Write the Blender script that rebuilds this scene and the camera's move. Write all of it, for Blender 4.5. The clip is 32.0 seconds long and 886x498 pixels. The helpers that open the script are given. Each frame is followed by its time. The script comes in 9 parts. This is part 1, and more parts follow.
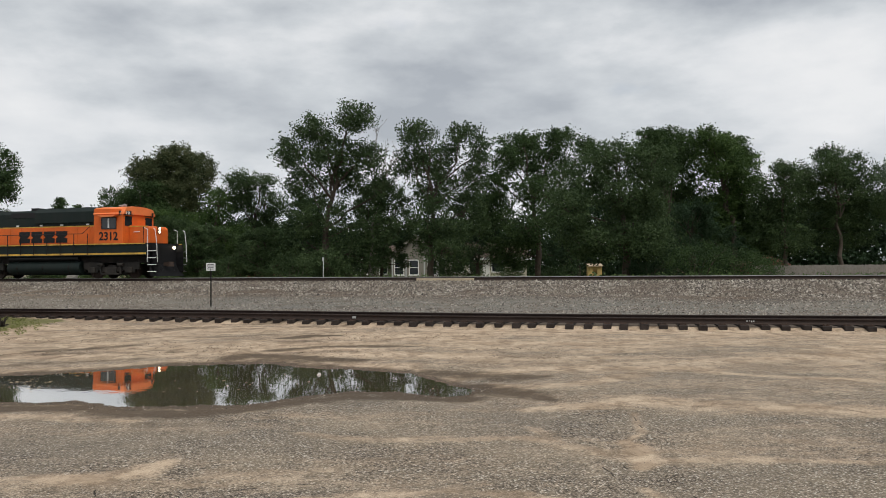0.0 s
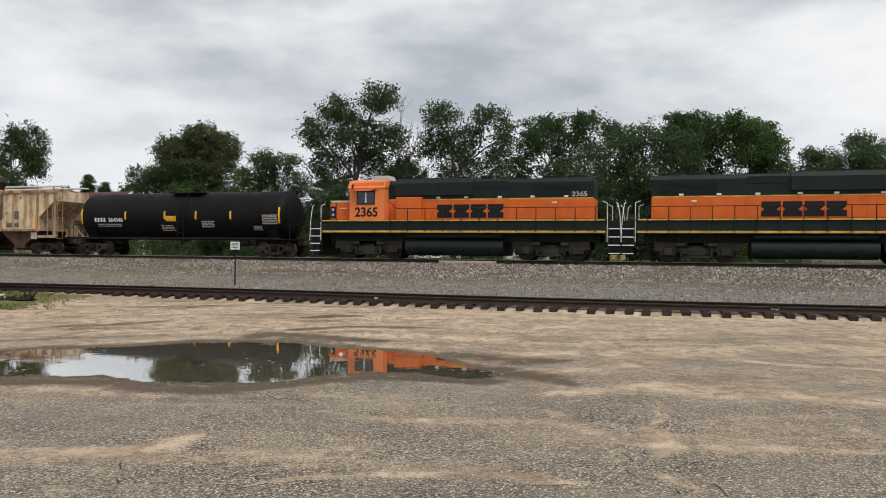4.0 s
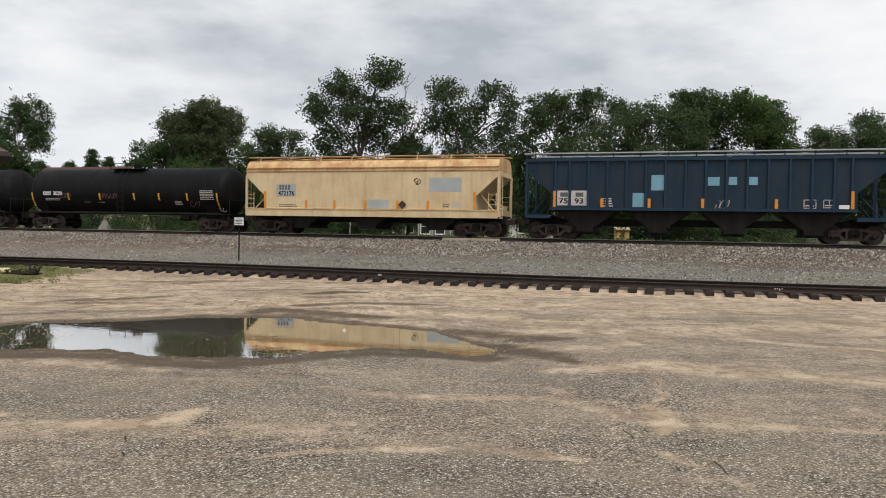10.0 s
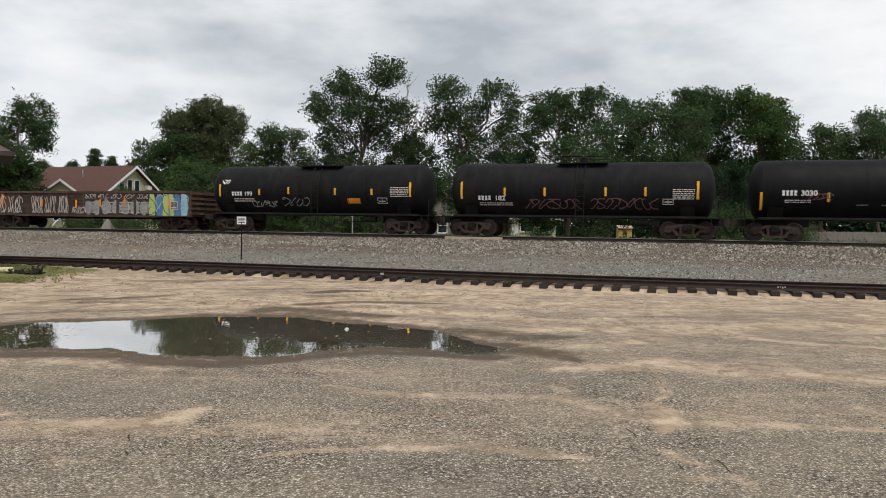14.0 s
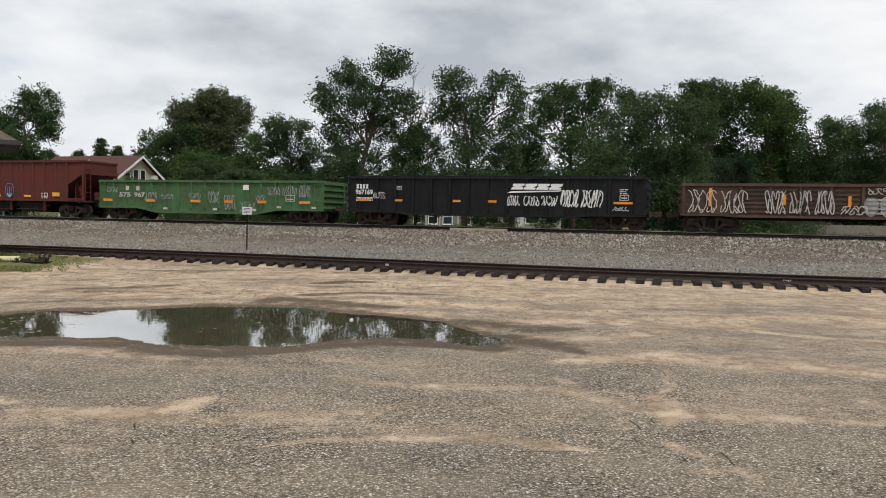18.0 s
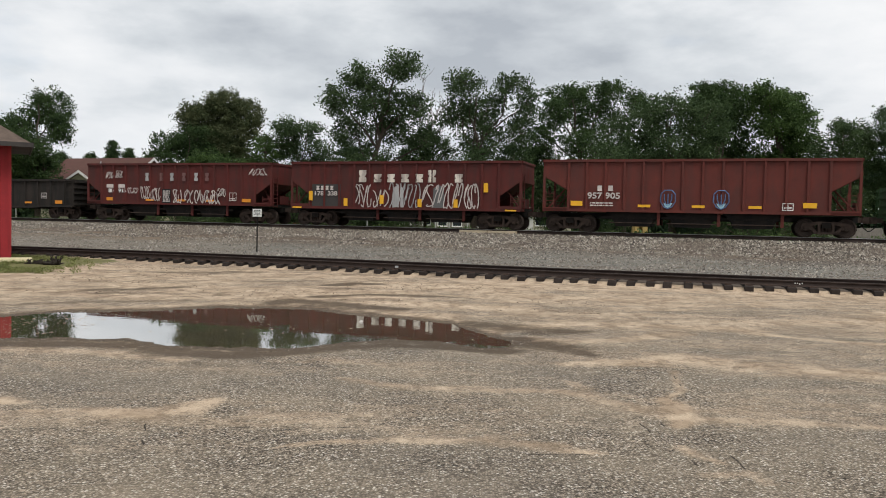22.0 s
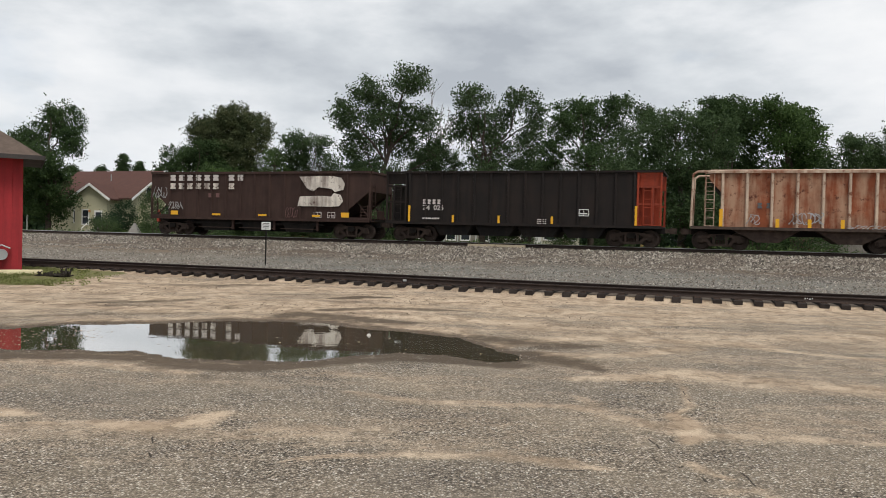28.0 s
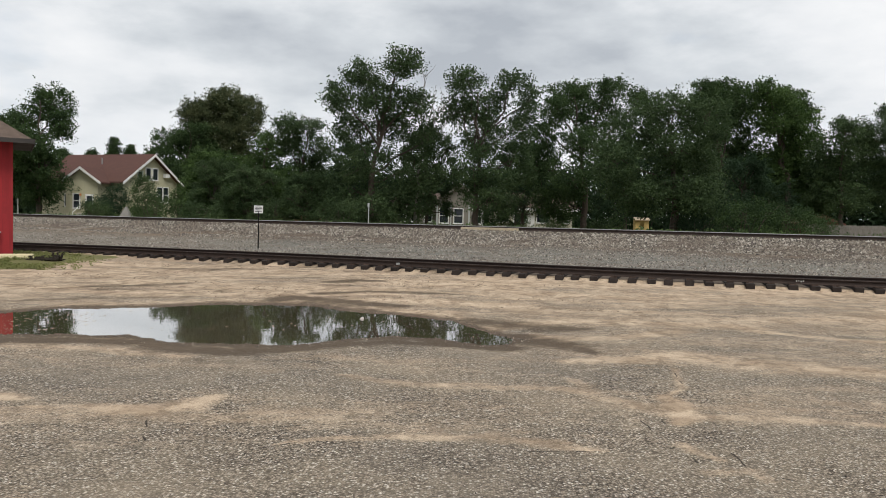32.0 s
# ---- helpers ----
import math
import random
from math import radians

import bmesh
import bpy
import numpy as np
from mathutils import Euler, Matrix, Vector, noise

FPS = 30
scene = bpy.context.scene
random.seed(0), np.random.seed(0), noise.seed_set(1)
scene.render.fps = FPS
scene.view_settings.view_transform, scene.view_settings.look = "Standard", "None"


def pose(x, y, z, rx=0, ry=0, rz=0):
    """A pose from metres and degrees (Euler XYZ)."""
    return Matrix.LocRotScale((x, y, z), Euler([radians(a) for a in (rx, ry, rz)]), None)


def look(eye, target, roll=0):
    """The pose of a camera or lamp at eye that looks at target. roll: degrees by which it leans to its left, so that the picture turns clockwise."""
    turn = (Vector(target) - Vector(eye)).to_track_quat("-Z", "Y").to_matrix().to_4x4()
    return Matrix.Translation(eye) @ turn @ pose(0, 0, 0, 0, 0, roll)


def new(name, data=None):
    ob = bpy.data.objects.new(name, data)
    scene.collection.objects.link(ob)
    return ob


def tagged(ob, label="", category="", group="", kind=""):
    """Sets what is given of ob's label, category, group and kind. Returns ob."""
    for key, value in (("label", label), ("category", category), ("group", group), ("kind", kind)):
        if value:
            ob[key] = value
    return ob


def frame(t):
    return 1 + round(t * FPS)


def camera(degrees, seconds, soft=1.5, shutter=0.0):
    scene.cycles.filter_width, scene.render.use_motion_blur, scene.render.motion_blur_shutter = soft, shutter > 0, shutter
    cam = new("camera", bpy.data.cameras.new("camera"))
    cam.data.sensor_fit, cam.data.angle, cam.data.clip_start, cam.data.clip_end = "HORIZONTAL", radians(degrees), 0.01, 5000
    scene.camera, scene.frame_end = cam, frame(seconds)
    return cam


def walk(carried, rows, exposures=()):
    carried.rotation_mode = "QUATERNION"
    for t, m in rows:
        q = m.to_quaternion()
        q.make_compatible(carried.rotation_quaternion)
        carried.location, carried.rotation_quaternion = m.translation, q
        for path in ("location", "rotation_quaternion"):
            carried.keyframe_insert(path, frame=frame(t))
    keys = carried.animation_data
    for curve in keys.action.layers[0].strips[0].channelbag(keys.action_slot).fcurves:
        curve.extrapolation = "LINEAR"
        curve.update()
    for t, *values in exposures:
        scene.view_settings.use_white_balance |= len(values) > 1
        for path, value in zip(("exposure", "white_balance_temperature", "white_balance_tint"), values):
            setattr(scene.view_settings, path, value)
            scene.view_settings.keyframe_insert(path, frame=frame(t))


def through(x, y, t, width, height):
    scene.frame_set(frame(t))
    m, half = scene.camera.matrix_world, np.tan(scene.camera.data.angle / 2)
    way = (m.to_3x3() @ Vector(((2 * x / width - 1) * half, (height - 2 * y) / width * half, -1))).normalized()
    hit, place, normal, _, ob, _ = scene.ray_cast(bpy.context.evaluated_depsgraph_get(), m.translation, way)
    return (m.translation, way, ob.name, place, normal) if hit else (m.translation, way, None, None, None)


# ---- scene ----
# the camera stands still and is turned by hand: seconds, aim point 40 m ahead (x, z), lean
EYE = (0.0, 0.0, 1.727)
VIEW = [
    (0, 1.259, 2.783, -0.40), (0.5, 0.866, 2.843, -0.47), (1, 0.598, 2.704, -0.57), (1.5, 0.335, 2.573, -0.38), (2, 0.170, 2.447, 0.12),
    (2.5, 0.210, 2.254, 0.39), (3, 0.270, 2.088, 0.60), (3.5, 0.191, 1.956, 0.58), (5.5, -0.215, 1.562, 0.51), (6, -0.281, 1.377, 0.46),
    (6.5, -0.324, 1.239, 0.42), (7, -0.290, 1.109, 0.49), (7.5, -0.180, 0.977, 0.74), (8, -0.031, 0.853, 0.89), (8.5, 0.003, 0.803, 0.96),
    (9, 0.009, 0.765, 0.96), (9.5, -0.022, 0.739, 0.96), (10, -0.091, 0.675, 0.97), (10.5, -0.080, 0.615, 1.17), (11, 0.039, 0.549, 1.26),
    (11.5, 0.077, 0.466, 1.25), (12, 0.023, 0.535, 1.09), (12.5, 0.024, 0.542, 1.09), (13, 0.000, 0.552, 1.01), (13.5, -0.115, 0.587, 0.97),
    (14, -0.216, 0.605, 0.86), (14.5, -0.268, 0.638, 0.84), (16.5, -0.320, 0.219, 1.12), (17, -0.331, 0.219, 1.09),
    (17.5, -0.382, 0.197, 1.14), (18, -0.470, 0.149, 1.16), (18.5, -0.430, 0.060, 1.12), (19, -0.465, 0.035, 1.00),
    (19.5, -0.526, 0.098, 1.07), (20, -0.545, 0.100, 1.34), (20.5, -0.664, 0.075, 1.44), (21, -0.951, 0.136, 1.27),
    (21.5, -1.057, 0.177, 1.19), (22, -0.967, 0.252, 1.23), (22.5, -0.944, 0.275, 1.20), (23, -0.966, 0.274, 1.20),
    (23.5, -0.949, 0.232, 1.34), (24, -0.902, 0.170, 1.50), (24.5, -0.887, 0.135, 1.61), (25, -0.940, 0.185, 1.56),
    (25.5, -1.006, 0.331, 1.55), (27.5, -1.409, 0.748, 1.31), (28, -1.410, 0.957, 1.42), (28.5, -1.280, 0.922, 1.32),
    (29, -1.169, 0.654, 1.43), (29.5, -1.198, 0.479, 1.48), (30, -1.112, 0.367, 1.57), (30.5, -0.891, 0.274, 1.58),
    (31, -0.869, 0.238, 1.47), (31.5, -0.954, 0.183, 1.32), (32, -1.027, 0.094, 1.33),
]
cam = camera(59.93, 32.0, soft=0.9, shutter=0.1)
walk(cam, [(t, look(EYE, (x, 40.0, z), r)) for t, x, z, r in VIEW], [(0, -0.16), (2.0, -0.12), (4, -0.03), (6, 0.0), (32, 0.0)])

# how far the train has come along the main line, in metres
TRAIN = [
    (0, 0.00), (1, 10.94), (2, 21.85), (3, 32.80), (3.5, 38.32), (5.5, 60.36), (6, 65.87), (7, 76.90), (8, 88.01),
    (9, 99.07), (10, 110.13), (11, 121.28), (12, 132.42), (13, 143.52), (14, 154.69), (14.5, 160.25), (16.5, 182.56),
    (17, 188.15), (18, 199.28), (19, 210.46), (20, 221.59), (21, 232.74), (22, 243.84), (23, 254.95), (24, 266.04),
    (25, 277.15), (25.5, 282.68), (27.5, 304.76), (28, 310.26), (29, 321.23), (30, 332.18), (31, 343.18), (32, 354.19),
]

# ---- world, sun ----
world = bpy.data.worlds.new("overcast_sky")
scene.world = world
world.use_nodes = True
wn, wl = world.node_tree.nodes, world.node_tree.links
wn.clear()
w_out, w_bg = wn.new("ShaderNodeOutputWorld"), wn.new("ShaderNodeBackground")
w_sky = wn.new("ShaderNodeTexSky")
w_sky.sky_type, w_sky.sun_disc = "NISHITA", False
w_sky.sun_elevation, w_sky.sun_rotation = radians(60), radians(148)
w_co, w_sep = wn.new("ShaderNodeTexCoord"), wn.new("ShaderNodeSeparateXYZ")
wl.new(w_co.outputs["Generated"], w_sep.inputs[0])


def wmath(op, a, b=None, c=None):
    n = wn.new("ShaderNodeMath")
    n.operation = op
    for i, v in enumerate((a, b, c)):
        if v is None:
            continue
        if isinstance(v, (int, float)):
            n.inputs[i].default_value = v
        else:
            wl.new(v, n.inputs[i])
    return n.outputs[0]


def wramp(fac, stops):
    n = wn.new("ShaderNodeValToRGB")
    while len(n.color_ramp.elements) < len(stops):
        n.color_ramp.elements.new(0.5)
    for e, (p, c) in zip(n.color_ramp.elements, stops):
        e.position, e.color = p, (*c, 1)
    wl.new(fac, n.inputs[0])
    return n.outputs[0]


def wmix(fac, a, b):
    n = wn.new("ShaderNodeMix")
    n.data_type = "RGBA"
    for i, v in ((0, fac), (6, a), (7, b)):
        if isinstance(v, (int, float)):
            n.inputs[i].default_value = v
        elif isinstance(v, tuple):
            n.inputs[i].default_value = (*v, 1)
        else:
            wl.new(v, n.inputs[i])
    return n.outputs[2]


# broken cloud: noise over the directions, drawn out sideways towards the horizon


def wnoise(scale, detail, rough, offset, flat):
    mp, n = wn.new("ShaderNodeMapping"), wn.new("ShaderNodeTexNoise")
    mp.inputs["Location"].default_value = offset
    mp.inputs["Scale"].default_value = (1.0, 1.0, flat)
    n.inputs["Scale"].default_value, n.inputs["Detail"].default_value, n.inputs["Roughness"].default_value = scale, detail, rough
    wl.new(w_co.outputs["Generated"], mp.inputs[0]), wl.new(mp.outputs[0], n.inputs["Vector"])
    return n.outputs["Fac"]


w_big, w_fine = wnoise(2.3, 4, 0.5, (3.4, 7.1, 0.6), 3.0), wnoise(5.6, 7, 0.55, (9.3, 1.2, 0.0), 2.4)
w_sum = wmath("ADD", wmath("MULTIPLY", w_big, 0.60), wmath("MULTIPLY", w_fine, 0.40))
w_sum = wmath("ADD", w_sum, wmath("MULTIPLY", wmath("SUBTRACT", w_sep.outputs[2], 0.16), 0.22))
w_sum = wmath("ADD", w_sum, wmath("MULTIPLY", wmath("SUBTRACT", wmath("MINIMUM", w_sep.outputs[2], 0.32), 0.16), 0.25))
w_sum = wmath("ADD", w_sum, wmath("MULTIPLY", w_sep.outputs[0], 0.085))
w_cloud = wramp(w_sum, [(0.43, (0.95, 0.955, 0.965)), (0.51, (0.83, 0.85, 0.875)), (0.57, (0.67, 0.705, 0.74)), (0.68, (0.43, 0.465, 0.515))])
w_gap = wmath("MULTIPLY", wramp(wnoise(3.2, 5, 0.5, (1.4, 4.6, 0.3), 2.0), [(0.64, (0, 0, 0)), (0.78, (1, 1, 1))]), 0.5)
w_blue = wn.new("ShaderNodeVectorMath")
w_blue.operation = "SCALE"
w_blue.inputs["Scale"].default_value = 0.12
wl.new(w_sky.outputs[0], w_blue.inputs[0])
w_far = wramp(w_sep.outputs[2], [(0.0, (1, 1, 1)), (0.12, (0.45, 0.45, 0.45)), (0.35, (0, 0, 0))])
w_col = wmix(w_gap, w_cloud, w_blue.outputs[0])
w_col = wmix(wmath("MULTIPLY", w_far, 0.45), w_col, (0.76, 0.81, 0.86))
wl.new(w_col, w_bg.inputs["Color"])
w_bg.inputs["Strength"].default_value = 1.0
wl.new(w_bg.outputs[0], w_out.inputs[0])

sun = new("sun", bpy.data.lights.new("sun", "SUN"))
sun.data.energy, sun.data.angle, sun.data.color = 2.8, radians(30), (1.0, 0.96, 0.9)
sun.matrix_basis = look((14.0, 8.0, 45.0), (0.0, 30.0, 0.0))

# ---- materials ----


def nodes_of(name):
    m = bpy.data.materials.new(name)
    m.use_nodes = True
    return m, m.node_tree.nodes, m.node_tree.links, m.node_tree.nodes["Principled BSDF"]


def noise_out(n, l, vec, scale, detail=4, rough=0.55, stretch=None):
    t = n.new("ShaderNodeTexNoise")
    t.inputs["Scale"].default_value, t.inputs["Detail"].default_value, t.inputs["Roughness"].default_value = scale, detail, rough
    if stretch:
        mp = n.new("ShaderNodeMapping")
        mp.inputs["Scale"].default_value = stretch
        l.new(vec, mp.inputs[0])
        vec = mp.outputs[0]
    l.new(vec, t.inputs["Vector"])
    return t.outputs["Fac"]


def ramp(n, l, fac, stops):
    r = n.new("ShaderNodeValToRGB")
    while len(r.color_ramp.elements) < len(stops):
        r.color_ramp.elements.new(0.5)
    for e, (p, c) in zip(r.color_ramp.elements, stops):
        e.position, e.color = p, ((c, c, c, 1) if isinstance(c, (int, float)) else (*c, 1))
    l.new(fac, r.inputs[0])
    return r.outputs[0]


def mix(n, l, fac, a, b, how="MIX"):
    m = n.new("ShaderNodeMix")
    m.data_type, m.blend_type = "RGBA", how
    for i, v in ((0, fac), (6, a), (7, b)):
        if isinstance(v, (int, float)):
            m.inputs[i].default_value = v
        elif isinstance(v, tuple):
            m.inputs[i].default_value = (*v, 1)
        else:
            l.new(v, m.inputs[i])
    return m.outputs[2]


def maths(n, l, op, a, b=0.0):
    m = n.new("ShaderNodeMath")
    m.operation = op
    for i, v in enumerate((a, b)):
        if isinstance(v, (int, float)):
            m.inputs[i].default_value = v
        else:
            l.new(v, m.inputs[i])
    return m.outputs[0]


def bumped(n, l, bsdf, height, strength, dist=0.02):
    b = n.new("ShaderNodeBump")
    b.inputs["Strength"].default_value, b.inputs["Distance"].default_value = strength, dist
    l.new(height, b.inputs["Height"])
    l.new(b.outputs[0], bsdf.inputs["Normal"])


def paint(name, c, rough=0.6, metal=0.0, var=0.18, scale=1.2, streak=None, amount=0.5, bump=0.15, spots=None, spec=0.22):
    """Weathered paint or metal: broad fading, fine grain, and runs of rust or dirt down upright faces."""
    m, n, l, p = nodes_of(name)
    co, info = n.new("ShaderNodeTexCoord").outputs["Object"], n.new("ShaderNodeObjectInfo").outputs["Random"]
    add = n.new("ShaderNodeVectorMath")
    l.new(co, add.inputs[0]), l.new(info, add.inputs[1])
    vec = add.outputs[0]
    broad, fine = noise_out(n, l, vec, scale, 5), noise_out(n, l, vec, 26.0, 3)
    lo, hi = tuple(x * (1 - var) for x in c), tuple(min(1, x * (1 + var)) for x in c)
    col = mix(n, l, ramp(n, l, broad, [(0.3, 0.0), (0.7, 1.0)]), lo, hi)
    col = mix(n, l, ramp(n, l, fine, [(0.35, 0.0), (0.75, 0.35)]), col, tuple(x * 0.7 for x in c))
    if streak:
        run = noise_out(n, l, vec, 1.0, 6, 0.62, (2.3, 2.3, 0.30))
        blot = noise_out(n, l, vec, 0.8, 5, 0.6)
        both = maths(n, l, "ADD", maths(n, l, "MULTIPLY", run, 0.62), maths(n, l, "MULTIPLY", blot, 0.38))
        col = mix(n, l, maths(n, l, "MULTIPLY", ramp(n, l, both, [(0.44, 0.0), (0.60, 1.0)]), amount), col, streak)
    if spots:
        sp = noise_out(n, l, vec, 3.1, 7, 0.7)
        col = mix(n, l, ramp(n, l, sp, [(0.57, 0.0), (0.64, 0.85)]), col, spots)
    l.new(col, p.inputs["Base Color"])
    p.inputs["Roughness"].default_value, p.inputs["Metallic"].default_value = rough, metal
    p.inputs["Specular IOR Level"].default_value = spec
    l.new(ramp(n, l, broad, [(0.2, max(0.05, rough - 0.12)), (0.8, min(1.0, rough + 0.12))]), p.inputs["Roughness"])
    bumped(n, l, p, fine, bump, 0.006)
    return m


ORANGE = paint("loco_orange", (0.70, 0.135, 0.022), 0.5, var=0.12, streak=(0.32, 0.10, 0.04), amount=0.25)
FADED_ORANGE = paint("loco_roof_orange", (0.80, 0.22, 0.07), 0.55, var=0.1)
LOCO_GREEN = paint("loco_dark_green", (0.0075, 0.0155, 0.0135), 0.6, var=0.2, streak=(0.03, 0.03, 0.026), amount=0.2)
YELLOW = paint("stripe_yellow", (0.66, 0.40, 0.07), 0.6, var=0.25, streak=(0.16, 0.10, 0.05), amount=0.5)
REFLECT = paint("reflector_yellow", (0.80, 0.42, 0.03), 0.4, var=0.1)
REFLECT_ORANGE = paint("reflector_orange", (0.72, 0.27, 0.03), 0.45, var=0.15)
BLACK_PAINT = paint("black_paint", (0.012, 0.012, 0.013), 0.5, var=0.25)
TANK_BLACK = paint("tank_black", (0.0048, 0.0053, 0.0062), 0.6, var=0.3, streak=(0.018, 0.015, 0.0135), amount=0.35, spec=0.13)
TANK_WORN = paint("tank_worn_black", (0.0072, 0.0076, 0.0083), 0.65, var=0.3, streak=(0.025, 0.021, 0.018), amount=0.45, spec=0.13)
UNDER = paint("underframe_black", (0.010, 0.009, 0.0085), 0.8, var=0.35, streak=(0.034, 0.025, 0.019), amount=0.4)
RUSTY = paint("rusty_iron", (0.066, 0.047, 0.038), 0.85, var=0.4, scale=4.0)
LOCO_IRON = paint("loco_truck_iron", (0.021, 0.020, 0.018), 0.7, var=0.35, scale=3.0, streak=(0.065, 0.055, 0.045), amount=0.45)
WHEEL = paint("wheel_steel", (0.056, 0.042, 0.035), 0.65, 0.4, var=0.35, scale=5.0)
SOO = paint("hopper_rusted_cream", (0.76, 0.60, 0.40), 0.75, var=0.10, streak=(0.23, 0.095, 0.038), amount=0.72, spots=(0.16, 0.055, 0.028))
SOO_RIB = paint("hopper_cream_rib", (0.44, 0.30, 0.19), 0.8, var=0.2, streak=(0.13, 0.045, 0.022), amount=0.95)
SOO_LOW = paint("hopper_bay_rust", (0.085, 0.05, 0.036), 0.85, var=0.4, streak=(0.16, 0.09, 0.055), amount=0.5)
CREAM = paint("hopper_cream", (0.72, 0.56, 0.34), 0.65, var=0.08, streak=(0.42, 0.22, 0.09), amount=0.35)
CREAM_ROOF = paint("hopper_cream_roof", (0.66, 0.46, 0.24), 0.7, var=0.15, streak=(0.35, 0.14, 0.05), amount=0.6)
BLUE = paint("hopper_blue", (0.0125, 0.030, 0.050), 0.65, var=0.2, streak=(0.045, 0.04, 0.038), amount=0.35)
BLUE_RIB = paint("hopper_blue_rib", (0.016, 0.038, 0.064), 0.6, var=0.2)
PALE_BLUE = paint("patch_pale_blue", (0.20, 0.38, 0.47), 0.6, var=0.1)
PATCH_GREY = paint("patch_grey", (0.42, 0.44, 0.43), 0.6, var=0.1)
WHITE = paint("stencil_white", (0.78, 0.77, 0.74), 0.6, var=0.1)
DULL_WHITE = paint("stencil_worn_white", (0.55, 0.50, 0.47), 0.7, var=0.2)
LOGO_WHITE = paint("logo_flaking_white", (0.72, 0.66, 0.58), 0.7, var=0.1, streak=(0.08, 0.04, 0.035), amount=0.75, spots=(0.08, 0.04, 0.035))
RED = paint("hopper_oxide_red", (0.122, 0.031, 0.024), 0.75, var=0.18, streak=(0.07, 0.032, 0.028), amount=0.55)
RED_DARK = paint("hopper_oxide_red_dark", (0.098, 0.022, 0.019), 0.75, var=0.2, streak=(0.05, 0.025, 0.022), amount=0.6)
BROWN = paint("hopper_dark_brown", (0.042, 0.024, 0.020), 0.8, var=0.25, streak=(0.085, 0.05, 0.038), amount=0.35)
COAL = paint("hopper_black_brown", (0.015, 0.012, 0.011), 0.8, var=0.3, streak=(0.040, 0.026, 0.020), amount=0.3)
GON_BLACK = paint("gondola_black", (0.0065, 0.0075, 0.009), 0.55, var=0.25, streak=(0.035, 0.03, 0.028), amount=0.35)
GON_DARK = paint("gondola_dark_grey", (0.020, 0.018, 0.016), 0.8, var=0.3, streak=(0.055, 0.04, 0.032), amount=0.4)
GREEN = paint("gondola_green", (0.070, 0.152, 0.064), 0.7, var=0.18, streak=(0.075, 0.078, 0.045), amount=0.55, spots=(0.075, 0.062, 0.038))
GRAF_BODY = paint("gondola_rust_brown", (0.070, 0.048, 0.038), 0.85, var=0.3, streak=(0.15, 0.082, 0.052), amount=0.5)
RUST_HOPPER = paint("hopper_rust_orange", (0.215, 0.062, 0.028), 0.85, var=0.35, streak=(0.50, 0.34, 0.23), amount=0.62, spots=(0.085, 0.026, 0.016))
RUST_TOP = paint("hopper_worn_white_top", (0.54, 0.42, 0.32), 0.8, var=0.25, streak=(0.20, 0.07, 0.034), amount=0.9, spots=(0.16, 0.055, 0.028))
RED_END = paint("hopper_bright_red_end", (0.30, 0.046, 0.020), 0.7, var=0.2, streak=(0.12, 0.035, 0.025), amount=0.6)
SILVER = paint("graffiti_silver", (0.42, 0.42, 0.42), 0.6, var=0.2, streak=(0.16, 0.14, 0.13), amount=0.5)
G_LIME, G_BLUE, G_CYAN = paint("graffiti_lime", (0.42, 0.52, 0.16), 0.6), paint("graffiti_blue", (0.10, 0.19, 0.36), 0.6), paint("graffiti_cyan", (0.30, 0.48, 0.55), 0.6)
G_PINK = paint("graffiti_dull_red", (0.16, 0.085, 0.08), 0.7)
G_ORANGE = paint("graffiti_orange", (0.62, 0.25, 0.06), 0.6)
STEEL_GREY = paint("galvanised_grey", (0.40, 0.41, 0.41), 0.5, 0.5, var=0.15)
HANDRAIL_WHITE = paint("handrail_white", (0.75, 0.75, 0.73), 0.5, var=0.08)
RAIL_SIDE = paint("rail_rusty_steel", (0.045, 0.032, 0.027), 0.7, 0.3, var=0.3, scale=6.0)
RAIL_TOP = paint("rail_polished_top", (0.36, 0.35, 0.34), 0.42, 0.6, var=0.15)
TIE = paint("weathered_tie", (0.034, 0.027, 0.024), 0.9, var=0.45, scale=5.0, bump=0.5)
TIE_PLATE = paint("tie_plate_rust", (0.085, 0.055, 0.042), 0.8, 0.2, var=0.3)
BARN_RED = paint("barn_red_boards", (0.32, 0.030, 0.035), 0.75, var=0.18, streak=(0.16, 0.02, 0.022), amount=0.5)
SHED_ROOF = paint("asphalt_shingle_brown", (0.11, 0.082, 0.066), 0.9, var=0.25, scale=5.0, bump=0.5)
DARK_TRIM = paint("dark_trim", (0.05, 0.045, 0.043), 0.7, var=0.2)
HOUSE_ROOF = paint("house_roof_red_brown", (0.100, 0.051, 0.042), 0.9, var=0.15, scale=2.0, bump=0.4)
SIDING = paint("siding_pale_yellow", (0.47, 0.445, 0.31), 0.75, var=0.06)
SIDING_GREY = paint("siding_grey_beige", (0.22, 0.205, 0.175), 0.8, var=0.08)
SIDING_LIGHT = paint("siding_light_cream", (0.52, 0.50, 0.40), 0.8, var=0.08)
BRICK = paint("brick_brown_wall", (0.19, 0.095, 0.068), 0.85, var=0.2, scale=3.0)
TRIM_WHITE = paint("trim_white", (0.70, 0.70, 0.68), 0.6, var=0.06)
FENCE_WOOD = paint("fence_grey_wood", (0.22, 0.20, 0.18), 0.9, var=0.25, scale=4.0)
SAND_WOOD = paint("plank_pale_wood", (0.46, 0.38, 0.27), 0.85, var=0.15, scale=4.0)
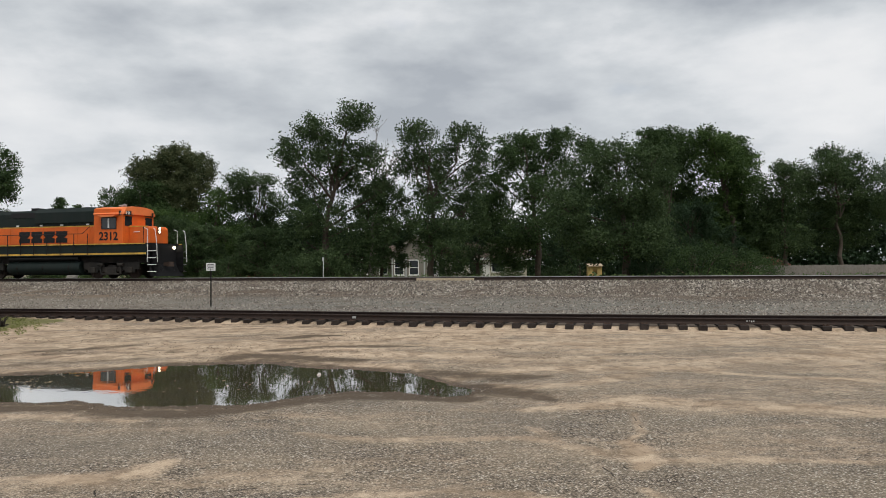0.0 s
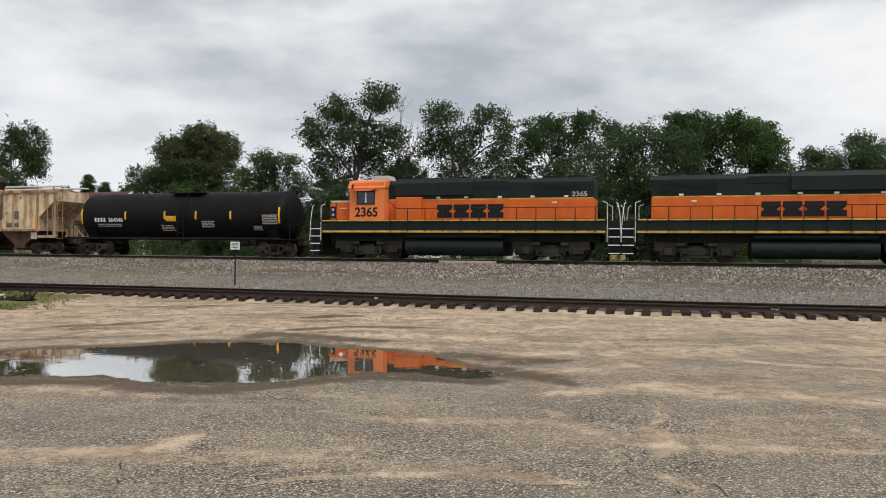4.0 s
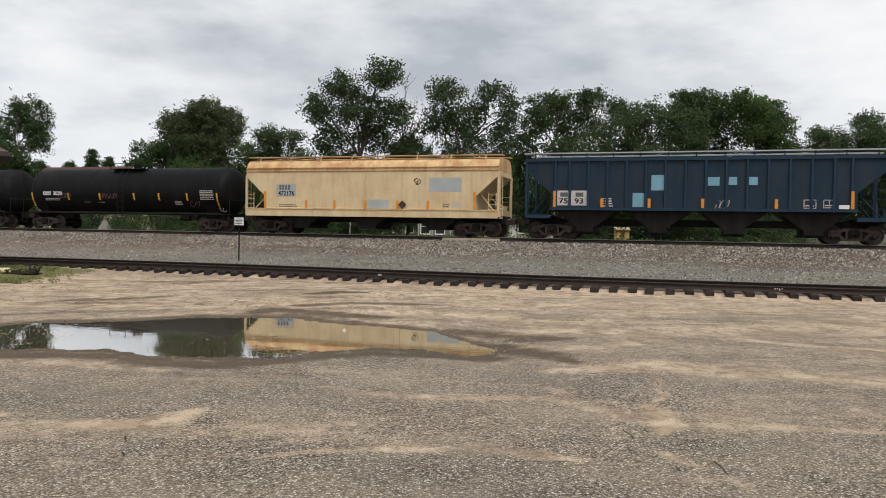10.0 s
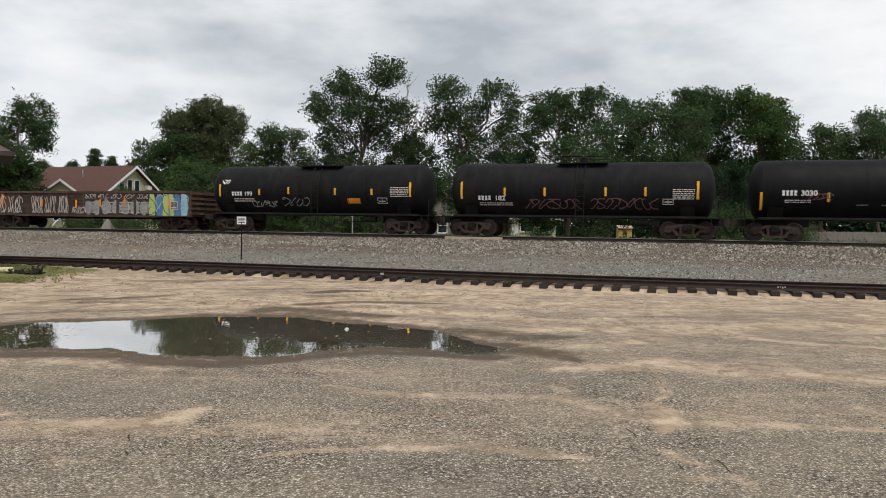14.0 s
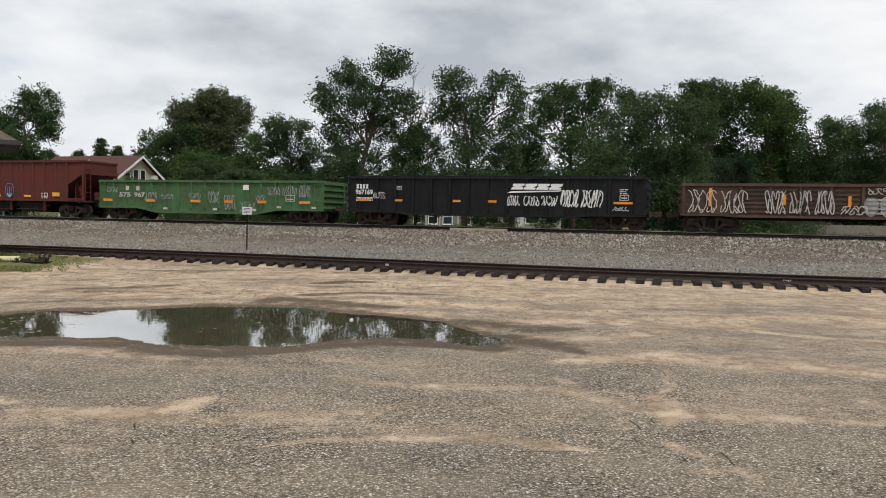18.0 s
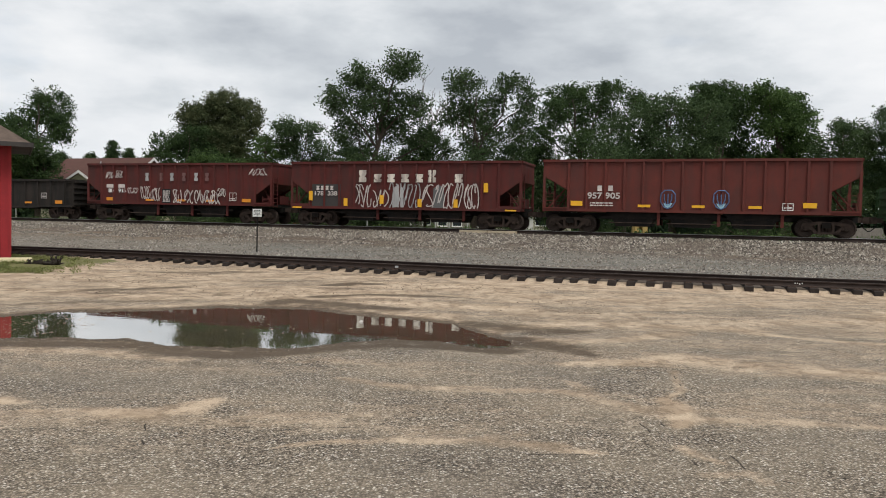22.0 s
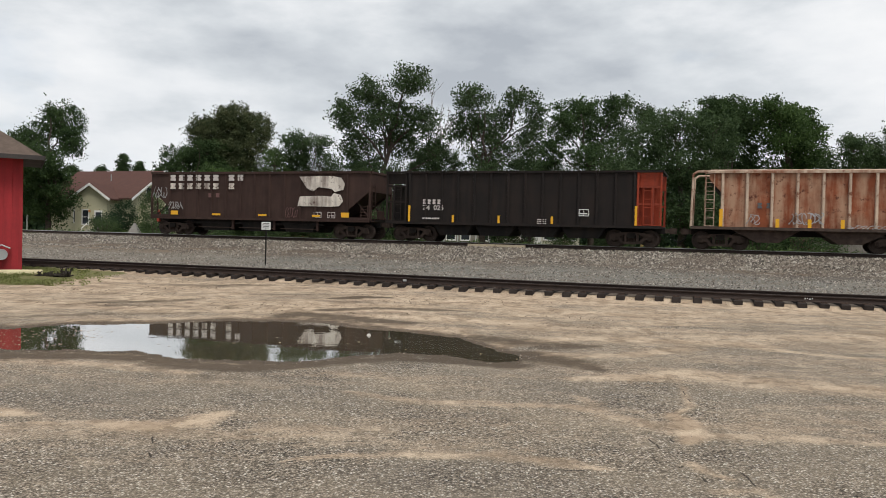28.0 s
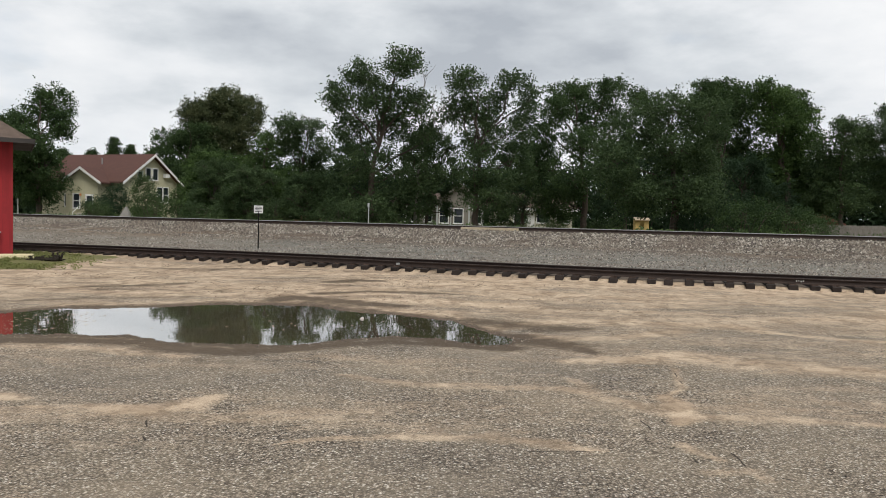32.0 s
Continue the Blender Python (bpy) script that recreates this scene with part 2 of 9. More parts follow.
CURB_CREAM = paint("curb_faded_cream", (0.62, 0.54, 0.34), 0.8, var=0.15, scale=4.0)
BARK = paint("tree_bark", (0.075, 0.060, 0.048), 0.95, var=0.3, scale=6.0, bump=0.6)
DEAD_WOOD = paint("dead_grey_wood", (0.20, 0.185, 0.165), 0.95, var=0.2, scale=6.0)
CONCRETE = paint("weathered_concrete", (0.23, 0.22, 0.20), 0.9, var=0.2, scale=4.0)
STONE_GREY = paint("stone_pale", (0.40, 0.38, 0.35), 0.85, var=0.2, scale=5.0)
YELLOW_PLAY = paint("faded_yellow_plastic", (0.50, 0.36, 0.14), 0.6, var=0.15)
SIGN_WHITE = paint("sign_faded_white", (0.78, 0.78, 0.75), 0.6, var=0.1, scale=8.0)
INK = paint("sign_ink_grey", (0.12, 0.12, 0.12), 0.7)


def glass(name, tint=(0.02, 0.025, 0.03)):
    m, n, l, p = nodes_of(name)
    p.inputs["Base Color"].default_value = (*tint, 1)
    p.inputs["Roughness"].default_value = 0.06
    p.inputs["IOR"].default_value = 1.5
    return m


WINDOW = glass("dark_window_glass")


def lamp_mat(name, c, e):
    m, n, l, p = nodes_of(name)
    p.inputs["Base Color"].default_value = (*c, 1)
    p.inputs["Emission Color"].default_value, p.inputs["Emission Strength"].default_value = (*c, 1), e
    return m


HEADLIGHT = lamp_mat("lit_headlight", (1.0, 0.86, 0.6), 6.0)


def leaf_mat(name, dark, light, through=0.3):
    m, n, l, p = nodes_of(name)
    g = n.new("ShaderNodeNewGeometry").outputs["Random Per Island"]
    pos = n.new("ShaderNodeTexCoord").outputs["Object"]
    # broad patches paint lit and shaded clumps into the leaf colour
    patch = noise_out(n, l, pos, 0.7, 4)
    f = maths(n, l, "ADD", maths(n, l, "MULTIPLY", g, 0.5), maths(n, l, "MULTIPLY", ramp(n, l, patch, [(0.36, 0.0), (0.64, 1.0)]), 0.5))
    col = ramp(n, l, f, [(0.0, dark), (1.0, light)])
    l.new(col, p.inputs["Base Color"])
    p.inputs["Roughness"].default_value = 0.7
    p.inputs["Specular IOR Level"].default_value = 0.2
    tr, mx = n.new("ShaderNodeBsdfTranslucent"), n.new("ShaderNodeMixShader")
    l.new(col, tr.inputs["Color"])
    mx.inputs[0].default_value = through
    l.new(p.outputs[0], mx.inputs[1]), l.new(tr.outputs[0], mx.inputs[2])
    l.new(mx.outputs[0], n["Material Output"].inputs["Surface"])
    return m


LEAF_ELM = leaf_mat("leaf_elm", (0.019, 0.037, 0.015), (0.098, 0.148, 0.062), 0.38)
LEAF_MAPLE = leaf_mat("leaf_maple", (0.016, 0.034, 0.013), (0.084, 0.134, 0.048), 0.38)
LEAF_BRIGHT = leaf_mat("leaf_fresh_green", (0.022, 0.047, 0.014), (0.104, 0.166, 0.050), 0.38)
LEAF_BROWN = leaf_mat("leaf_brown_tinged", (0.024, 0.044, 0.018), (0.150, 0.165, 0.080), 0.38)
# dark bush leaf; its colour also carries the shade behind the elms
LEAF_DARK_SHADE = leaf_mat("leaf_dark_shade", (0.016, 0.034, 0.018), (0.042, 0.075, 0.034))
GRASS = leaf_mat("grass_blade", (0.10, 0.122, 0.035), (0.28, 0.29, 0.115))
WEED = leaf_mat("leaf_weed", (0.050, 0.085, 0.030), (0.13, 0.19, 0.07))
LEAF_SHRUB = leaf_mat("leaf_shrub", (0.026, 0.048, 0.018), (0.092, 0.135, 0.050))
DRY_BUSH = leaf_mat("dry_twig", (0.020, 0.016, 0.013), (0.055, 0.045, 0.035), 0.0)

# ---- mesh helpers ----


class Form:
    """Collects boxes, prisms and tubes into one mesh."""

    def __init__(self):
        self.v, self.f = [], []

    def put(self, verts, faces):
        k = len(self.v)
        self.v += [tuple(p) for p in verts]
        self.f += [tuple(i + k for i in q) for q in faces]
        return self

    def box(self, x0, x1, y0, y1, z0, z1):
        return self.put([(x, y, z) for x in (x0, x1) for y in (y0, y1) for z in (z0, z1)],
                        [(0, 1, 3, 2), (4, 6, 7, 5), (0, 4, 5, 1), (2, 3, 7, 6), (0, 2, 6, 4), (1, 5, 7, 3)])

    def prism(self, pts, axis, a, b):
        where = {"x": lambda p, q: (q, p[0], p[1]), "y": lambda p, q: (p[0], q, p[1]), "z": lambda p, q: (p[0], p[1], q)}[axis]
        n = len(pts)
        return self.put([where(p, a) for p in pts] + [where(p, b) for p in pts],
                        [tuple(range(n)), tuple(range(2 * n - 1, n - 1, -1))] + [(i, n + i, n + (i + 1) % n, (i + 1) % n) for i in range(n)])

    def rod(self, p, q, r, r2=None, n=8):
        p, q, r2 = Vector(p), Vector(q), r if r2 is None else r2
        turn = (q - p).to_track_quat("Z", "Y").to_matrix()
        ring = [(math.cos(2 * math.pi * i / n), math.sin(2 * math.pi * i / n)) for i in range(n)]
        return self.put([p + turn @ Vector((c * r, s * r, 0)) for c, s in ring] + [q + turn @ Vector((c * r2, s * r2, 0)) for c, s in ring],
                        [tuple(range(n - 1, -1, -1)), tuple(range(n, 2 * n))] + [(i, (i + 1) % n, n + (i + 1) % n, n + i) for i in range(n)])

    def pipe(self, pts, r, n=6):
        for p, q in zip(pts, pts[1:]):
            self.rod(p, q, r, n=n)
        return self

    def lathe(self, prof, axis_y=0.0, axis_z=0.0, n=28):
        """A body turned round a line along x; prof: (x, radius)."""
        verts = [(x, axis_y + r * math.cos(2 * math.pi * i / n), axis_z + r * math.sin(2 * math.pi * i / n)) for x, r in prof for i in range(n)]
        faces = [(k * n + i, k * n + (i + 1) % n, (k + 1) * n + (i + 1) % n, (k + 1) * n + i) for k in range(len(prof) - 1) for i in range(n)]
        return self.put(verts, faces + [tuple(range(n)), tuple(range(len(verts) - n, len(verts)))])

    def mesh(self, name, smooth=None):
        me = bpy.data.meshes.new(name)
        me.from_pydata(self.v, [], self.f)
        bm = bmesh.new()
        bm.from_mesh(me)
        bmesh.ops.recalc_face_normals(bm, faces=bm.faces)
        bm.to_mesh(me)
        bm.free()
        if smooth:
            me.polygons.foreach_set("use_smooth", [True] * len(me.polygons))
            me.set_sharp_from_angle(angle=radians(smooth))
        return me


def link(name, form, material, smooth=None, bevel=0.0):
    me = form.mesh(name, smooth) if isinstance(form, Form) else form
    if not me.materials:
        me.materials.append(material)
    ob = new(name, me)
    if bevel:
        b = ob.modifiers.new("worn_edge", "BEVEL")
        b.width, b.segments, b.limit_method = bevel, 2, "ANGLE"
    return ob


def part(name, form, material, parent, label="", smooth=None, bevel=0.0, at=None):
    ob = link(name, form, material, smooth, bevel)
    ob.parent = parent
    if at is not None:
        ob.matrix_basis = at
    if label:
        ob["label"] = label
    return ob


def quads(name, corners, material):
    """One mesh of loose flat pieces from an (n, corners, 3) array."""
    k, c = corners.shape[:2]
    me = bpy.data.meshes.new(name)
    me.vertices.add(c * k), me.loops.add(c * k), me.polygons.add(k)
    me.vertices.foreach_set("co", corners.reshape(-1).astype(np.float32))
    me.loops.foreach_set("vertex_index", np.arange(c * k, dtype=np.int32))
    me.polygons.foreach_set("loop_start", np.arange(0, c * k, c, dtype=np.int32))
    me.update(calc_edges=True)
    me.materials.append(material)
    return me


rng = np.random.default_rng(7)
LAT = rng.random((256, 256))


def fbm(x, y, octaves=4):
    """Smooth value noise, 0 to 1."""
    total, amp, out = 0.0, 1.0, np.zeros(np.broadcast(x, y).shape)
    for k in range(octaves):
        u, v = x * 2 ** k + 17.3 * k, y * 2 ** k + 5.7 * k
        i, j = np.floor(u).astype(int), np.floor(v).astype(int)
        a, b = u - i, v - j
        a, b = a * a * (3 - 2 * a), b * b * (3 - 2 * b)
        g = lambda p, q: LAT[(i + p) % 256, (j + q) % 256]
        out = out + amp * ((g(0, 0) * (1 - a) + g(1, 0) * a) * (1 - b) + (g(0, 1) * (1 - a) + g(1, 1) * a) * b)
        total, amp = total + amp, amp * 0.5
    return out / total


def step(a, b, x):
    t = np.clip((x - a) / (b - a), 0, 1)
    return t * t * (3 - 2 * t)


# ---- plan: the main line runs at 17.6 degrees, the siding bends in front of it ----
THETA = radians(17.633)
TX, TY, NX, NY = math.cos(THETA), -math.sin(THETA), math.sin(THETA), math.cos(THETA)
RAIL_N, RAIL_Z, GAUGE = 40.83, 1.302, 1.5          # near rail of the main line, railhead, rail centres
SIDING_Z = 0.36


def on_main(s, n, z):
    return (s * TX + n * NX, s * TY + n * NY, z)


def siding_y(x):
    west = np.clip(-2.6 - x, 0, 17.4)                # straightens out past the puddle
    return 22.87 - 0.356 * x + 0.00605 * x * x - 0.0112 * west * (west + 2 * np.clip(-20.0 - x, 0, None))


def siding_slope(x):
    return -0.356 + 0.0121 * x + 0.0224 * np.clip(-2.6 - x, 0, 17.4)


# puddle outline, far shore then near shore
FAR_X, FAR_Y = (-9.2, -7.5, -6.96, -5.67, -5.26, -4.68, -3.85, -2.82, -2.19, -1.12, -0.13, 0.32, 0.72, 0.78), (11.7, 12.35, 13.0, 13.5, 13.76, 14.15, 14.28, 14.4, 13.83, 13.32, 12.8, 11.7, 11.1, 11.0)
NEAR_X, NEAR_Y = (-9.2, -7.5, -6.25, -5.5, -4.55, -4.23, -3.84, -3.42, -2.84, -2.33, -1.99, -1.66, -1.31, -0.75, -0.26, 0.14, 0.44, 0.69, 0.78), (11.1, 10.3, 10.26, 10.34, 10.46, 10.27, 10.04, 9.93, 9.98, 10.02, 10.21, 10.55, 10.87, 10.97, 10.95, 10.56, 10.43, 10.61, 11.0)


def shore(x, y):
    """About how far a point lies outside the puddle (negative inside)."""
    far, near = np.interp(x, FAR_X, FAR_Y), np.interp(x, NEAR_X, NEAR_Y)
    side = np.maximum(np.maximum(y - far, near - y), np.maximum(x - 0.72, -9.2 - x))
    return side + 0.22 * (fbm(x * 2.2, y * 2.2, 4) - 0.5) + 0.26 * (fbm(x * 6.0, y * 6.0, 3) - 0.5)


def ground_z(x, y):
    n = NX * x + NY * y
    a = RAIL_N - n                                   # in front of the near rail of the main line
    d = (y - siding_y(np.clip(x, -60, 29.4))) * 0.94   # beyond the near rail of the siding
    lot = np.clip(shore(x, y) * 0.035, -0.05, 0.035) + 0.012 * (fbm(x * 0.4, y * 0.4, 3) - 0.5) * step(0.3, 1.5, shore(x, y))
    lot = lot + 0.12 * step(-9.0, -14.5, x) * step(18.0, 23.5, y)
    mound = np.interp(a, [-60, -9, -4.2, -2.6, 0.95, 3.9, 7.5, 12.0, 18.0], [0.75, 0.8, 0.85, 1.08, 1.07, 0.52, 0.36, 0.16, 0.10])
    mound = mound + (0.06 * (fbm(x * 1.3, y * 1.3, 3) - 0.5) + 0.22 * (fbm(x * 0.42 + 7.0, y * 0.8, 3) - 0.5)) * step(0.9, 2.4, a)
    bed = 0.03 + 0.11 * step(-0.45, 0.1, d) + 0.10 * step(-9.0, -14.5, x) * step(0.4, -0.6, d)
    k = step(0.4, 2.4, d)
    z = np.where(d < -0.9, lot, np.where(d < 0.4, lot * step(-0.5, -0.9, d) + bed * (1 - step(-0.5, -0.9, d)), bed * (1 - k) + np.maximum(mound, 0.13) * k))
    return z


def grid_lines(lo, hi, fine_lo, fine_hi, fine, grow=1.16, first=None):
    """Coordinates that are close together in the middle and spread out towards the ends."""
    mid = list(np.arange(fine_lo, fine_hi, fine))
    right, left, gap = [mid[-1]], [mid[0]], first or fine
    while right[-1] < hi:
        gap *= grow
        right.append(right[-1] + gap)
    gap = first or fine
    while left[-1] > lo:
        gap *= grow
        left.append(left[-1] - gap)
    return np.array(left[:0:-1] + mid + right[1:])


# ---- ground: one sheet ----


def ground_material():
    m, n, l, p = nodes_of("lot_ground")
    pos = n.new("ShaderNodeTexCoord").outputs["Object"]

    def attr(name):
        a = n.new("ShaderNodeAttribute")
        a.attribute_name = name
        return a.outputs["Fac"]

    # worn asphalt: pale and dark stones in grey-brown binder
    vor = n.new("ShaderNodeTexVoronoi")
    vor.inputs["Scale"].default_value = 58.0
    l.new(pos, vor.inputs["Vector"])
    sep = n.new("ShaderNodeSeparateColor")
    l.new(vor.outputs["Color"], sep.inputs[0])
    stones = ramp(n, l, sep.outputs[0], [(0.0, (0.060, 0.049, 0.039)), (0.30, (0.245, 0.203, 0.157)), (0.70, (0.42, 0.352, 0.276)), (0.86, (0.46, 0.40, 0.325)), (0.95, (0.80, 0.74, 0.65))])
    gap = ramp(n, l, vor.outputs["Distance"], [(0.25, 1.0), (0.65, 0.35)])
    asphalt = mix(n, l, 1.0, stones, gap, "MULTIPLY")
    pits = noise_out(n, l, pos, 52.0, 4, 0.8)
    asphalt = mix(n, l, ramp(n, l, pits, [(0.34, 0.75), (0.47, 0.0)]), asphalt, (0.058, 0.049, 0.040))
    asphalt = mix(n, l, ramp(n, l, noise_out(n, l, pos, 0.8, 5), [(0.38, 0.0), (0.72, 0.45)]), asphalt, (0.36, 0.295, 0.216))
    asphalt = mix(n, l, ramp(n, l, noise_out(n, l, pos, 0.33, 6, 0.6), [(0.46, 0.0), (0.62, 0.30)]), asphalt, (0.13, 0.115, 0.10))
    # sand: pale, fine, dragged about by tyres and rain
    grain = noise_out(n, l, pos, 90.0, 3, 0.7)
    sandc = mix(n, l, ramp(n, l, noise_out(n, l, pos, 1.6, 6, 0.65), [(0.3, 0.0), (0.7, 1.0)]), (0.50, 0.372, 0.256), (0.69, 0.548, 0.402))
    sandc = mix(n, l, ramp(n, l, grain, [(0.3, 0.45), (0.6, 0.0)]), sandc, (0.21, 0.158, 0.11))
    rut = n.new("ShaderNodeTexNoise")
    rut.inputs["Scale"].default_value, rut.inputs["Detail"].default_value, rut.inputs["Roughness"].default_value, rut.inputs["Distortion"].default_value = 0.8, 8, 0.68, 0.9
    rmap = n.new("ShaderNodeMapping")
    rmap.inputs["Scale"].default_value, rmap.inputs["Rotation"].default_value = (1.3, 1.1, 1.0), (0, 0, radians(14))
    l.new(pos, rmap.inputs[0]), l.new(rmap.outputs[0], rut.inputs["Vector"])
    ruts = rut.outputs["Fac"]
    # shadows in the ruts, painted brown into the sand colour
    sandc = mix(n, l, ramp(n, l, ruts, [(0.48, 0.0), (0.58, 0.55)]), sandc, (0.215, 0.148, 0.094))
    sandc = mix(n, l, ramp(n, l, noise_out(n, l, pos, 16.0, 7, 0.8), [(0.55, 0.0), (0.66, 0.65)]), sandc, (0.16, 0.115, 0.078))
    # small shadows behind clods, put into the colour as brown flecks
    fleck_shade = noise_out(n, l, pos, 2.6, 10, 0.8, (1.3, 1.0, 1.0))
    sandc = mix(n, l, ramp(n, l, fleck_shade, [(0.51, 0.0), (0.56, 0.55)]), sandc, (0.155, 0.108, 0.070))
    ragged = maths(n, l, "ADD", maths(n, l, "MULTIPLY", maths(n, l, "SUBTRACT", noise_out(n, l, pos, 3.2, 9, 0.72, (1.0, 1.7, 1.0)), 0.5), 1.15), maths(n, l, "MULTIPLY", maths(n, l, "SUBTRACT", pits, 0.5), 0.9))
    ragged = maths(n, l, "ADD", ragged, maths(n, l, "MULTIPLY", maths(n, l, "SUBTRACT", sep.outputs[0], 0.5), 0.22))
    smask = maths(n, l, "ADD", attr("sand"), ragged)
    col = mix(n, l, ramp(n, l, smask, [(0.28, 0.0), (0.86, 0.88)]), asphalt, sandc)
    # gravel of the bank: cells of mixed greys
    gv = n.new("ShaderNodeTexVoronoi")
    gv.inputs["Scale"].default_value = 11.0
    l.new(pos, gv.inputs["Vector"])
    gs = n.new("ShaderNodeSeparateColor")
    l.new(gv.outputs["Color"], gs.inputs[0])
    gravel = ramp(n, l, gs.outputs[0], [(0.0, (0.030, 0.025, 0.021)), (0.5, (0.125, 0.106, 0.090)), (0.85, (0.24, 0.208, 0.178)), (1.0, (0.36, 0.325, 0.288))])
    gravel = mix(n, l, 1.0, gravel, ramp(n, l, gv.outputs["Distance"], [(0.3, 1.0), (0.6, 0.4)]), "MULTIPLY")
    gravel = mix(n, l, ramp(n, l, noise_out(n, l, pos, 0.45, 7, 0.7), [(0.46, 0.0), (0.62, 0.55)]), gravel, (0.130, 0.097, 0.073))
    gravel = mix(n, l, maths(n, l, "MULTIPLY", attr("dirt"), ramp(n, l, noise_out(n, l, pos, 1.7, 6, 0.7), [(0.3, 0.0), (0.55, 0.85)])), gravel, (0.165, 0.122, 0.086))
    col = mix(n, l, attr("gravel"), col, gravel)
    pale = mix(n, l, ramp(n, l, noise_out(n, l, pos, 22.0, 5, 0.85), [(0.38, 0.0), (0.62, 1.0)]), (0.085, 0.085, 0.072), (0.40, 0.395, 0.355))
    col = mix(n, l, attr("chips"), col, pale)
    # siding bed: brown ballast, with the shade between ties painted into its colour
    col = mix(n, l, attr("shaded_bed"), col, mix(n, l, noise_out(n, l, pos, 18.0, 4, 0.7), (0.030, 0.024, 0.020), (0.12, 0.096, 0.078)))
    lawn = mix(n, l, noise_out(n, l, pos, 6.0, 5, 0.7), (0.09, 0.095, 0.035), (0.21, 0.195, 0.088))
    gmask = maths(n, l, "ADD", attr("grass"), maths(n, l, "MULTIPLY", maths(n, l, "SUBTRACT", noise_out(n, l, pos, 3.0, 5), 0.5), 0.8))
    col = mix(n, l, ramp(n, l, gmask, [(0.4, 0.0), (0.6, 1.0)]), col, lawn)
    wet = attr("wet")
    wetn = ramp(n, l, maths(n, l, "ADD", wet, maths(n, l, "MULTIPLY", maths(n, l, "SUBTRACT", noise_out(n, l, pos, 2.8, 8, 0.72), 0.5), 1.3)), [(0.35, 0.0), (0.8, 1.0)])
    col = mix(n, l, maths(n, l, "MULTIPLY", wetn, 0.86), col, (0.076, 0.054, 0.036))
    edge = maths(n, l, "ADD", attr("crack"), maths(n, l, "MULTIPLY", maths(n, l, "SUBTRACT", noise_out(n, l, pos, 30.0, 4, 0.7), 0.5), 0.035))
    gape = maths(n, l, "ADD", maths(n, l, "ABSOLUTE", edge), maths(n, l, "MULTIPLY", ramp(n, l, noise_out(n, l, pos, 3.0, 4, 0.6), [(0.42, 0.0), (0.62, 1.0)]), 0.03))
    open_crack = maths(n, l, "MULTIPLY", ramp(n, l, gape, [(0.003, 1.0), (0.012, 0.0)]), attr("cracked"))
    col = mix(n, l, open_crack, col, (0.030, 0.025, 0.021))
    l.new(col, p.inputs["Base Color"])
    l.new(ramp(n, l, wetn, [(0.0, 0.95), (1.0, 0.8)]), p.inputs["Roughness"])
    p.inputs["Specular IOR Level"].default_value = 0.12
    h = maths(n, l, "ADD", maths(n, l, "MULTIPLY", sep.outputs[0], 0.5), maths(n, l, "MULTIPLY", grain, 0.5))
    h = maths(n, l, "ADD", h, maths(n, l, "ADD", maths(n, l, "MULTIPLY", ruts, 1.5), maths(n, l, "MULTIPLY", fleck_shade, -2.5)))
    h = maths(n, l, "ADD", h, maths(n, l, "MULTIPLY", maths(n, l, "MULTIPLY", gs.outputs[0], attr("gravel")), 7.0))
    bumped(n, l, p, h, 0.55, 0.012)
    return m


GROUND = ground_material()
# tyre-dragged sand and silt: strength, then points of each streak with its half width
DRAGGED = [
    (0.84, [(1.28, 9.21, 0.18), (2.16, 9.52, 0.31), (2.87, 9.82, 0.41), (3.38, 9.44, 0.5), (3.98, 9.25, 0.48), (4.93, 8.92, 0.41), (6.2, 8.5, 0.39)]),
    (0.85, [(0.41, 11.84, 0.3), (1.78, 12.94, 0.43), (3.2, 12.94, 0.5), (4.66, 12.81, 0.49), (4.75, 12.32, 0.32), (5.14, 11.98, 0.18), (5.67, 11.64, 0.29), (6.9, 11.2, 0.32)]),
    (0.60, [(2.18, 15.94, 0.22), (4.51, 15.95, 0.22), (6.78, 15.86, 0.21), (9.6, 15.98, 0.22)]),
]
TYRE_LINES = [
    (0.70, [(-1.27, 8.08, 0.08), (-0.63, 7.73, 0.16), (0.28, 7.69, 0.13), (1.08, 7.71, 0.15), (1.36, 7.39, 0.21), (1.7, 6.97, 0.21), (1.95, 6.78, 0.24), (2.29, 6.74, 0.12), (2.91, 6.7, 0.12), (3.67, 6.6, 0.13), (4.6, 6.45, 0.13)]),
    (0.60, [(1.2, 8.18, 0.12), (1.26, 7.79, 0.16), (1.36, 7.39, 0.14)]),
    (0.52, [(-1.81, 6.4, 0.11), (-1.21, 6.54, 0.15), (-0.63, 6.55, 0.11)]),
    (0.75, [(-1.32, 5.57, 0.04), (-1.06, 5.72, 0.07), (-0.47, 5.83, 0.12), (0.18, 5.9, 0.14), (0.65, 5.77, 0.1), (1.03, 5.63, 0.07)]),
]
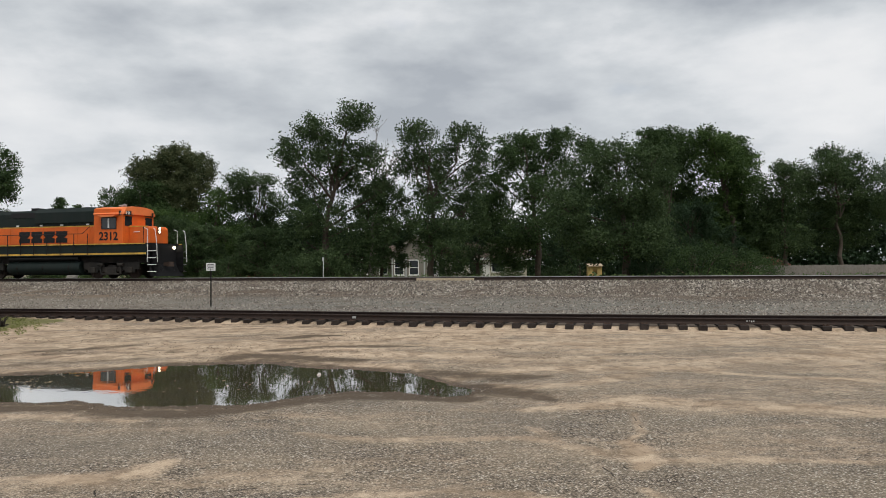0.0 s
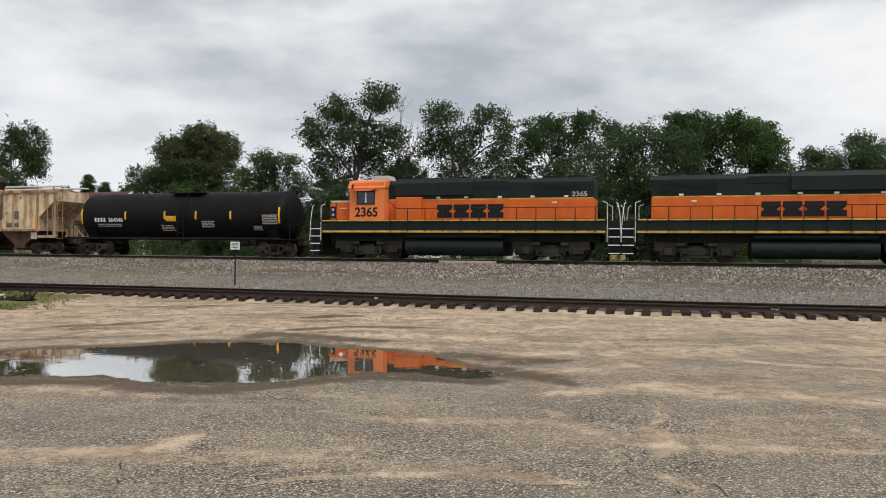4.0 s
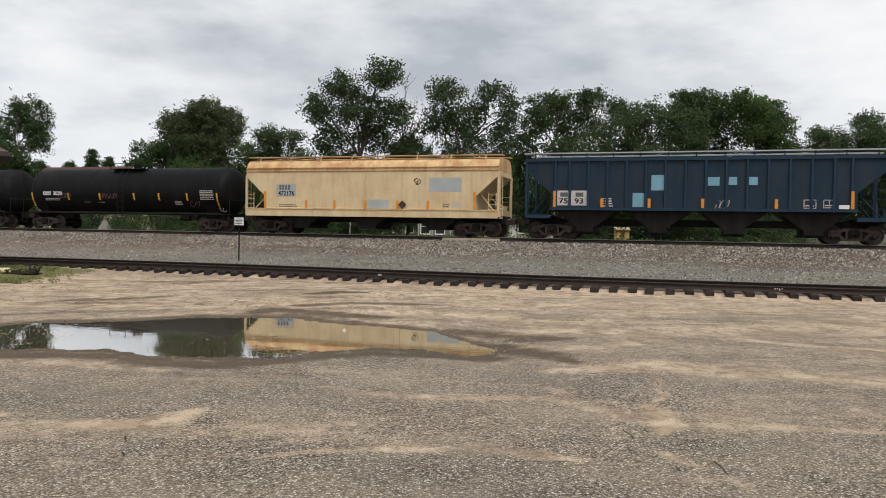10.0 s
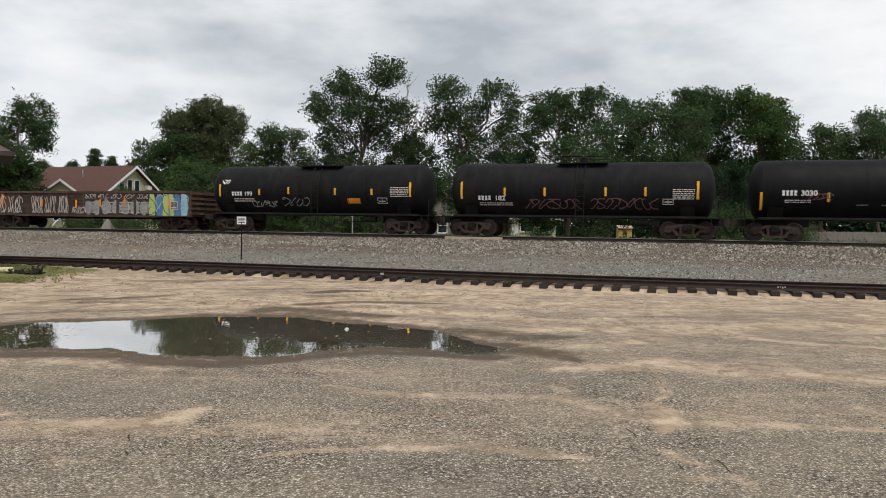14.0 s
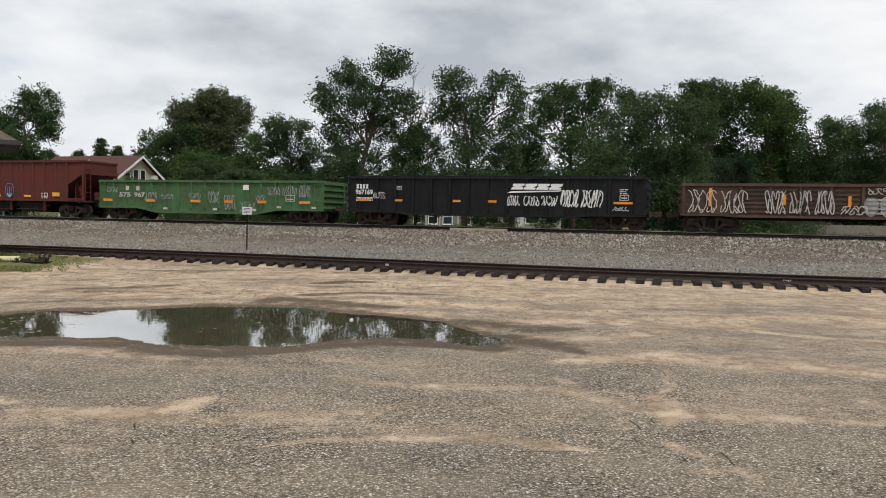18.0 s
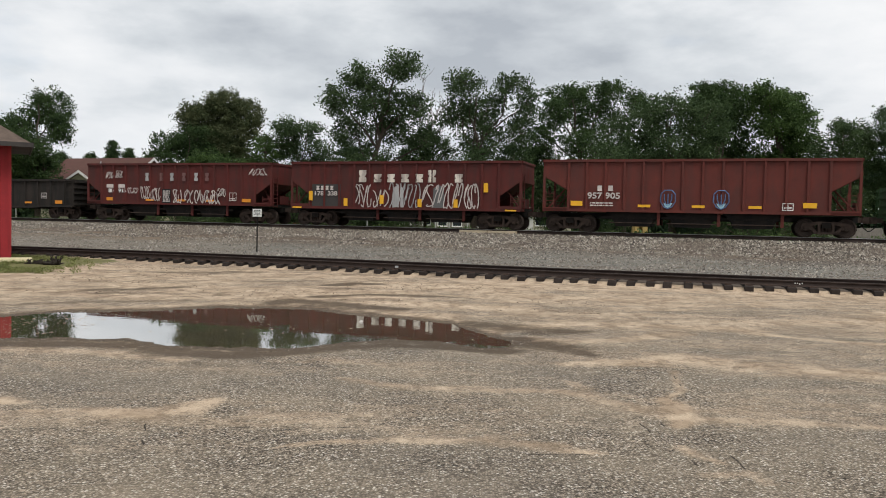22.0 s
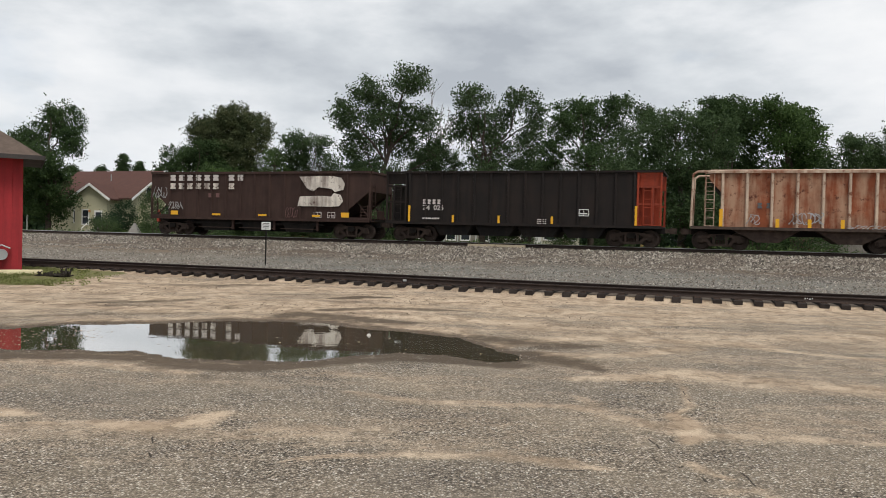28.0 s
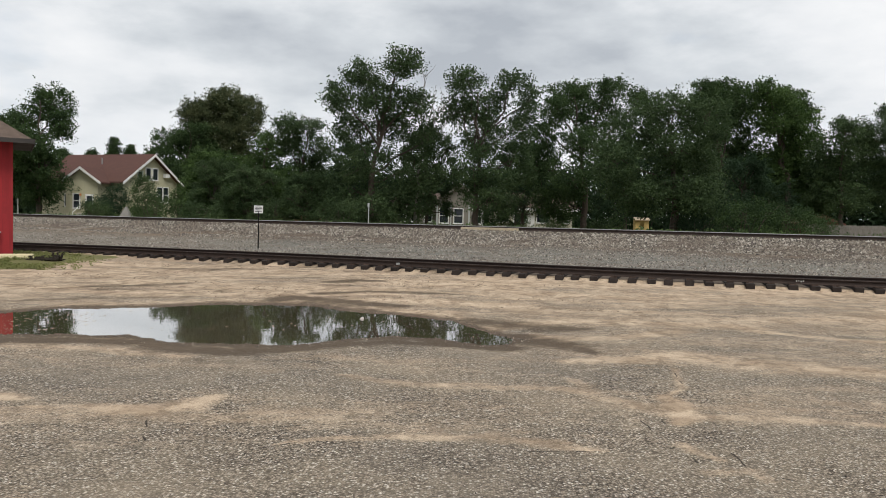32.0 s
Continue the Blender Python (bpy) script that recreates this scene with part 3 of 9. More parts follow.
SILT = [
    (0.86, [(-3.26, 6.5, 0.06), (-2.93, 6.42, 0.18), (-2.64, 6.42, 0.25), (-2.38, 6.64, 0.27), (-2.23, 6.95, 0.13)]),
    (0.90, [(-4.6, 6.8, 0.18), (-4.08, 6.71, 0.16), (-3.86, 6.67, 0.08)]),
    (0.70, [(-3.7, 6.39, 0.04), (-3.42, 6.42, 0.05), (-3.23, 6.52, 0.06)]),
    (0.45, [(-0.96, 6.17, 0.17), (-0.27, 6.12, 0.26), (0.41, 6.07, 0.22)]),
    (0.70, [(1.7, 5.19, 0.06), (2.04, 5.28, 0.06), (2.07, 5.06, 0.06)]),
    (1.0, [(2.0, 7.5, 0.10), (2.02, 7.1, 0.16), (1.98, 6.75, 0.17), (1.86, 6.45, 0.07)]),
    (0.9, [(1.72, 5.85, 0.07), (1.76, 5.68, 0.09), (1.9, 5.5, 0.05)]),
    (0.8, [(2.5, 8.97, 0.05), (2.35, 8.3, 0.07), (2.3, 7.9, 0.06), (2.1, 7.6, 0.05)]),
]
FAR_SAND = [
    (0.50, [(-1.69, 9.06, 0.18), (-0.73, 8.85, 0.27), (0.6, 9.22, 0.29), (1.28, 9.21, 0.22)]),
    (0.90, [(-3.08, 19.35, 0.97), (-0.92, 19.16, 1.26), (1.15, 18.23, 1.28), (2.35, 17.23, 0.76)]),
    (0.95, [(-2.01, 15.59, 0.63), (-0.61, 15.4, 0.92), (0.95, 14.96, 0.77)]),
    (0.60, [(2.64, 19.36, 0.48), (5.05, 17.89, 0.41), (9.41, 17.16, 0.37)]),
    (0.80, [(3.25, 18.78, 0.45), (6.33, 17.83, 0.54), (10.5, 17.41, 0.51)]),
    (0.80, [(1.14, 11.29, 0.27), (1.52, 10.99, 0.26), (2.37, 11.24, 0.32), (3.45, 12.15, 0.32)]),
    (0.70, [(-6.5, 9.17, 0.18), (-5.24, 9.29, 0.23), (-4.34, 9.19, 0.22), (-3.24, 8.83, 0.17)]),
]
# damp hollows and mud
DAMP = [
    (0.85, [(0.75, 11.07, 0.32), (1.09, 10.77, 0.45), (1.42, 10.27, 0.32), (1.73, 9.89, 0.13)]),
    (0.85, [(0.06, 12.82, 0.28), (0.61, 12.38, 0.46), (1.3, 12.01, 0.43), (1.92, 12.0, 0.2)]),
    (0.90, [(-3.69, 14.88, 0.29), (-3.4, 15.59, 0.42), (-2.37, 14.99, 0.48), (-1.22, 14.48, 0.27)]),
    (1.10, [(-3.35, 19.27, 0.24), (-2.73, 19.97, 0.34), (-2.21, 19.95, 0.26)]),
    (0.85, [(-3.1, 16.47, 0.29), (-2.08, 17.11, 0.31), (-0.69, 17.09, 0.25), (-0.05, 17.0, 0.12)]),
    (0.75, [(-8.26, 16.65, 0.24), (-7.3, 17.06, 0.38), (-6.5, 18.03, 0.28)]),
    (0.75, [(-8.74, 22.38, 0.43), (-7.62, 22.54, 0.66), (-6.62, 23.16, 0.46)]),
]
MUD = [
    (0.92, [(-7.4, 9.5, 0.28), (-5.35, 9.75, 0.37), (-4.12, 9.82, 0.38), (-3.37, 9.38, 0.31), (-2.71, 9.29, 0.34), (-2.09, 9.62, 0.32), (-1.58, 10.05, 0.26), (-0.86, 10.4, 0.28), (-0.09, 10.25, 0.27), (0.65, 10.06, 0.3)]),
    (0.60, [(-8.3, 13.61, 0.24), (-7.12, 14.37, 0.27), (-5.43, 15.09, 0.3)]),
    (0.50, [(-3.12, 8.67, 0.13), (-2.51, 8.59, 0.16), (-2.05, 8.83, 0.14)]),
    (0.7, [(8.9, 13.1, 0.1), (9.4, 13.0, 0.2), (10.2, 12.9, 0.12)]),
    (0.6, [(-6.0, 15.6, 0.1), (-5.2, 16.2, 0.16), (-4.6, 16.1, 0.1)]),
    (0.6, [(-5.9, 19.6, 0.15), (-4.9, 20.0, 0.25), (-3.9, 20.6, 0.12)]),
]
CRACKS = [((-2.61, 6.25), (-2.41, 5.78), (-2.25, 5.43), (-2.11, 5.19), (-1.93, 4.92)), ((-1.90, 4.97), (-1.78, 5.13), (-1.62, 5.24), (-1.49, 5.4), (-1.28, 5.57)), ((-2.93, 5.14), (-2.81, 5.27), (-2.68, 5.42), (-2.31, 5.43)),
          ((1.77, 6.47), (1.79, 6.3), (1.78, 6.09), (1.91, 6.0), (2.13, 5.87)), ((1.55, 6.78), (1.57, 6.52), (1.58, 6.28), (1.57, 6.15)), ((1.66, 5.83), (1.55, 5.65), (1.22, 5.64)), ((1.71, 5.63), (1.69, 5.49), (1.7, 5.25), (1.77, 5.11)),
          ((1.99, 5.79), (2.03, 5.59), (2.02, 5.28), (2.17, 5.15)), ((2.5, 8.97), (2.35, 8.19), (2.3, 7.79)), ((1.05, 5.63), (0.63, 5.56)), ((-0.95, 6.14), (-1.39, 6.03), (-1.86, 6.08))]


def streaks(x, y, *tables):
    """Streaks with feathered, broken edges."""
    out = np.zeros(x.shape)
    rough = 0.45 + 1.1 * fbm(x * 1.1 + 3.1, y * 2.3 + 1.7, 5)
    for strength, pts in sum(tables, []):
        best = np.full(x.shape, 9.0)
        for (x0, y0, w0), (x1, y1, w1) in zip(pts, pts[1:]):
            t = np.clip(((x - x0) * (x1 - x0) + (y - y0) * (y1 - y0)) / ((x1 - x0) ** 2 + (y1 - y0) ** 2), 0, 1)
            best = np.minimum(best, np.hypot(x - x0 - t * (x1 - x0), y - y0 - t * (y1 - y0)) / (w0 + t * (w1 - w0)))
        out = np.maximum(out, strength * np.exp(-0.55 * (best * rough) ** 2))
    return out


def build_ground():
    xs = grid_lines(-2600, 2600, -9.0, 11.0, 0.06, 1.12)
    ys = grid_lines(-2200, 3200, 4.0, 22.5, 0.065, 1.09)
    gx, gy = np.meshgrid(xs, ys, indexing="ij")
    gz = ground_z(gx, gy)
    nx, ny = len(xs), len(ys)
    k = np.arange(nx * ny).reshape(nx, ny)
    faces = np.stack([k[:-1, :-1], k[1:, :-1], k[1:, 1:], k[:-1, 1:]], -1).reshape(-1, 4)
    me = bpy.data.meshes.new("ground")
    me.vertices.add(nx * ny), me.loops.add(4 * len(faces)), me.polygons.add(len(faces))
    me.vertices.foreach_set("co", np.stack([gx, gy, gz], -1).reshape(-1).astype(np.float32))
    me.loops.foreach_set("vertex_index", faces.reshape(-1).astype(np.int32))
    me.polygons.foreach_set("loop_start", np.arange(0, 4 * len(faces), 4, dtype=np.int32))
    me.update(calc_edges=True)
    x, y = gx.reshape(-1), gy.reshape(-1)
    a, d, sh = RAIL_N - (NX * x + NY * y), (y - siding_y(np.clip(x, -60, 29.4))) * 0.94, shore(x, y)
    drag = 0.6 * fbm(x * 0.20 + y * 0.1, y * 0.75 - x * 0.12, 5) + 0.4 * fbm(x * 0.8, y * 2.2, 5)
    far = step(11.0, 16.5, y)
    sand = 0.25 + 0.11 * step(5.6, 7.2, y) + (1.1 + 0.7 * far) * (drag - 0.5) + 0.20 * far + 0.22 * far * step(3.5, -3.0, x) + 0.14 * step(-4.0, -1.0, d) + 0.12 * step(8.2, 9.6, y) * step(0.3, 1.8, x)
    sand = np.maximum(sand, streaks(x, y, DRAGGED, TYRE_LINES, SILT, FAR_SAND) + 0.5 * (drag - 0.5)) + 0.25 * step(1.2, 0.3, sh) * step(11.0, 13.5, y)
    wet = np.maximum(step(0.9, 0.05, sh) * 0.95, streaks(x, y, DAMP, MUD))
    wet = np.maximum(wet, step(13.0, 15.5, y) * step(2.0, -3.5, x) * (0.14 + 1.7 * (fbm(x * 0.35 + 4.0, y * 1.3, 5) - 0.47)))
    # open cracks: signed distance to the nearest one, and how near it is
    near, signed = np.full(len(x), 9.0), np.full(len(x), 9.0)
    wob = 0.09 * (fbm(x * 6, y * 6, 3) - 0.5)
    for line in CRACKS:
        for (x0, y0), (x1, y1) in zip(line, line[1:]):
            run = math.hypot(x1 - x0, y1 - y0)
            t = ((x - x0) * (x1 - x0) + (y - y0) * (y1 - y0)) / run ** 2
            off_line = ((x - x0) * (y1 - y0) - (y - y0) * (x1 - x0)) / run + wob
            away = np.hypot(off_line, np.maximum(0, np.abs(t - 0.5) - 0.5) * run)
            signed, near = np.where(away < near, off_line, signed), np.minimum(near, away)
    fields = {"sand": np.clip(sand, 0, 1.2), "wet": wet, "crack": np.clip(signed, -1, 1), "cracked": step(0.16, 0.08, near),
              "gravel": step(0.2, 1.2, d) * step(-5.5, -4.0, a), "shaded_bed": step(-0.06, 0.12, d) * step(2.4, 1.7, d) * 0.9, "dirt": np.exp(-((a - 5.0) / 1.3) ** 2) + step(-8.0, -14.0, x) * step(3.0, 5.5, a), "chips": step(0.4, 1.4, d) * step(5.2, 9.0, a + 2.4 * (fbm(x * 0.3, y * 0.3, 3) - 0.5)) * 0.5,
              "grass": np.maximum(step(-5.0, -7.0, a), 0.95 * step(-10.9, -12.6, x + 0.5 * (fbm(x, y, 2) - 0.5)) * step(19.7, 20.9, y) * step(0.2, -1.0, d))}
    for name, val in fields.items():
        at = me.attributes.new(name, "FLOAT", "POINT")
        at.data.foreach_set("value", val.astype(np.float32))
    me.polygons.foreach_set("use_smooth", [True] * len(me.polygons))
    me.materials.append(GROUND)
    return tagged(new("ground", me), "worn asphalt lot with blown sand, gravel bank and grass beyond", "ground", kind="structure")


build_ground()


def build_puddle():
    m, n, l, p = nodes_of("puddle_water")
    pos = n.new("ShaderNodeTexCoord").outputs["Object"]
    p.inputs["Base Color"].default_value = (0.27, 0.215, 0.105, 1)
    p.inputs["Roughness"].default_value = 0.4
    gloss, sheen, facing = n.new("ShaderNodeBsdfGlossy"), n.new("ShaderNodeMixShader"), n.new("ShaderNodeLayerWeight")
    gloss.inputs["Roughness"].default_value = 0.012
    b = n.new("ShaderNodeBump")
    b.inputs["Strength"].default_value, b.inputs["Distance"].default_value = 0.03, 0.02
    l.new(noise_out(n, l, pos, 4.0, 3), b.inputs["Height"]), l.new(b.outputs[0], gloss.inputs["Normal"])
    l.new(maths(n, l, "POWER", facing.outputs["Facing"], 0.75), sheen.inputs[0]), l.new(p.outputs[0], sheen.inputs[1]), l.new(gloss.outputs[0], sheen.inputs[2])
    l.new(sheen.outputs[0], n["Material Output"].inputs["Surface"])
    f = Form()
    f.prism([(x, y + 0.5) for x, y in zip(FAR_X, FAR_Y)] + [(1.1, 11.0), (1.0, 10.2)] + [(x, y - 0.5) for x, y in zip(NEAR_X[::-1], NEAR_Y[::-1])], "z", -0.012, 0.0)
    water = tagged(link("puddle_water", f, m), "shallow brown rain puddle mirroring sky and train", "water", kind="structure")
    flat = Form().rod((-1.66, 12.79, -0.02), (-1.65, 12.80, 0.03), 0.05, 0.018, 5)
    tagged(link("puddle_stone", flat, STONE_GREY, 60), "small pale stone poking out of the puddle", "stone")
    return water


build_puddle()

# ---- tracks ----


def rail_profile(h):
    """Half-rounded rail section of height h, foot at 0."""
    k = h / 0.171
    side = [(0.070, 0.0), (0.070, 0.011), (0.022, 0.026), (0.0085, 0.045), (0.0085, 0.115), (0.034, 0.131), (0.036, 0.158), (0.030, 0.168)]
    return [(x * k, z * k) for x, z in side] + [(-x * k, z * k) for x, z in side[::-1]]


def sweep(path, prof, z_top, h):
    """A rail along a level path of (x, y)."""
    f, n = Form(), len(prof)
    pts = [Vector(p) for p in path]
    for i, p in enumerate(pts):
        d = (pts[min(i + 1, len(pts) - 1)] - pts[max(i - 1, 0)]).normalized()
        f.v += [(p.x - d.y * a, p.y + d.x * a, z_top - h + b) for a, b in prof]
    for i in range(len(pts) - 1):
        f.f += [(i * n + k, i * n + (k + 1) % n, (i + 1) * n + (k + 1) % n, (i + 1) * n + k) for k in range(n)]
    return f


def steel_rail(name, path, z, h, head, label):
    ob = tagged(link(name, sweep(path, rail_profile(h), z, h), RAIL_SIDE, 40), label, "rail", kind="structure")
    f = sweep(path, [(-head - 0.012, -0.016), (head + 0.012, -0.016), (head + 0.012, -0.006), (head, 0.0025), (-head, 0.0025), (-head - 0.012, -0.006)], z, 0.0)
    part("railhead", f, RAIL_TOP if "main" in name else RAIL_SIDE, ob, "shiny worn top of the rail" if "main" in name else "")
    return ob


for name, n in (("rail_main_near", RAIL_N), ("rail_main_far", RAIL_N + GAUGE)):
    steel_rail(name, [on_main(s, n, 0)[:2] for s in range(-470, 471, 5)], RAIL_Z, 0.175, 0.027, "heavy main line rail with a polished top")
sx = np.arange(-46.0, 29.1, 0.5)
off = [(x, siding_y(x)) for x in sx]
steel_rail("rail_siding_near", off, SIDING_Z, 0.15, 0.024, "rusty siding rail on weathered ties")
chalk = Form()
for i, (h0, h1) in enumerate(((-0.085, -0.035), (-0.075, -0.05), (-0.10, -0.055), (-0.08, -0.04))):
    x = 8.70 + 0.055 * i
    y = siding_y(x) - 0.014
    chalk.box(x, x + 0.025, y - 0.004, y + 0.002, SIDING_Z + h0, SIDING_Z + h1)
tagged(link("chalk_mark", chalk, WHITE), "small white paint marks on the web of the rail", "marking", kind="stuff")
tagged(link("rail_joint", Form().box(-2.04, -1.93, siding_y(-2.0) - 0.05, siding_y(-2.0) - 0.02, SIDING_Z - 0.115, SIDING_Z - 0.05), STEEL_GREY, bevel=0.005), "pale bolted joint plate on the siding rail", "rail joint")
slope = siding_slope(sx)
steel_rail("rail_siding_far", [(x - GAUGE * a / math.hypot(1, a), y + GAUGE / math.hypot(1, a)) for (x, y), a in zip(off, slope)], SIDING_Z, 0.15, 0.024, "rusty siding rail on weathered ties")


def tie_mesh(seed):
    r = random.Random(seed)
    f = Form()
    w, lo, hi = 0.115, -1.02, 1.29
    f.box(-w, w, lo + r.uniform(-0.04, 0.04), hi + r.uniform(-0.04, 0.04), -0.17, 0.0)
    me = f.mesh("tie")
    bm = bmesh.new()
    bm.from_mesh(me)
    bmesh.ops.bevel(bm, geom=list(bm.edges), offset=0.018, segments=1, affect="EDGES")
    for v in bm.verts:
        v.co += Vector((r.uniform(-0.010, 0.010), r.uniform(-0.012, 0.012), r.uniform(-0.008, 0.004)))
    bm.to_mesh(me)
    bm.free()
    me.materials.append(TIE)
    return me


def plate_mesh():
    f = Form().box(-0.09, 0.09, -0.17, 0.17, 0.0, 0.014)
    for x in (-0.055, 0.055):
        for y in (-0.085, 0.085):
            f.box(x - 0.012, x + 0.012, y - 0.016, y + 0.016, 0.01, 0.042)
    me = f.mesh("tie_plate")
    me.materials.append(TIE_PLATE)
    return me


def track_ties(name, label, poses):
    """A bed of ties under a pair of rails: each tie a piece, with its plates."""
    bed = tagged(link(name, Form().box(-0.05, 0.05, -0.05, 0.05, -0.3, -0.26), TIE), label, "railway ties", kind="structure")
    shapes, plate = [tie_mesh(i) for i in range(6)], plate_mesh()
    r = random.Random(4)
    for m in poses:
        j = m @ pose(r.uniform(-0.03, 0.03), r.uniform(-0.05, 0.05), r.uniform(-0.012, 0.004), 0, 0, r.uniform(-1.0, 1.0))
        t = part("tie", shapes[r.randrange(6)], TIE, bed, at=j)
        for y in (-GAUGE / 2, GAUGE / 2):
            part("tie_plate", plate, TIE_PLATE, t, at=pose(0, y, 0.0))
    return bed


siding, gone = [], 0.0
for x0 in np.arange(-21.0, 23.0, 0.02):
    a = float(siding_slope(x0))
    gone += 0.02 * math.hypot(1, a)
    if gone >= 0.497:
        gone = 0.0
        h = math.hypot(1, a)
        siding.append(pose(x0 - 0.75 * a / h, float(siding_y(x0)) + 0.75 / h, SIDING_Z - 0.15 - 0.014, 0, 0, math.degrees(math.atan(a))))
track_ties("siding_ties", "weathered dark wooden ties of the siding with rusty plates", siding)
track_ties("main_ties", "dark wooden ties of the main line bedded in ballast", [pose(*on_main(s * 0.52, RAIL_N + 0.75, RAIL_Z - 0.175 - 0.014), 0, 0, -17.633) for s in range(-85, 62)])


def ballast():
    """Loose stones on the bank, thickest near the main line."""
    r = np.random.default_rng(11)
    k = 130000
    s, a = r.uniform(-46, 34, k), np.concatenate([r.uniform(0.75, 4.6, k * 4 // 10), 4.6 + 14.0 * r.random(k - k * 4 // 10) ** 1.25])
    x, y = s * TX + (RAIL_N - a) * NX, s * TY + (RAIL_N - a) * NY
    ok = (y - siding_y(np.clip(x, -60, 29.4))) > 2.3
    x, y = x[ok], y[ok]
    k = len(x)
    base = np.array([(1, 0, 0), (-1, 0, 0), (0, 1, 0), (0, -1, 0), (0, 0, 1)], float)
    tris = np.array([(0, 2, 4), (2, 1, 4), (1, 3, 4), (3, 0, 4)])
    size = (r.uniform(0.030, 0.090, k) * np.where(a[ok] > 5.5, 0.55, 1.0))[:, None, None] * r.uniform(0.6, 1.3, (k, 5, 1))
    ang = r.uniform(0, 2 * np.pi, k)
    v = base[None] * size
    c, sn = np.cos(ang)[:, None], np.sin(ang)[:, None]
    v = np.stack([v[..., 0] * c - v[..., 1] * sn, v[..., 0] * sn + v[..., 1] * c, v[..., 2]], -1)
    v += np.stack([x, y, ground_z(x, y) - 0.004], -1)[:, None]
    me = bpy.data.meshes.new("ballast_stones")
    me.vertices.add(5 * k), me.loops.add(12 * k), me.polygons.add(4 * k)
    me.vertices.foreach_set("co", v.reshape(-1).astype(np.float32))
    me.loops.foreach_set("vertex_index", (tris[None] + 5 * np.arange(k)[:, None, None]).reshape(-1).astype(np.int32))
    me.polygons.foreach_set("loop_start", np.arange(0, 12 * k, 3, dtype=np.int32))
    me.update(calc_edges=True)
    m, n, l, p = nodes_of("ballast_stone")
    col = ramp(n, l, n.new("ShaderNodeNewGeometry").outputs["Random Per Island"], [(0.0, (0.022, 0.018, 0.014)), (0.35, (0.105, 0.089, 0.070)), (0.80, (0.255, 0.226, 0.188)), (1.0, (0.43, 0.395, 0.345))])
    soil = noise_out(n, l, n.new("ShaderNodeTexCoord").outputs["Object"], 0.5, 6, 0.7)
    col = mix(n, l, ramp(n, l, soil, [(0.47, 0.0), (0.60, 0.6)]), col, (0.098, 0.072, 0.052))
    l.new(col, p.inputs["Base Color"])
    p.inputs["Roughness"].default_value = 0.9
    me.materials.append(m)
    tagged(new("ballast_stones", me), "loose grey and pinkish crushed stone ballast", "gravel", kind="stuff")


ballast()


def scattered_stones(name, label, x, y, size, material):
    """Loose five-pointed pebbles, joined."""
    r = np.random.default_rng(len(x))
    k = len(x)
    base = np.array([(1, 0, 0), (-0.5, 0.87, 0), (-0.5, -0.87, 0), (0.2, 0.1, 0.8)], float)
    tris = np.array([(0, 1, 3), (1, 2, 3), (2, 0, 3)])
    v = base[None] * size[:, None, None] * r.uniform(0.6, 1.3, (k, 4, 1))
    turn = r.uniform(0, 6.28, k)
    c, sn = np.cos(turn)[:, None], np.sin(turn)[:, None]
    v = np.stack([v[..., 0] * c - v[..., 1] * sn, v[..., 0] * sn + v[..., 1] * c, v[..., 2]], -1) + np.stack([x, y, ground_z(x, y) - 0.001], -1)[:, None]
    tagged(new(name, quads(name, v[:, tris].reshape(-1, 3, 3), material)), label, "gravel", kind="stuff")


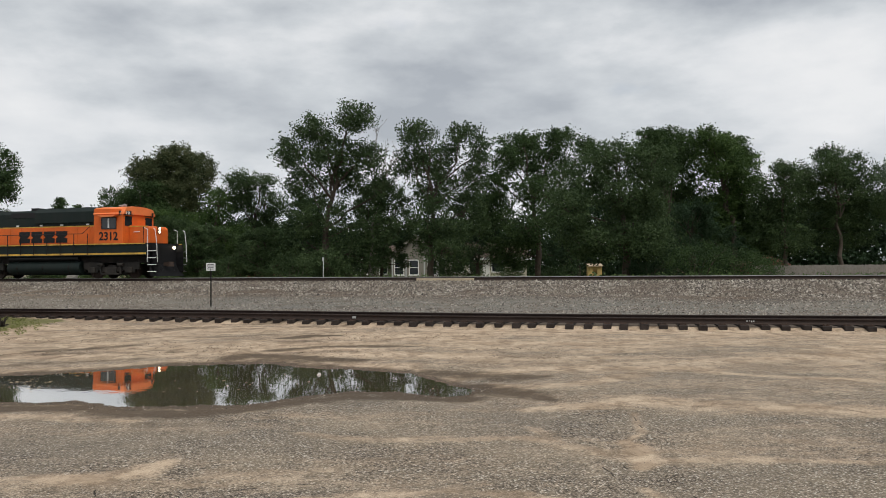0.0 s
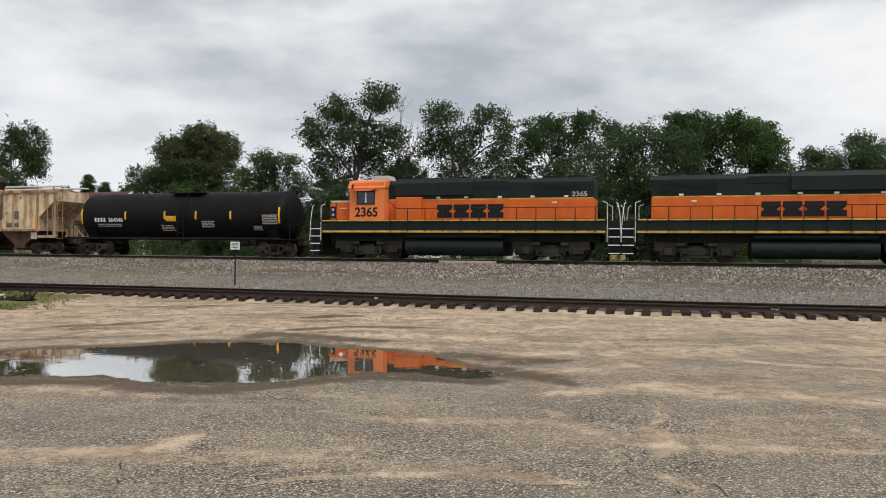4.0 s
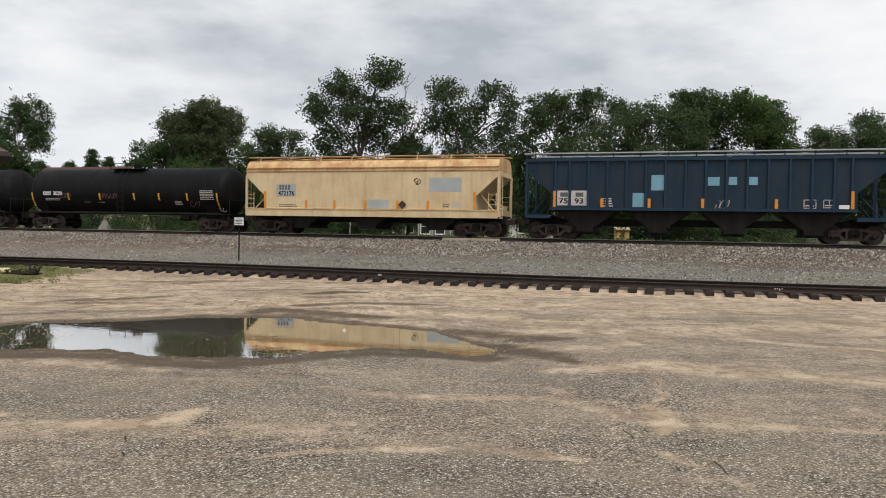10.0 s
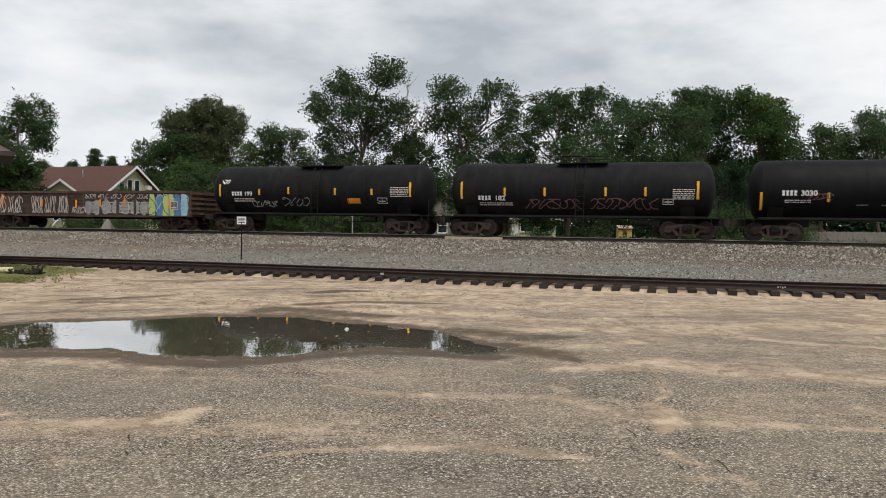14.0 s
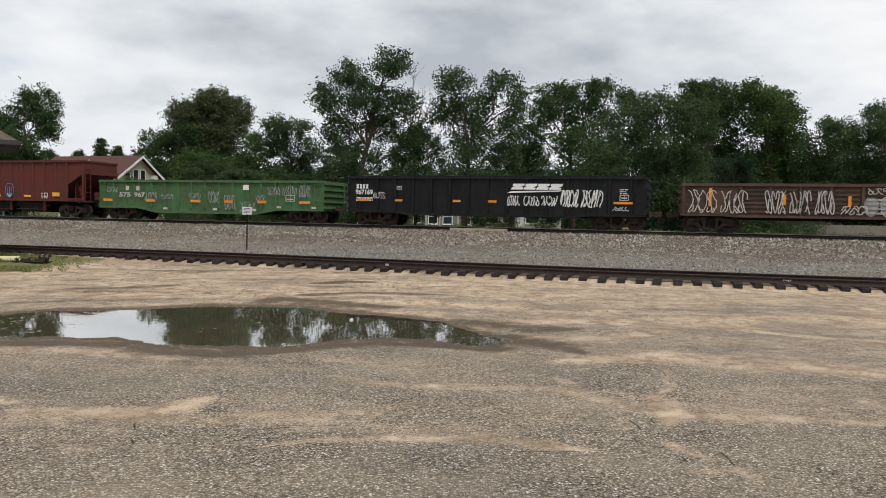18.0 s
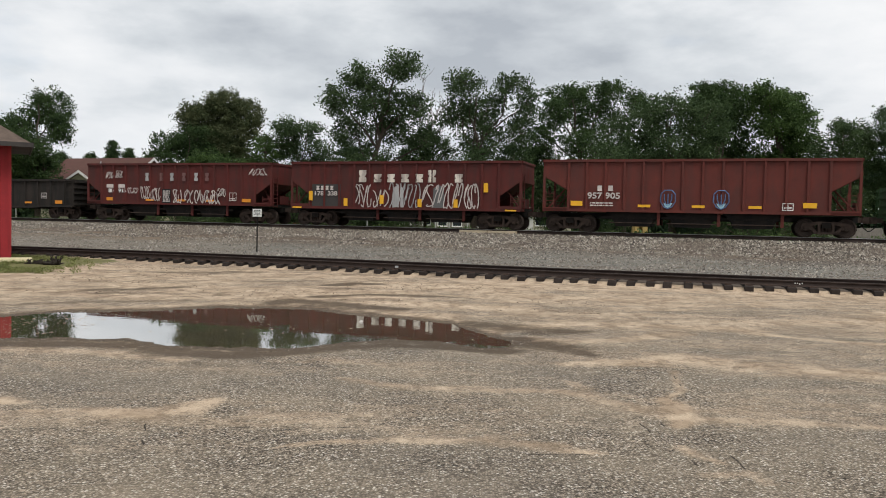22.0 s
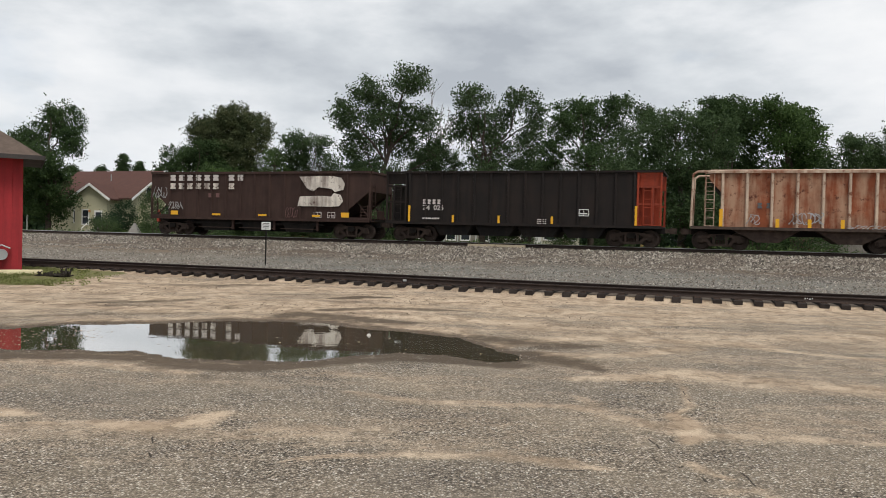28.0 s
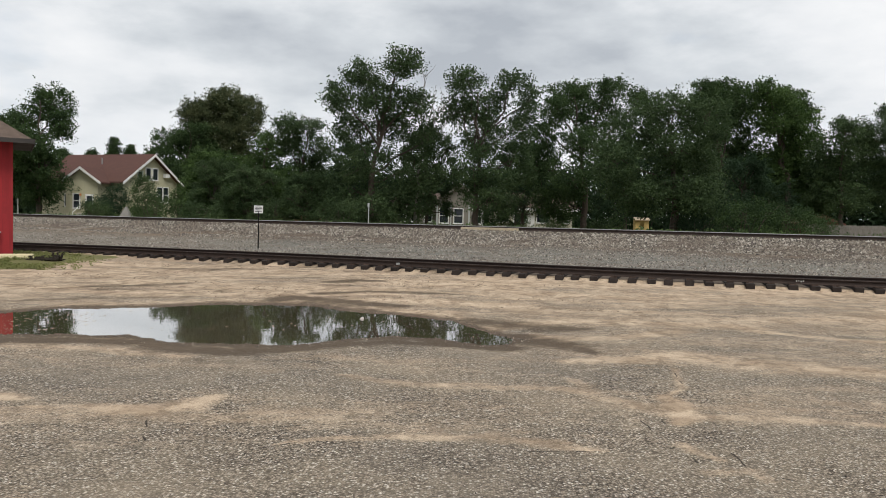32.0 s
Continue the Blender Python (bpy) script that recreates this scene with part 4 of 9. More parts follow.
def lot_litter():
    """Grit washed up round the puddle, pebbles over the lot, and flecks afloat."""
    r = np.random.default_rng(21)
    m, n, l, p = nodes_of("lot_pebble")
    l.new(ramp(n, l, n.new("ShaderNodeNewGeometry").outputs["Random Per Island"], [(0.0, (0.05, 0.042, 0.034)), (0.5, (0.20, 0.165, 0.13)), (1.0, (0.60, 0.54, 0.46))]), p.inputs["Base Color"])
    p.inputs["Roughness"].default_value = 0.9
    x, y = r.uniform(-8, 9, 5200), 4.0 + 16 * r.random(5200) ** 1.4
    ok = shore(x, y) > 0.1
    scattered_stones("pebbles", "loose pebbles and grit on the worn asphalt", x[ok], y[ok], (0.004 + 0.011 * r.random(5200) ** 3)[ok], m)
    x, y = r.uniform(-9, 2.2, 26000), r.uniform(9.2, 15.2, 26000)
    sh = shore(x, y)
    ok = (sh > -0.02) & (sh < 0.32 * r.random(26000) + 0.05)
    g, n, l, p = nodes_of("wet_grit")
    l.new(ramp(n, l, n.new("ShaderNodeNewGeometry").outputs["Random Per Island"], [(0.0, (0.030, 0.024, 0.018)), (0.7, (0.11, 0.085, 0.062)), (1.0, (0.30, 0.25, 0.20))]), p.inputs["Base Color"])
    p.inputs["Roughness"].default_value = 0.6
    scattered_stones("shore_grit", "wet gravel and grit washed up round the puddle", x[ok], y[ok], r.uniform(0.008, 0.020, 26000)[ok], g)
    mud, n, l, p = nodes_of("mud_clod")
    l.new(ramp(n, l, n.new("ShaderNodeNewGeometry").outputs["Random Per Island"], [(0.0, (0.055, 0.037, 0.024)), (1.0, (0.20, 0.145, 0.10))]), p.inputs["Base Color"])
    p.inputs["Roughness"].default_value = 0.95
    x, y = r.uniform(-11, 3, 14000), r.uniform(14.4, 24.5, 14000)
    ok = (fbm(x * 0.5 + 2.0, y * 1.1, 4) > 0.50 + 0.14 * r.random(14000)) & (shore(x, y) > 0.3) & (y < siding_y(x) - 0.6)
    scattered_stones("mud_clods", "dried brown mud clods thrown up by tyres", x[ok], y[ok], (0.005 + 0.020 * r.random(14000) ** 3)[ok], mud)
    k = 90
    x, y = np.concatenate([r.uniform(-7.4, -5.6, k), r.uniform(-5.0, 0.4, 30)]), np.concatenate([r.uniform(10.7, 13.0, k), r.uniform(10.9, 13.2, 30)])
    ok = shore(x, y) < -0.15
    x, y = x[ok], y[ok]
    turn, size = r.uniform(0, 6.28, len(x)), r.uniform(0.012, 0.04, len(x))
    c, sn = np.cos(turn) * size, np.sin(turn) * size
    z = np.full(len(x), 0.003)
    v = np.stack([np.stack([x + c, y + sn, z], -1), np.stack([x - sn * 0.5, y + c * 0.5, z + 0.003], -1), np.stack([x - c, y - sn, z], -1), np.stack([x + sn * 0.5, y - c * 0.5, z + 0.002], -1)], 1)
    tagged(new("floating_leaves", quads("floating_leaves", v, SAND_WOOD)), "dry leaf flecks floating on the puddle", "leaves", kind="stuff")


lot_litter()

# ---- the train: every vehicle's own x runs along the track, y away from the lot, z up from the railhead ----
CARS, ROLLERS = [], []
SIDES = (-1, 1)


def vehicle(name, label, category, offset):
    ob = new(name)
    ob.empty_display_size = 0.5
    tagged(ob, label, category, group="vehicles of the train")
    CARS.append((ob, offset))
    return ob


def stretch(x0, x1, count):
    return [x0 + (x1 - x0) * i / (count - 1) for i in range(count)]


def wheelset_mesh(r, name):
    f = Form()
    f.rod((0, -1.08, 0), (0, 1.08, 0), 0.085, n=12)
    for s in SIDES:
        ring = [(0.68, r + 0.026), (0.71, r + 0.026), (0.725, r), (0.82, r - 0.006), (0.82, r - 0.06), (0.775, r - 0.075), (0.765, 0.2), (0.83, 0.16), (0.83, 0.1), (0.68, 0.1), (0.70, 0.2), (0.70, r - 0.07), (0.68, r - 0.05)]
        n, k = 24, len(ring)
        f.put([(rr * math.cos(2 * math.pi * i / n), s * y, rr * math.sin(2 * math.pi * i / n)) for i in range(n) for y, rr in ring],
              [(i * k + j, i * k + (j + 1) % k, ((i + 1) % n) * k + (j + 1) % k, ((i + 1) % n) * k + j) for i in range(n) for j in range(k)])
        for a in (0, 120, 240):
            c, q = 0.05 * math.cos(radians(a)), 0.05 * math.sin(radians(a))
            f.box(c - 0.016, c + 0.016, s * 1.08 - 0.02, s * 1.08 + 0.02, q - 0.016, q + 0.016)
    me = f.mesh(name, 35)
    me.materials.append(WHEEL)
    return me


def mesh_of(name, form, material, smooth=None):
    me = form.mesh(name, smooth)
    me.materials.append(material)
    return me


WHEELSET, WHEELSET_BIG = wheelset_mesh(0.445, "wheelset"), wheelset_mesh(0.508, "wheelset_large")


def freight_truck_meshes():
    bol = Form().box(-0.2, 0.2, -1.15, 1.15, 0.46, 0.72).rod((0, 0, 0.7), (0, 0, 0.84), 0.24, n=14)
    for s in SIDES:                                   # brake beams
        bol.rod((s * 0.36, -0.75, 0.36), (s * 0.36, 0.75, 0.36), 0.04, n=6)
        for y in (-0.75, 0.75):
            bol.box(s * 0.395 - 0.03, s * 0.395 + 0.03, y - 0.05, y + 0.05, 0.24, 0.5)
    side = Form()
    top = [(-1.10, 0.56), (-1.02, 0.66), (-0.62, 0.72), (-0.42, 0.76), (0.42, 0.76), (0.62, 0.72), (1.02, 0.66), (1.10, 0.56)]
    bars = [top + [(1.10, 0.47), (0.68, 0.52), (0.40, 0.62), (-0.40, 0.62), (-0.68, 0.52), (-1.10, 0.47)],
            [(-0.80, 0.58), (-0.66, 0.55), (-0.34, 0.24), (-0.40, 0.16), (-0.50, 0.16)], [(0.80, 0.58), (0.66, 0.55), (0.34, 0.24), (0.40, 0.16), (0.50, 0.16)],
            [(-0.50, 0.16), (0.50, 0.16), (0.42, 0.26), (-0.42, 0.26)], [(-0.36, 0.24), (-0.24, 0.24), (-0.24, 0.66), (-0.36, 0.66)], [(0.24, 0.24), (0.36, 0.24), (0.36, 0.66), (0.24, 0.66)],
            [(-1.10, 0.56), (-1.10, 0.36), (-1.03, 0.36), (-1.0, 0.5), (-0.78, 0.5), (-0.75, 0.36), (-0.68, 0.36), (-0.68, 0.56)], [(1.10, 0.56), (1.10, 0.36), (1.03, 0.36), (1.0, 0.5), (0.78, 0.5), (0.75, 0.36), (0.68, 0.36), (0.68, 0.56)]]
    for b in bars:
        side.prism(b, "y", -0.065, 0.065)
    spring = Form()
    for x in (-0.15, 0.0, 0.15):
        pts = [(x + 0.055 * math.cos(a * 1.05), 0.055 * math.sin(a * 1.05), 0.26 + 0.2 * a / 30) for a in range(31)]
        spring.pipe(pts, 0.015, 4)
    cap = Form().rod((0, -0.1, 0), (0, 0.1, 0), 0.115, n=12)
    return mesh_of("truck_bolster", bol, UNDER), mesh_of("side_frame", side, RUSTY), mesh_of("spring_nest", spring, RUSTY), mesh_of("bearing", cap, RUSTY, 40)


BOLSTER, SIDE_FRAME, SPRINGS, BEARING = freight_truck_meshes()


def freight_truck(car, x, r=0.445, base=1.778):
    t = part("truck", BOLSTER, UNDER, car, "cast steel two-axle truck, rusty and dusty", at=pose(x, 0, 0))
    for s in SIDES:
        part("side_frame", SIDE_FRAME, RUSTY, t, at=pose(0, s * 1.0, 0))
        part("spring", SPRINGS, RUSTY, t, at=pose(0, s * 1.0, 0))
        for d in SIDES:
            part("bearing", BEARING, RUSTY, t, at=pose(d * base / 2, s * 1.0, r))
    for d in SIDES:
        w = part("wheelset", WHEELSET, WHEEL, t, at=pose(d * base / 2, 0, r))
        ROLLERS.append((w, car, d * base / 2, r))
    return t


COUPLER = mesh_of("coupler", Form().box(-0.55, 0.0, -0.09, 0.09, 0.76, 0.98).prism([(-0.02, -0.16), (0.22, -0.18), (0.34, -0.05), (0.22, 0.02), (0.30, 0.14), (0.2, 0.18), (-0.02, 0.13)], "z", 0.72, 1.02), RUSTY)
HOSE = mesh_of("air_hose", Form().pipe([(0.0, 0.28, 0.72), (0.10, 0.28, 0.50), (0.26, 0.24, 0.36), (0.38, 0.16, 0.34)], 0.024, 6), BLACK_PAINT)


def couplers(car, half):
    for d, turn in ((1, 0), (-1, 180)):
        part("coupler", COUPLER, RUSTY, car, at=pose(d * half, 0, 0, 0, 0, turn))
        part("air_hose", HOSE, BLACK_PAINT, car, at=pose(d * half, 0, 0, 0, 0, turn))


def ladder(car, x, y, z0, z1, w, rungs, material, across=False, label=""):
    """A ladder on a side (across=False) or on an end."""
    f = Form()
    e = (lambda a, z: (x, y + a, z)) if across else (lambda a, z: (x + a, y, z))
    for a in (-w / 2, w / 2):
        f.rod(e(a, z0), e(a, z1), 0.022, n=5)
    for z in stretch(z0 + 0.06, z1 - 0.12, rungs):
        f.rod(e(-w / 2, z), e(w / 2, z), 0.016, n=5)
    return part("ladder", f, material, car, label)


def bar(car, name, x0, x1, z0, z1, material, y=1.6, label="", sides=SIDES, thick=0.006):
    for s in sides:
        part(name, Form().box(x0 if s < 0 else -x1, x1 if s < 0 else -x0, s * y - (thick if s < 0 else 0), s * y + (thick if s > 0 else 0), z0, z1), material, car, label)


def figures(text, h, width=None):
    """An upright mesh of figures, facing -y, starting at x = 0."""
    cu = bpy.data.curves.new("figures", "FONT")
    cu.body, cu.size, cu.extrude, cu.offset = text, h / 0.70, 0.004, h * 0.035
    tmp = bpy.data.objects.new("figures", cu)
    me = bpy.data.meshes.new_from_object(tmp)
    bpy.data.objects.remove(tmp)
    co = np.empty(len(me.vertices) * 3, np.float32)
    me.vertices.foreach_get("co", co)
    co = co.reshape(-1, 3)
    k = (width / max(1e-6, co[:, 0].max() - co[:, 0].min())) if width else 1.0
    co[:, 0] = (co[:, 0] - co[:, 0].min()) * k
    me.vertices.foreach_set("co", np.stack([co[:, 0], -co[:, 2], co[:, 1]], -1).reshape(-1))
    me.update()
    me.materials.clear()
    return me


def mesh_copy(me, material):
    me.materials.append(material)
    return me


def lettering(car, name, text, x, z, h, material, y=1.6, width=None, label="", same_end=False):
    """Painted figures on both sides of a vehicle; same_end: over the same spot on both."""
    me = mesh_copy(figures(text, h, width), material)
    part(name, me, material, car, label, at=pose(x, -y, z))
    part(name, me, material, car, label, at=pose(x + width if same_end else -x, y, z, 0, 0, 180))


def stencil(car, x0, x1, z0, z1, lines, material, y=1.6, seed=1, name="stencil"):
    """Small data writing as rows of short bars, on both sides."""
    r = random.Random(seed)
    f = Form()
    h = (z1 - z0) / lines
    for i in range(lines):
        x, z = x0, z0 + h * i
        while x < x1 - 0.05:
            w = min(r.uniform(0.05, 0.22), x1 - x)
            f.box(x, x + w, -0.003, 0.003, z, z + h * 0.55)
            x += w + 0.04
    me = mesh_of(name, f, material)
    tagged(part(name, me, material, car, at=pose(0, -y - 0.002, 0)), kind="stuff")
    tagged(part(name, me, material, car, at=pose(0, y + 0.002, 0, 0, 0, 180)), kind="stuff")


def framed(car, x0, x1, z0, z1, material, y=1.6, name="stencil_box"):
    """An outlined data box with a cross bar."""
    f, t = Form(), 0.035
    for a in ((x0, x1, z0, z0 + t), (x0, x1, z1 - t, z1), (x0, x0 + t, z0, z1), (x1 - t, x1, z0, z1), ((x0 + x1) / 2 - 0.015, (x0 + x1) / 2 + 0.015, z0, z1), (x0 + 0.08, x1 - 0.08, z0 + 0.1, z0 + 0.16)):
        f.box(a[0], a[1], -0.003, 0.003, a[2], a[3])
    me = mesh_of(name, f, material)
    tagged(part(name, me, material, car, at=pose(0, -y - 0.002, 0)), kind="stuff")
    tagged(part(name, me, material, car, at=pose(0, y + 0.002, 0, 0, 0, 180)), kind="stuff")


def block_marks(car, name, x0, x1, z0, z1, count, material, y=1.6, slant=0.0, gap=0.14, label="", both=True):
    """A company's name as plain blocks, one for each letter."""
    f = Form()
    w = (x1 - x0) / count
    for i in range(count):
        a, b = x0 + w * (i + gap / 2), x0 + w * (i + 1 - gap / 2)
        h = z1 - z0
        notch = (0.30, 0.62) if i % 2 else (0.38, 0.70)
        pts = [(a, z0), (b, z0), (b, z0 + h * notch[0]), (b - w * 0.22, z0 + h * (notch[0] + 0.06)), (b, z0 + h * notch[1]), (b, z1), (a, z1), (a, z0 + h * 0.62), (a + w * 0.16, z0 + h * 0.5), (a, z0 + h * 0.38)]
        f.prism([(x + slant * (z - z0), z) for x, z in pts], "y", -0.003, 0.003)
    me = mesh_of(name, f, material)
    part(name, me, material, car, label, at=pose(0, -y - 0.002, 0))
    if both:
        part(name, me, material, car, label, at=pose(0, y + 0.002, 0, 0, 0, 180))


def scrawl(car, name, x0, x1, z0, z1, material, seed, strokes=8, width=0.045, y=1.6, label=""):
    """Sprayed loops and strokes that spell nothing."""
    r = random.Random(seed)
    f = Form()
    for i in range(strokes):
        cx = x0 + (x1 - x0) * (i + 0.5) / strokes
        w, pts = (x1 - x0) / strokes, []
        ph, tw = r.uniform(0, 6.28), r.choice((1, 1, 2, -1, 1.5))
        for k in range(13):
            t = k / 12
            pts.append((cx + w * 0.62 * math.cos(ph + tw * 5.2 * t) * r.uniform(0.75, 1), z0 + (z1 - z0) * min(1, max(0, 0.5 + 0.48 * math.sin(ph * 1.7 + 4.6 * t) + r.uniform(-0.06, 0.06)))))
        for (ax, az), (bx, bz) in zip(pts, pts[1:]):
            d = math.hypot(bx - ax, bz - az) or 1
            u, v = -(bz - az) / d * width / 2, (bx - ax) / d * width / 2
            f.prism([(ax - u, az - v), (bx - u, bz - v), (bx + u, bz + v), (ax + u, az + v)], "y", -0.003, 0.003)
    part(name, f, material, car, label, at=pose(0, -y - 0.004, 0))


def ribs(car, xs, z0, z1, material, y=1.52, w=0.055, deep=0.085, name="rib"):
    """Upright posts on both sides, one mesh shared by all."""
    me = mesh_of(name, Form().prism([(-w - 0.02, 0), (w + 0.02, 0), (w - 0.01, -deep), (-w + 0.01, -deep)], "z", z0, z1), material)
    for s, turn in ((-1, 0), (1, 180)):
        for x in xs:
            part(name, me, material, car, at=pose(x, s * y, 0, 0, 0, turn))


def brake_gear(car, x, material=None):
    f = Form().rod((x - 0.35, -0.7, 0.82), (x + 0.35, -0.7, 0.82), 0.17, n=12).box(x + 0.5, x + 0.85, -0.85, -0.55, 0.68, 0.95).rod((x - 1.6, -0.6, 0.7), (x + 1.6, -0.6, 0.7), 0.025, n=5)
    part("brake_cylinder", f, material or UNDER, car, smooth=40)


def end_platform(car, half, inner, body, material, top, label=""):
    """Open end frame of a hopper: corner posts, slanted braces, floor and ladders."""
    for d in SIDES:
        fl = Form().box(min(d * inner, d * half), max(d * inner, d * half), -1.5, 1.5, 1.05, 1.17)
        part("end_floor", fl, UNDER, car)
        for s in SIDES:
            part("corner_post", Form().box(d * half - 0.06, d * half + 0.06, s * 1.5 - 0.05, s * 1.5 + 0.05, 1.1, top), material, car)
            part("end_sill", Form().box(min(d * inner, d * half), max(d * inner, d * half), s * 1.56 - 0.04, s * 1.56 + 0.04, 1.08, 1.26), material, car)
            part("end_brace", Form().pipe([(d * (half - 0.1), s * 1.2, 1.15), (d * inner, s * 0.9, 2.5)], 0.045, 6), material, car)
            ladder(car, d * (half - 0.32), s * 1.57, 1.16, top - 1.0, 0.42, 5, material)
        ladder(car, d * (half + 0.07), -1.15, 1.0, top + 0.2, 0.45, 8, material, across=True)
        part("hand_brake_wheel" if d < 0 else "end_panel", Form().rod((d * half + d * 0.1, 0.55, 2.2), (d * half + d * 0.14, 0.55, 2.2), 0.28, n=14) if d < 0 else Form().box(d * half - 0.02, d * half + 0.02, -0.5, 0.5, 1.2, 1.7), material, car)


def covered_hopper(name, label, offset, body, rib, low, roof, top=4.15, sill=1.55, half=8.49, inner=7.2, posts=None, bays=4, walkway=STEEL_GREY):
    car = vehicle(name, label, "hopper car", offset)
    prof = [(-half, top), (half, top), (half, 3.5), (inner, 2.42), (inner, sill), (-inner, sill), (-inner, 2.42), (-half, 3.5)]
    part("body", Form().prism(prof, "y", -1.52, 1.52), body, car, bevel=0.012)
    for s in SIDES:
        part("side_sill", Form().box(-inner - 0.02, inner + 0.02, s * 1.56 - 0.06, s * 1.56 + 0.06, sill - 0.04, sill + 0.10), rib, car)
        part("top_chord", Form().box(-half, half, s * 1.55 - 0.06, s * 1.55 + 0.06, top - 0.12, top + 0.02), rib, car)
    ribs(car, posts, sill + 0.08, top - 0.1, rib)
    part("roof", Form().prism([(-1.56, top), (1.56, top), (1.2, top + 0.05), (0.4, top + 0.09), (-0.4, top + 0.09), (-1.2, top + 0.05)], "x", -half, half), roof, car)
    for x in stretch(-half + 1.2, half - 1.2, 10):
        part("hatch_cover", Form().box(x - 0.68, x + 0.68, -0.36, 0.36, top + 0.08, top + 0.20), roof, car, bevel=0.03)
    for s in SIDES:
        part("running_board", Form().box(-half - 0.2, half + 0.2, s * 0.95 - 0.28, s * 0.95 + 0.28, top + 0.30, top + 0.37), walkway, car, "pale roof walkway on short posts")
        for x in stretch(-half + 0.4, half - 0.4, 13):
            part("bracket", Form().box(x - 0.03, x + 0.03, s * 1.2 - 0.03, s * 1.2 + 0.03, top + 0.03, top + 0.31), roof, car)
    w = 2 * inner / bays
    for i in range(bays):
        c = -inner + w * (i + 0.5)
        part("hopper_bay", Form().prism([(c - w * 0.47, sill), (c + w * 0.47, sill), (c + 0.42, 0.62), (c + 0.42, 0.40), (c - 0.42, 0.40), (c - 0.42, 0.62)], "y", -1.3, 1.3), low, car)
        part("outlet_gate", Form().box(c - 0.55, c + 0.55, -1.0, 1.0, 0.28, 0.40), UNDER, car)
    part("centre_sill", Form().box(-half - 0.1, half + 0.1, -0.3, 0.3, 0.72, 1.08), UNDER, car)
    end_platform(car, half, inner, body, rib, top)
    for d in SIDES:
        freight_truck(car, d * (half - 1.32))
    couplers(car, half + 0.35)
    return car


def open_hopper(name, label, offset, body, rib, half, inner, top, sill, slope_top, slope_low, posts, bays, low=UNDER):
    """Coal hopper: plate sides with posts, slope sheets at the ends, open top."""
    car = vehicle(name, label, "hopper car", offset)
    prof = [(-half, top), (half, top), (half, slope_top), (inner, slope_low), (inner, sill), (-inner, sill), (-inner, slope_low), (-half, slope_top)]
    for s in SIDES:
        part("side_wall", Form().prism(prof, "y", s * 1.50 - 0.02, s * 1.50 + 0.02), body, car)
        part("top_chord", Form().box(-half, half, s * 1.55 - 0.07, s * 1.55 + 0.07, top - 0.13, top), rib, car)
        part("side_sill", Form().box(-half, half, s * 1.55 - 0.05, s * 1.55 + 0.05, sill - 0.06, sill + 0.08), rib, car)
    for d in SIDES:
        part("slope_sheet", Form().prism([(d * half, slope_top - 0.05), (d * half, slope_top), (d * (inner - 1.9), sill), (d * (inner - 1.9), sill - 0.05)], "y", -1.48, 1.48), body, car)
        part("end_wall", Form().box(d * half - 0.03, d * half + 0.03, -1.5, 1.5, slope_top - 0.05, top), body, car)
        part("end_chord", Form().box(d * half - 0.08, d * half + 0.08, -1.5, 1.5, top - 0.12, top), rib, car)
    ribs(car, posts, sill + 0.06, top - 0.1, rib, y=1.52)
    w = 2 * (inner - 1.9) / bays
    for i in range(bays):
        c = -(inner - 1.9) + w * (i + 0.5)
        part("hopper_bay", Form().prism([(c - w * 0.5, sill), (c + w * 0.5, sill), (c + w * 0.34, 0.62), (c + w * 0.30, 0.34), (c - w * 0.30, 0.34), (c - w * 0.34, 0.62)], "y", -1.25, 1.25), low, car)
        part("gate_shaft", Form().rod((c - w * 0.42, -1.32, 0.52), (c + w * 0.42, -1.32, 0.52), 0.03, n=6), RUSTY, car)
        for s in SIDES:
            part("gate_latch", Form().box(c + w * 0.42, c + w * 0.42 + 0.14, s * 1.36 - 0.06, s * 1.36 + 0.06, 0.42, sill - 0.05), body, car)
    part("centre_sill", Form().box(-half - 0.1, half + 0.1, -0.3, 0.3, 0.72, 1.02), UNDER, car)
    for s in SIDES:
        part("lower_rail", Form().box(-(inner - 1.7), inner - 1.7, s * 1.28 - 0.04, s * 1.28 + 0.04, 0.74, 0.84), UNDER, car)
    end_platform(car, half - 0.02, inner, body, rib, slope_top + 0.2)
    brake_gear(car, 0.6)
    for d in SIDES:
        freight_truck(car, d * (half - 1.35))
    couplers(car, half + 0.35)
    return car


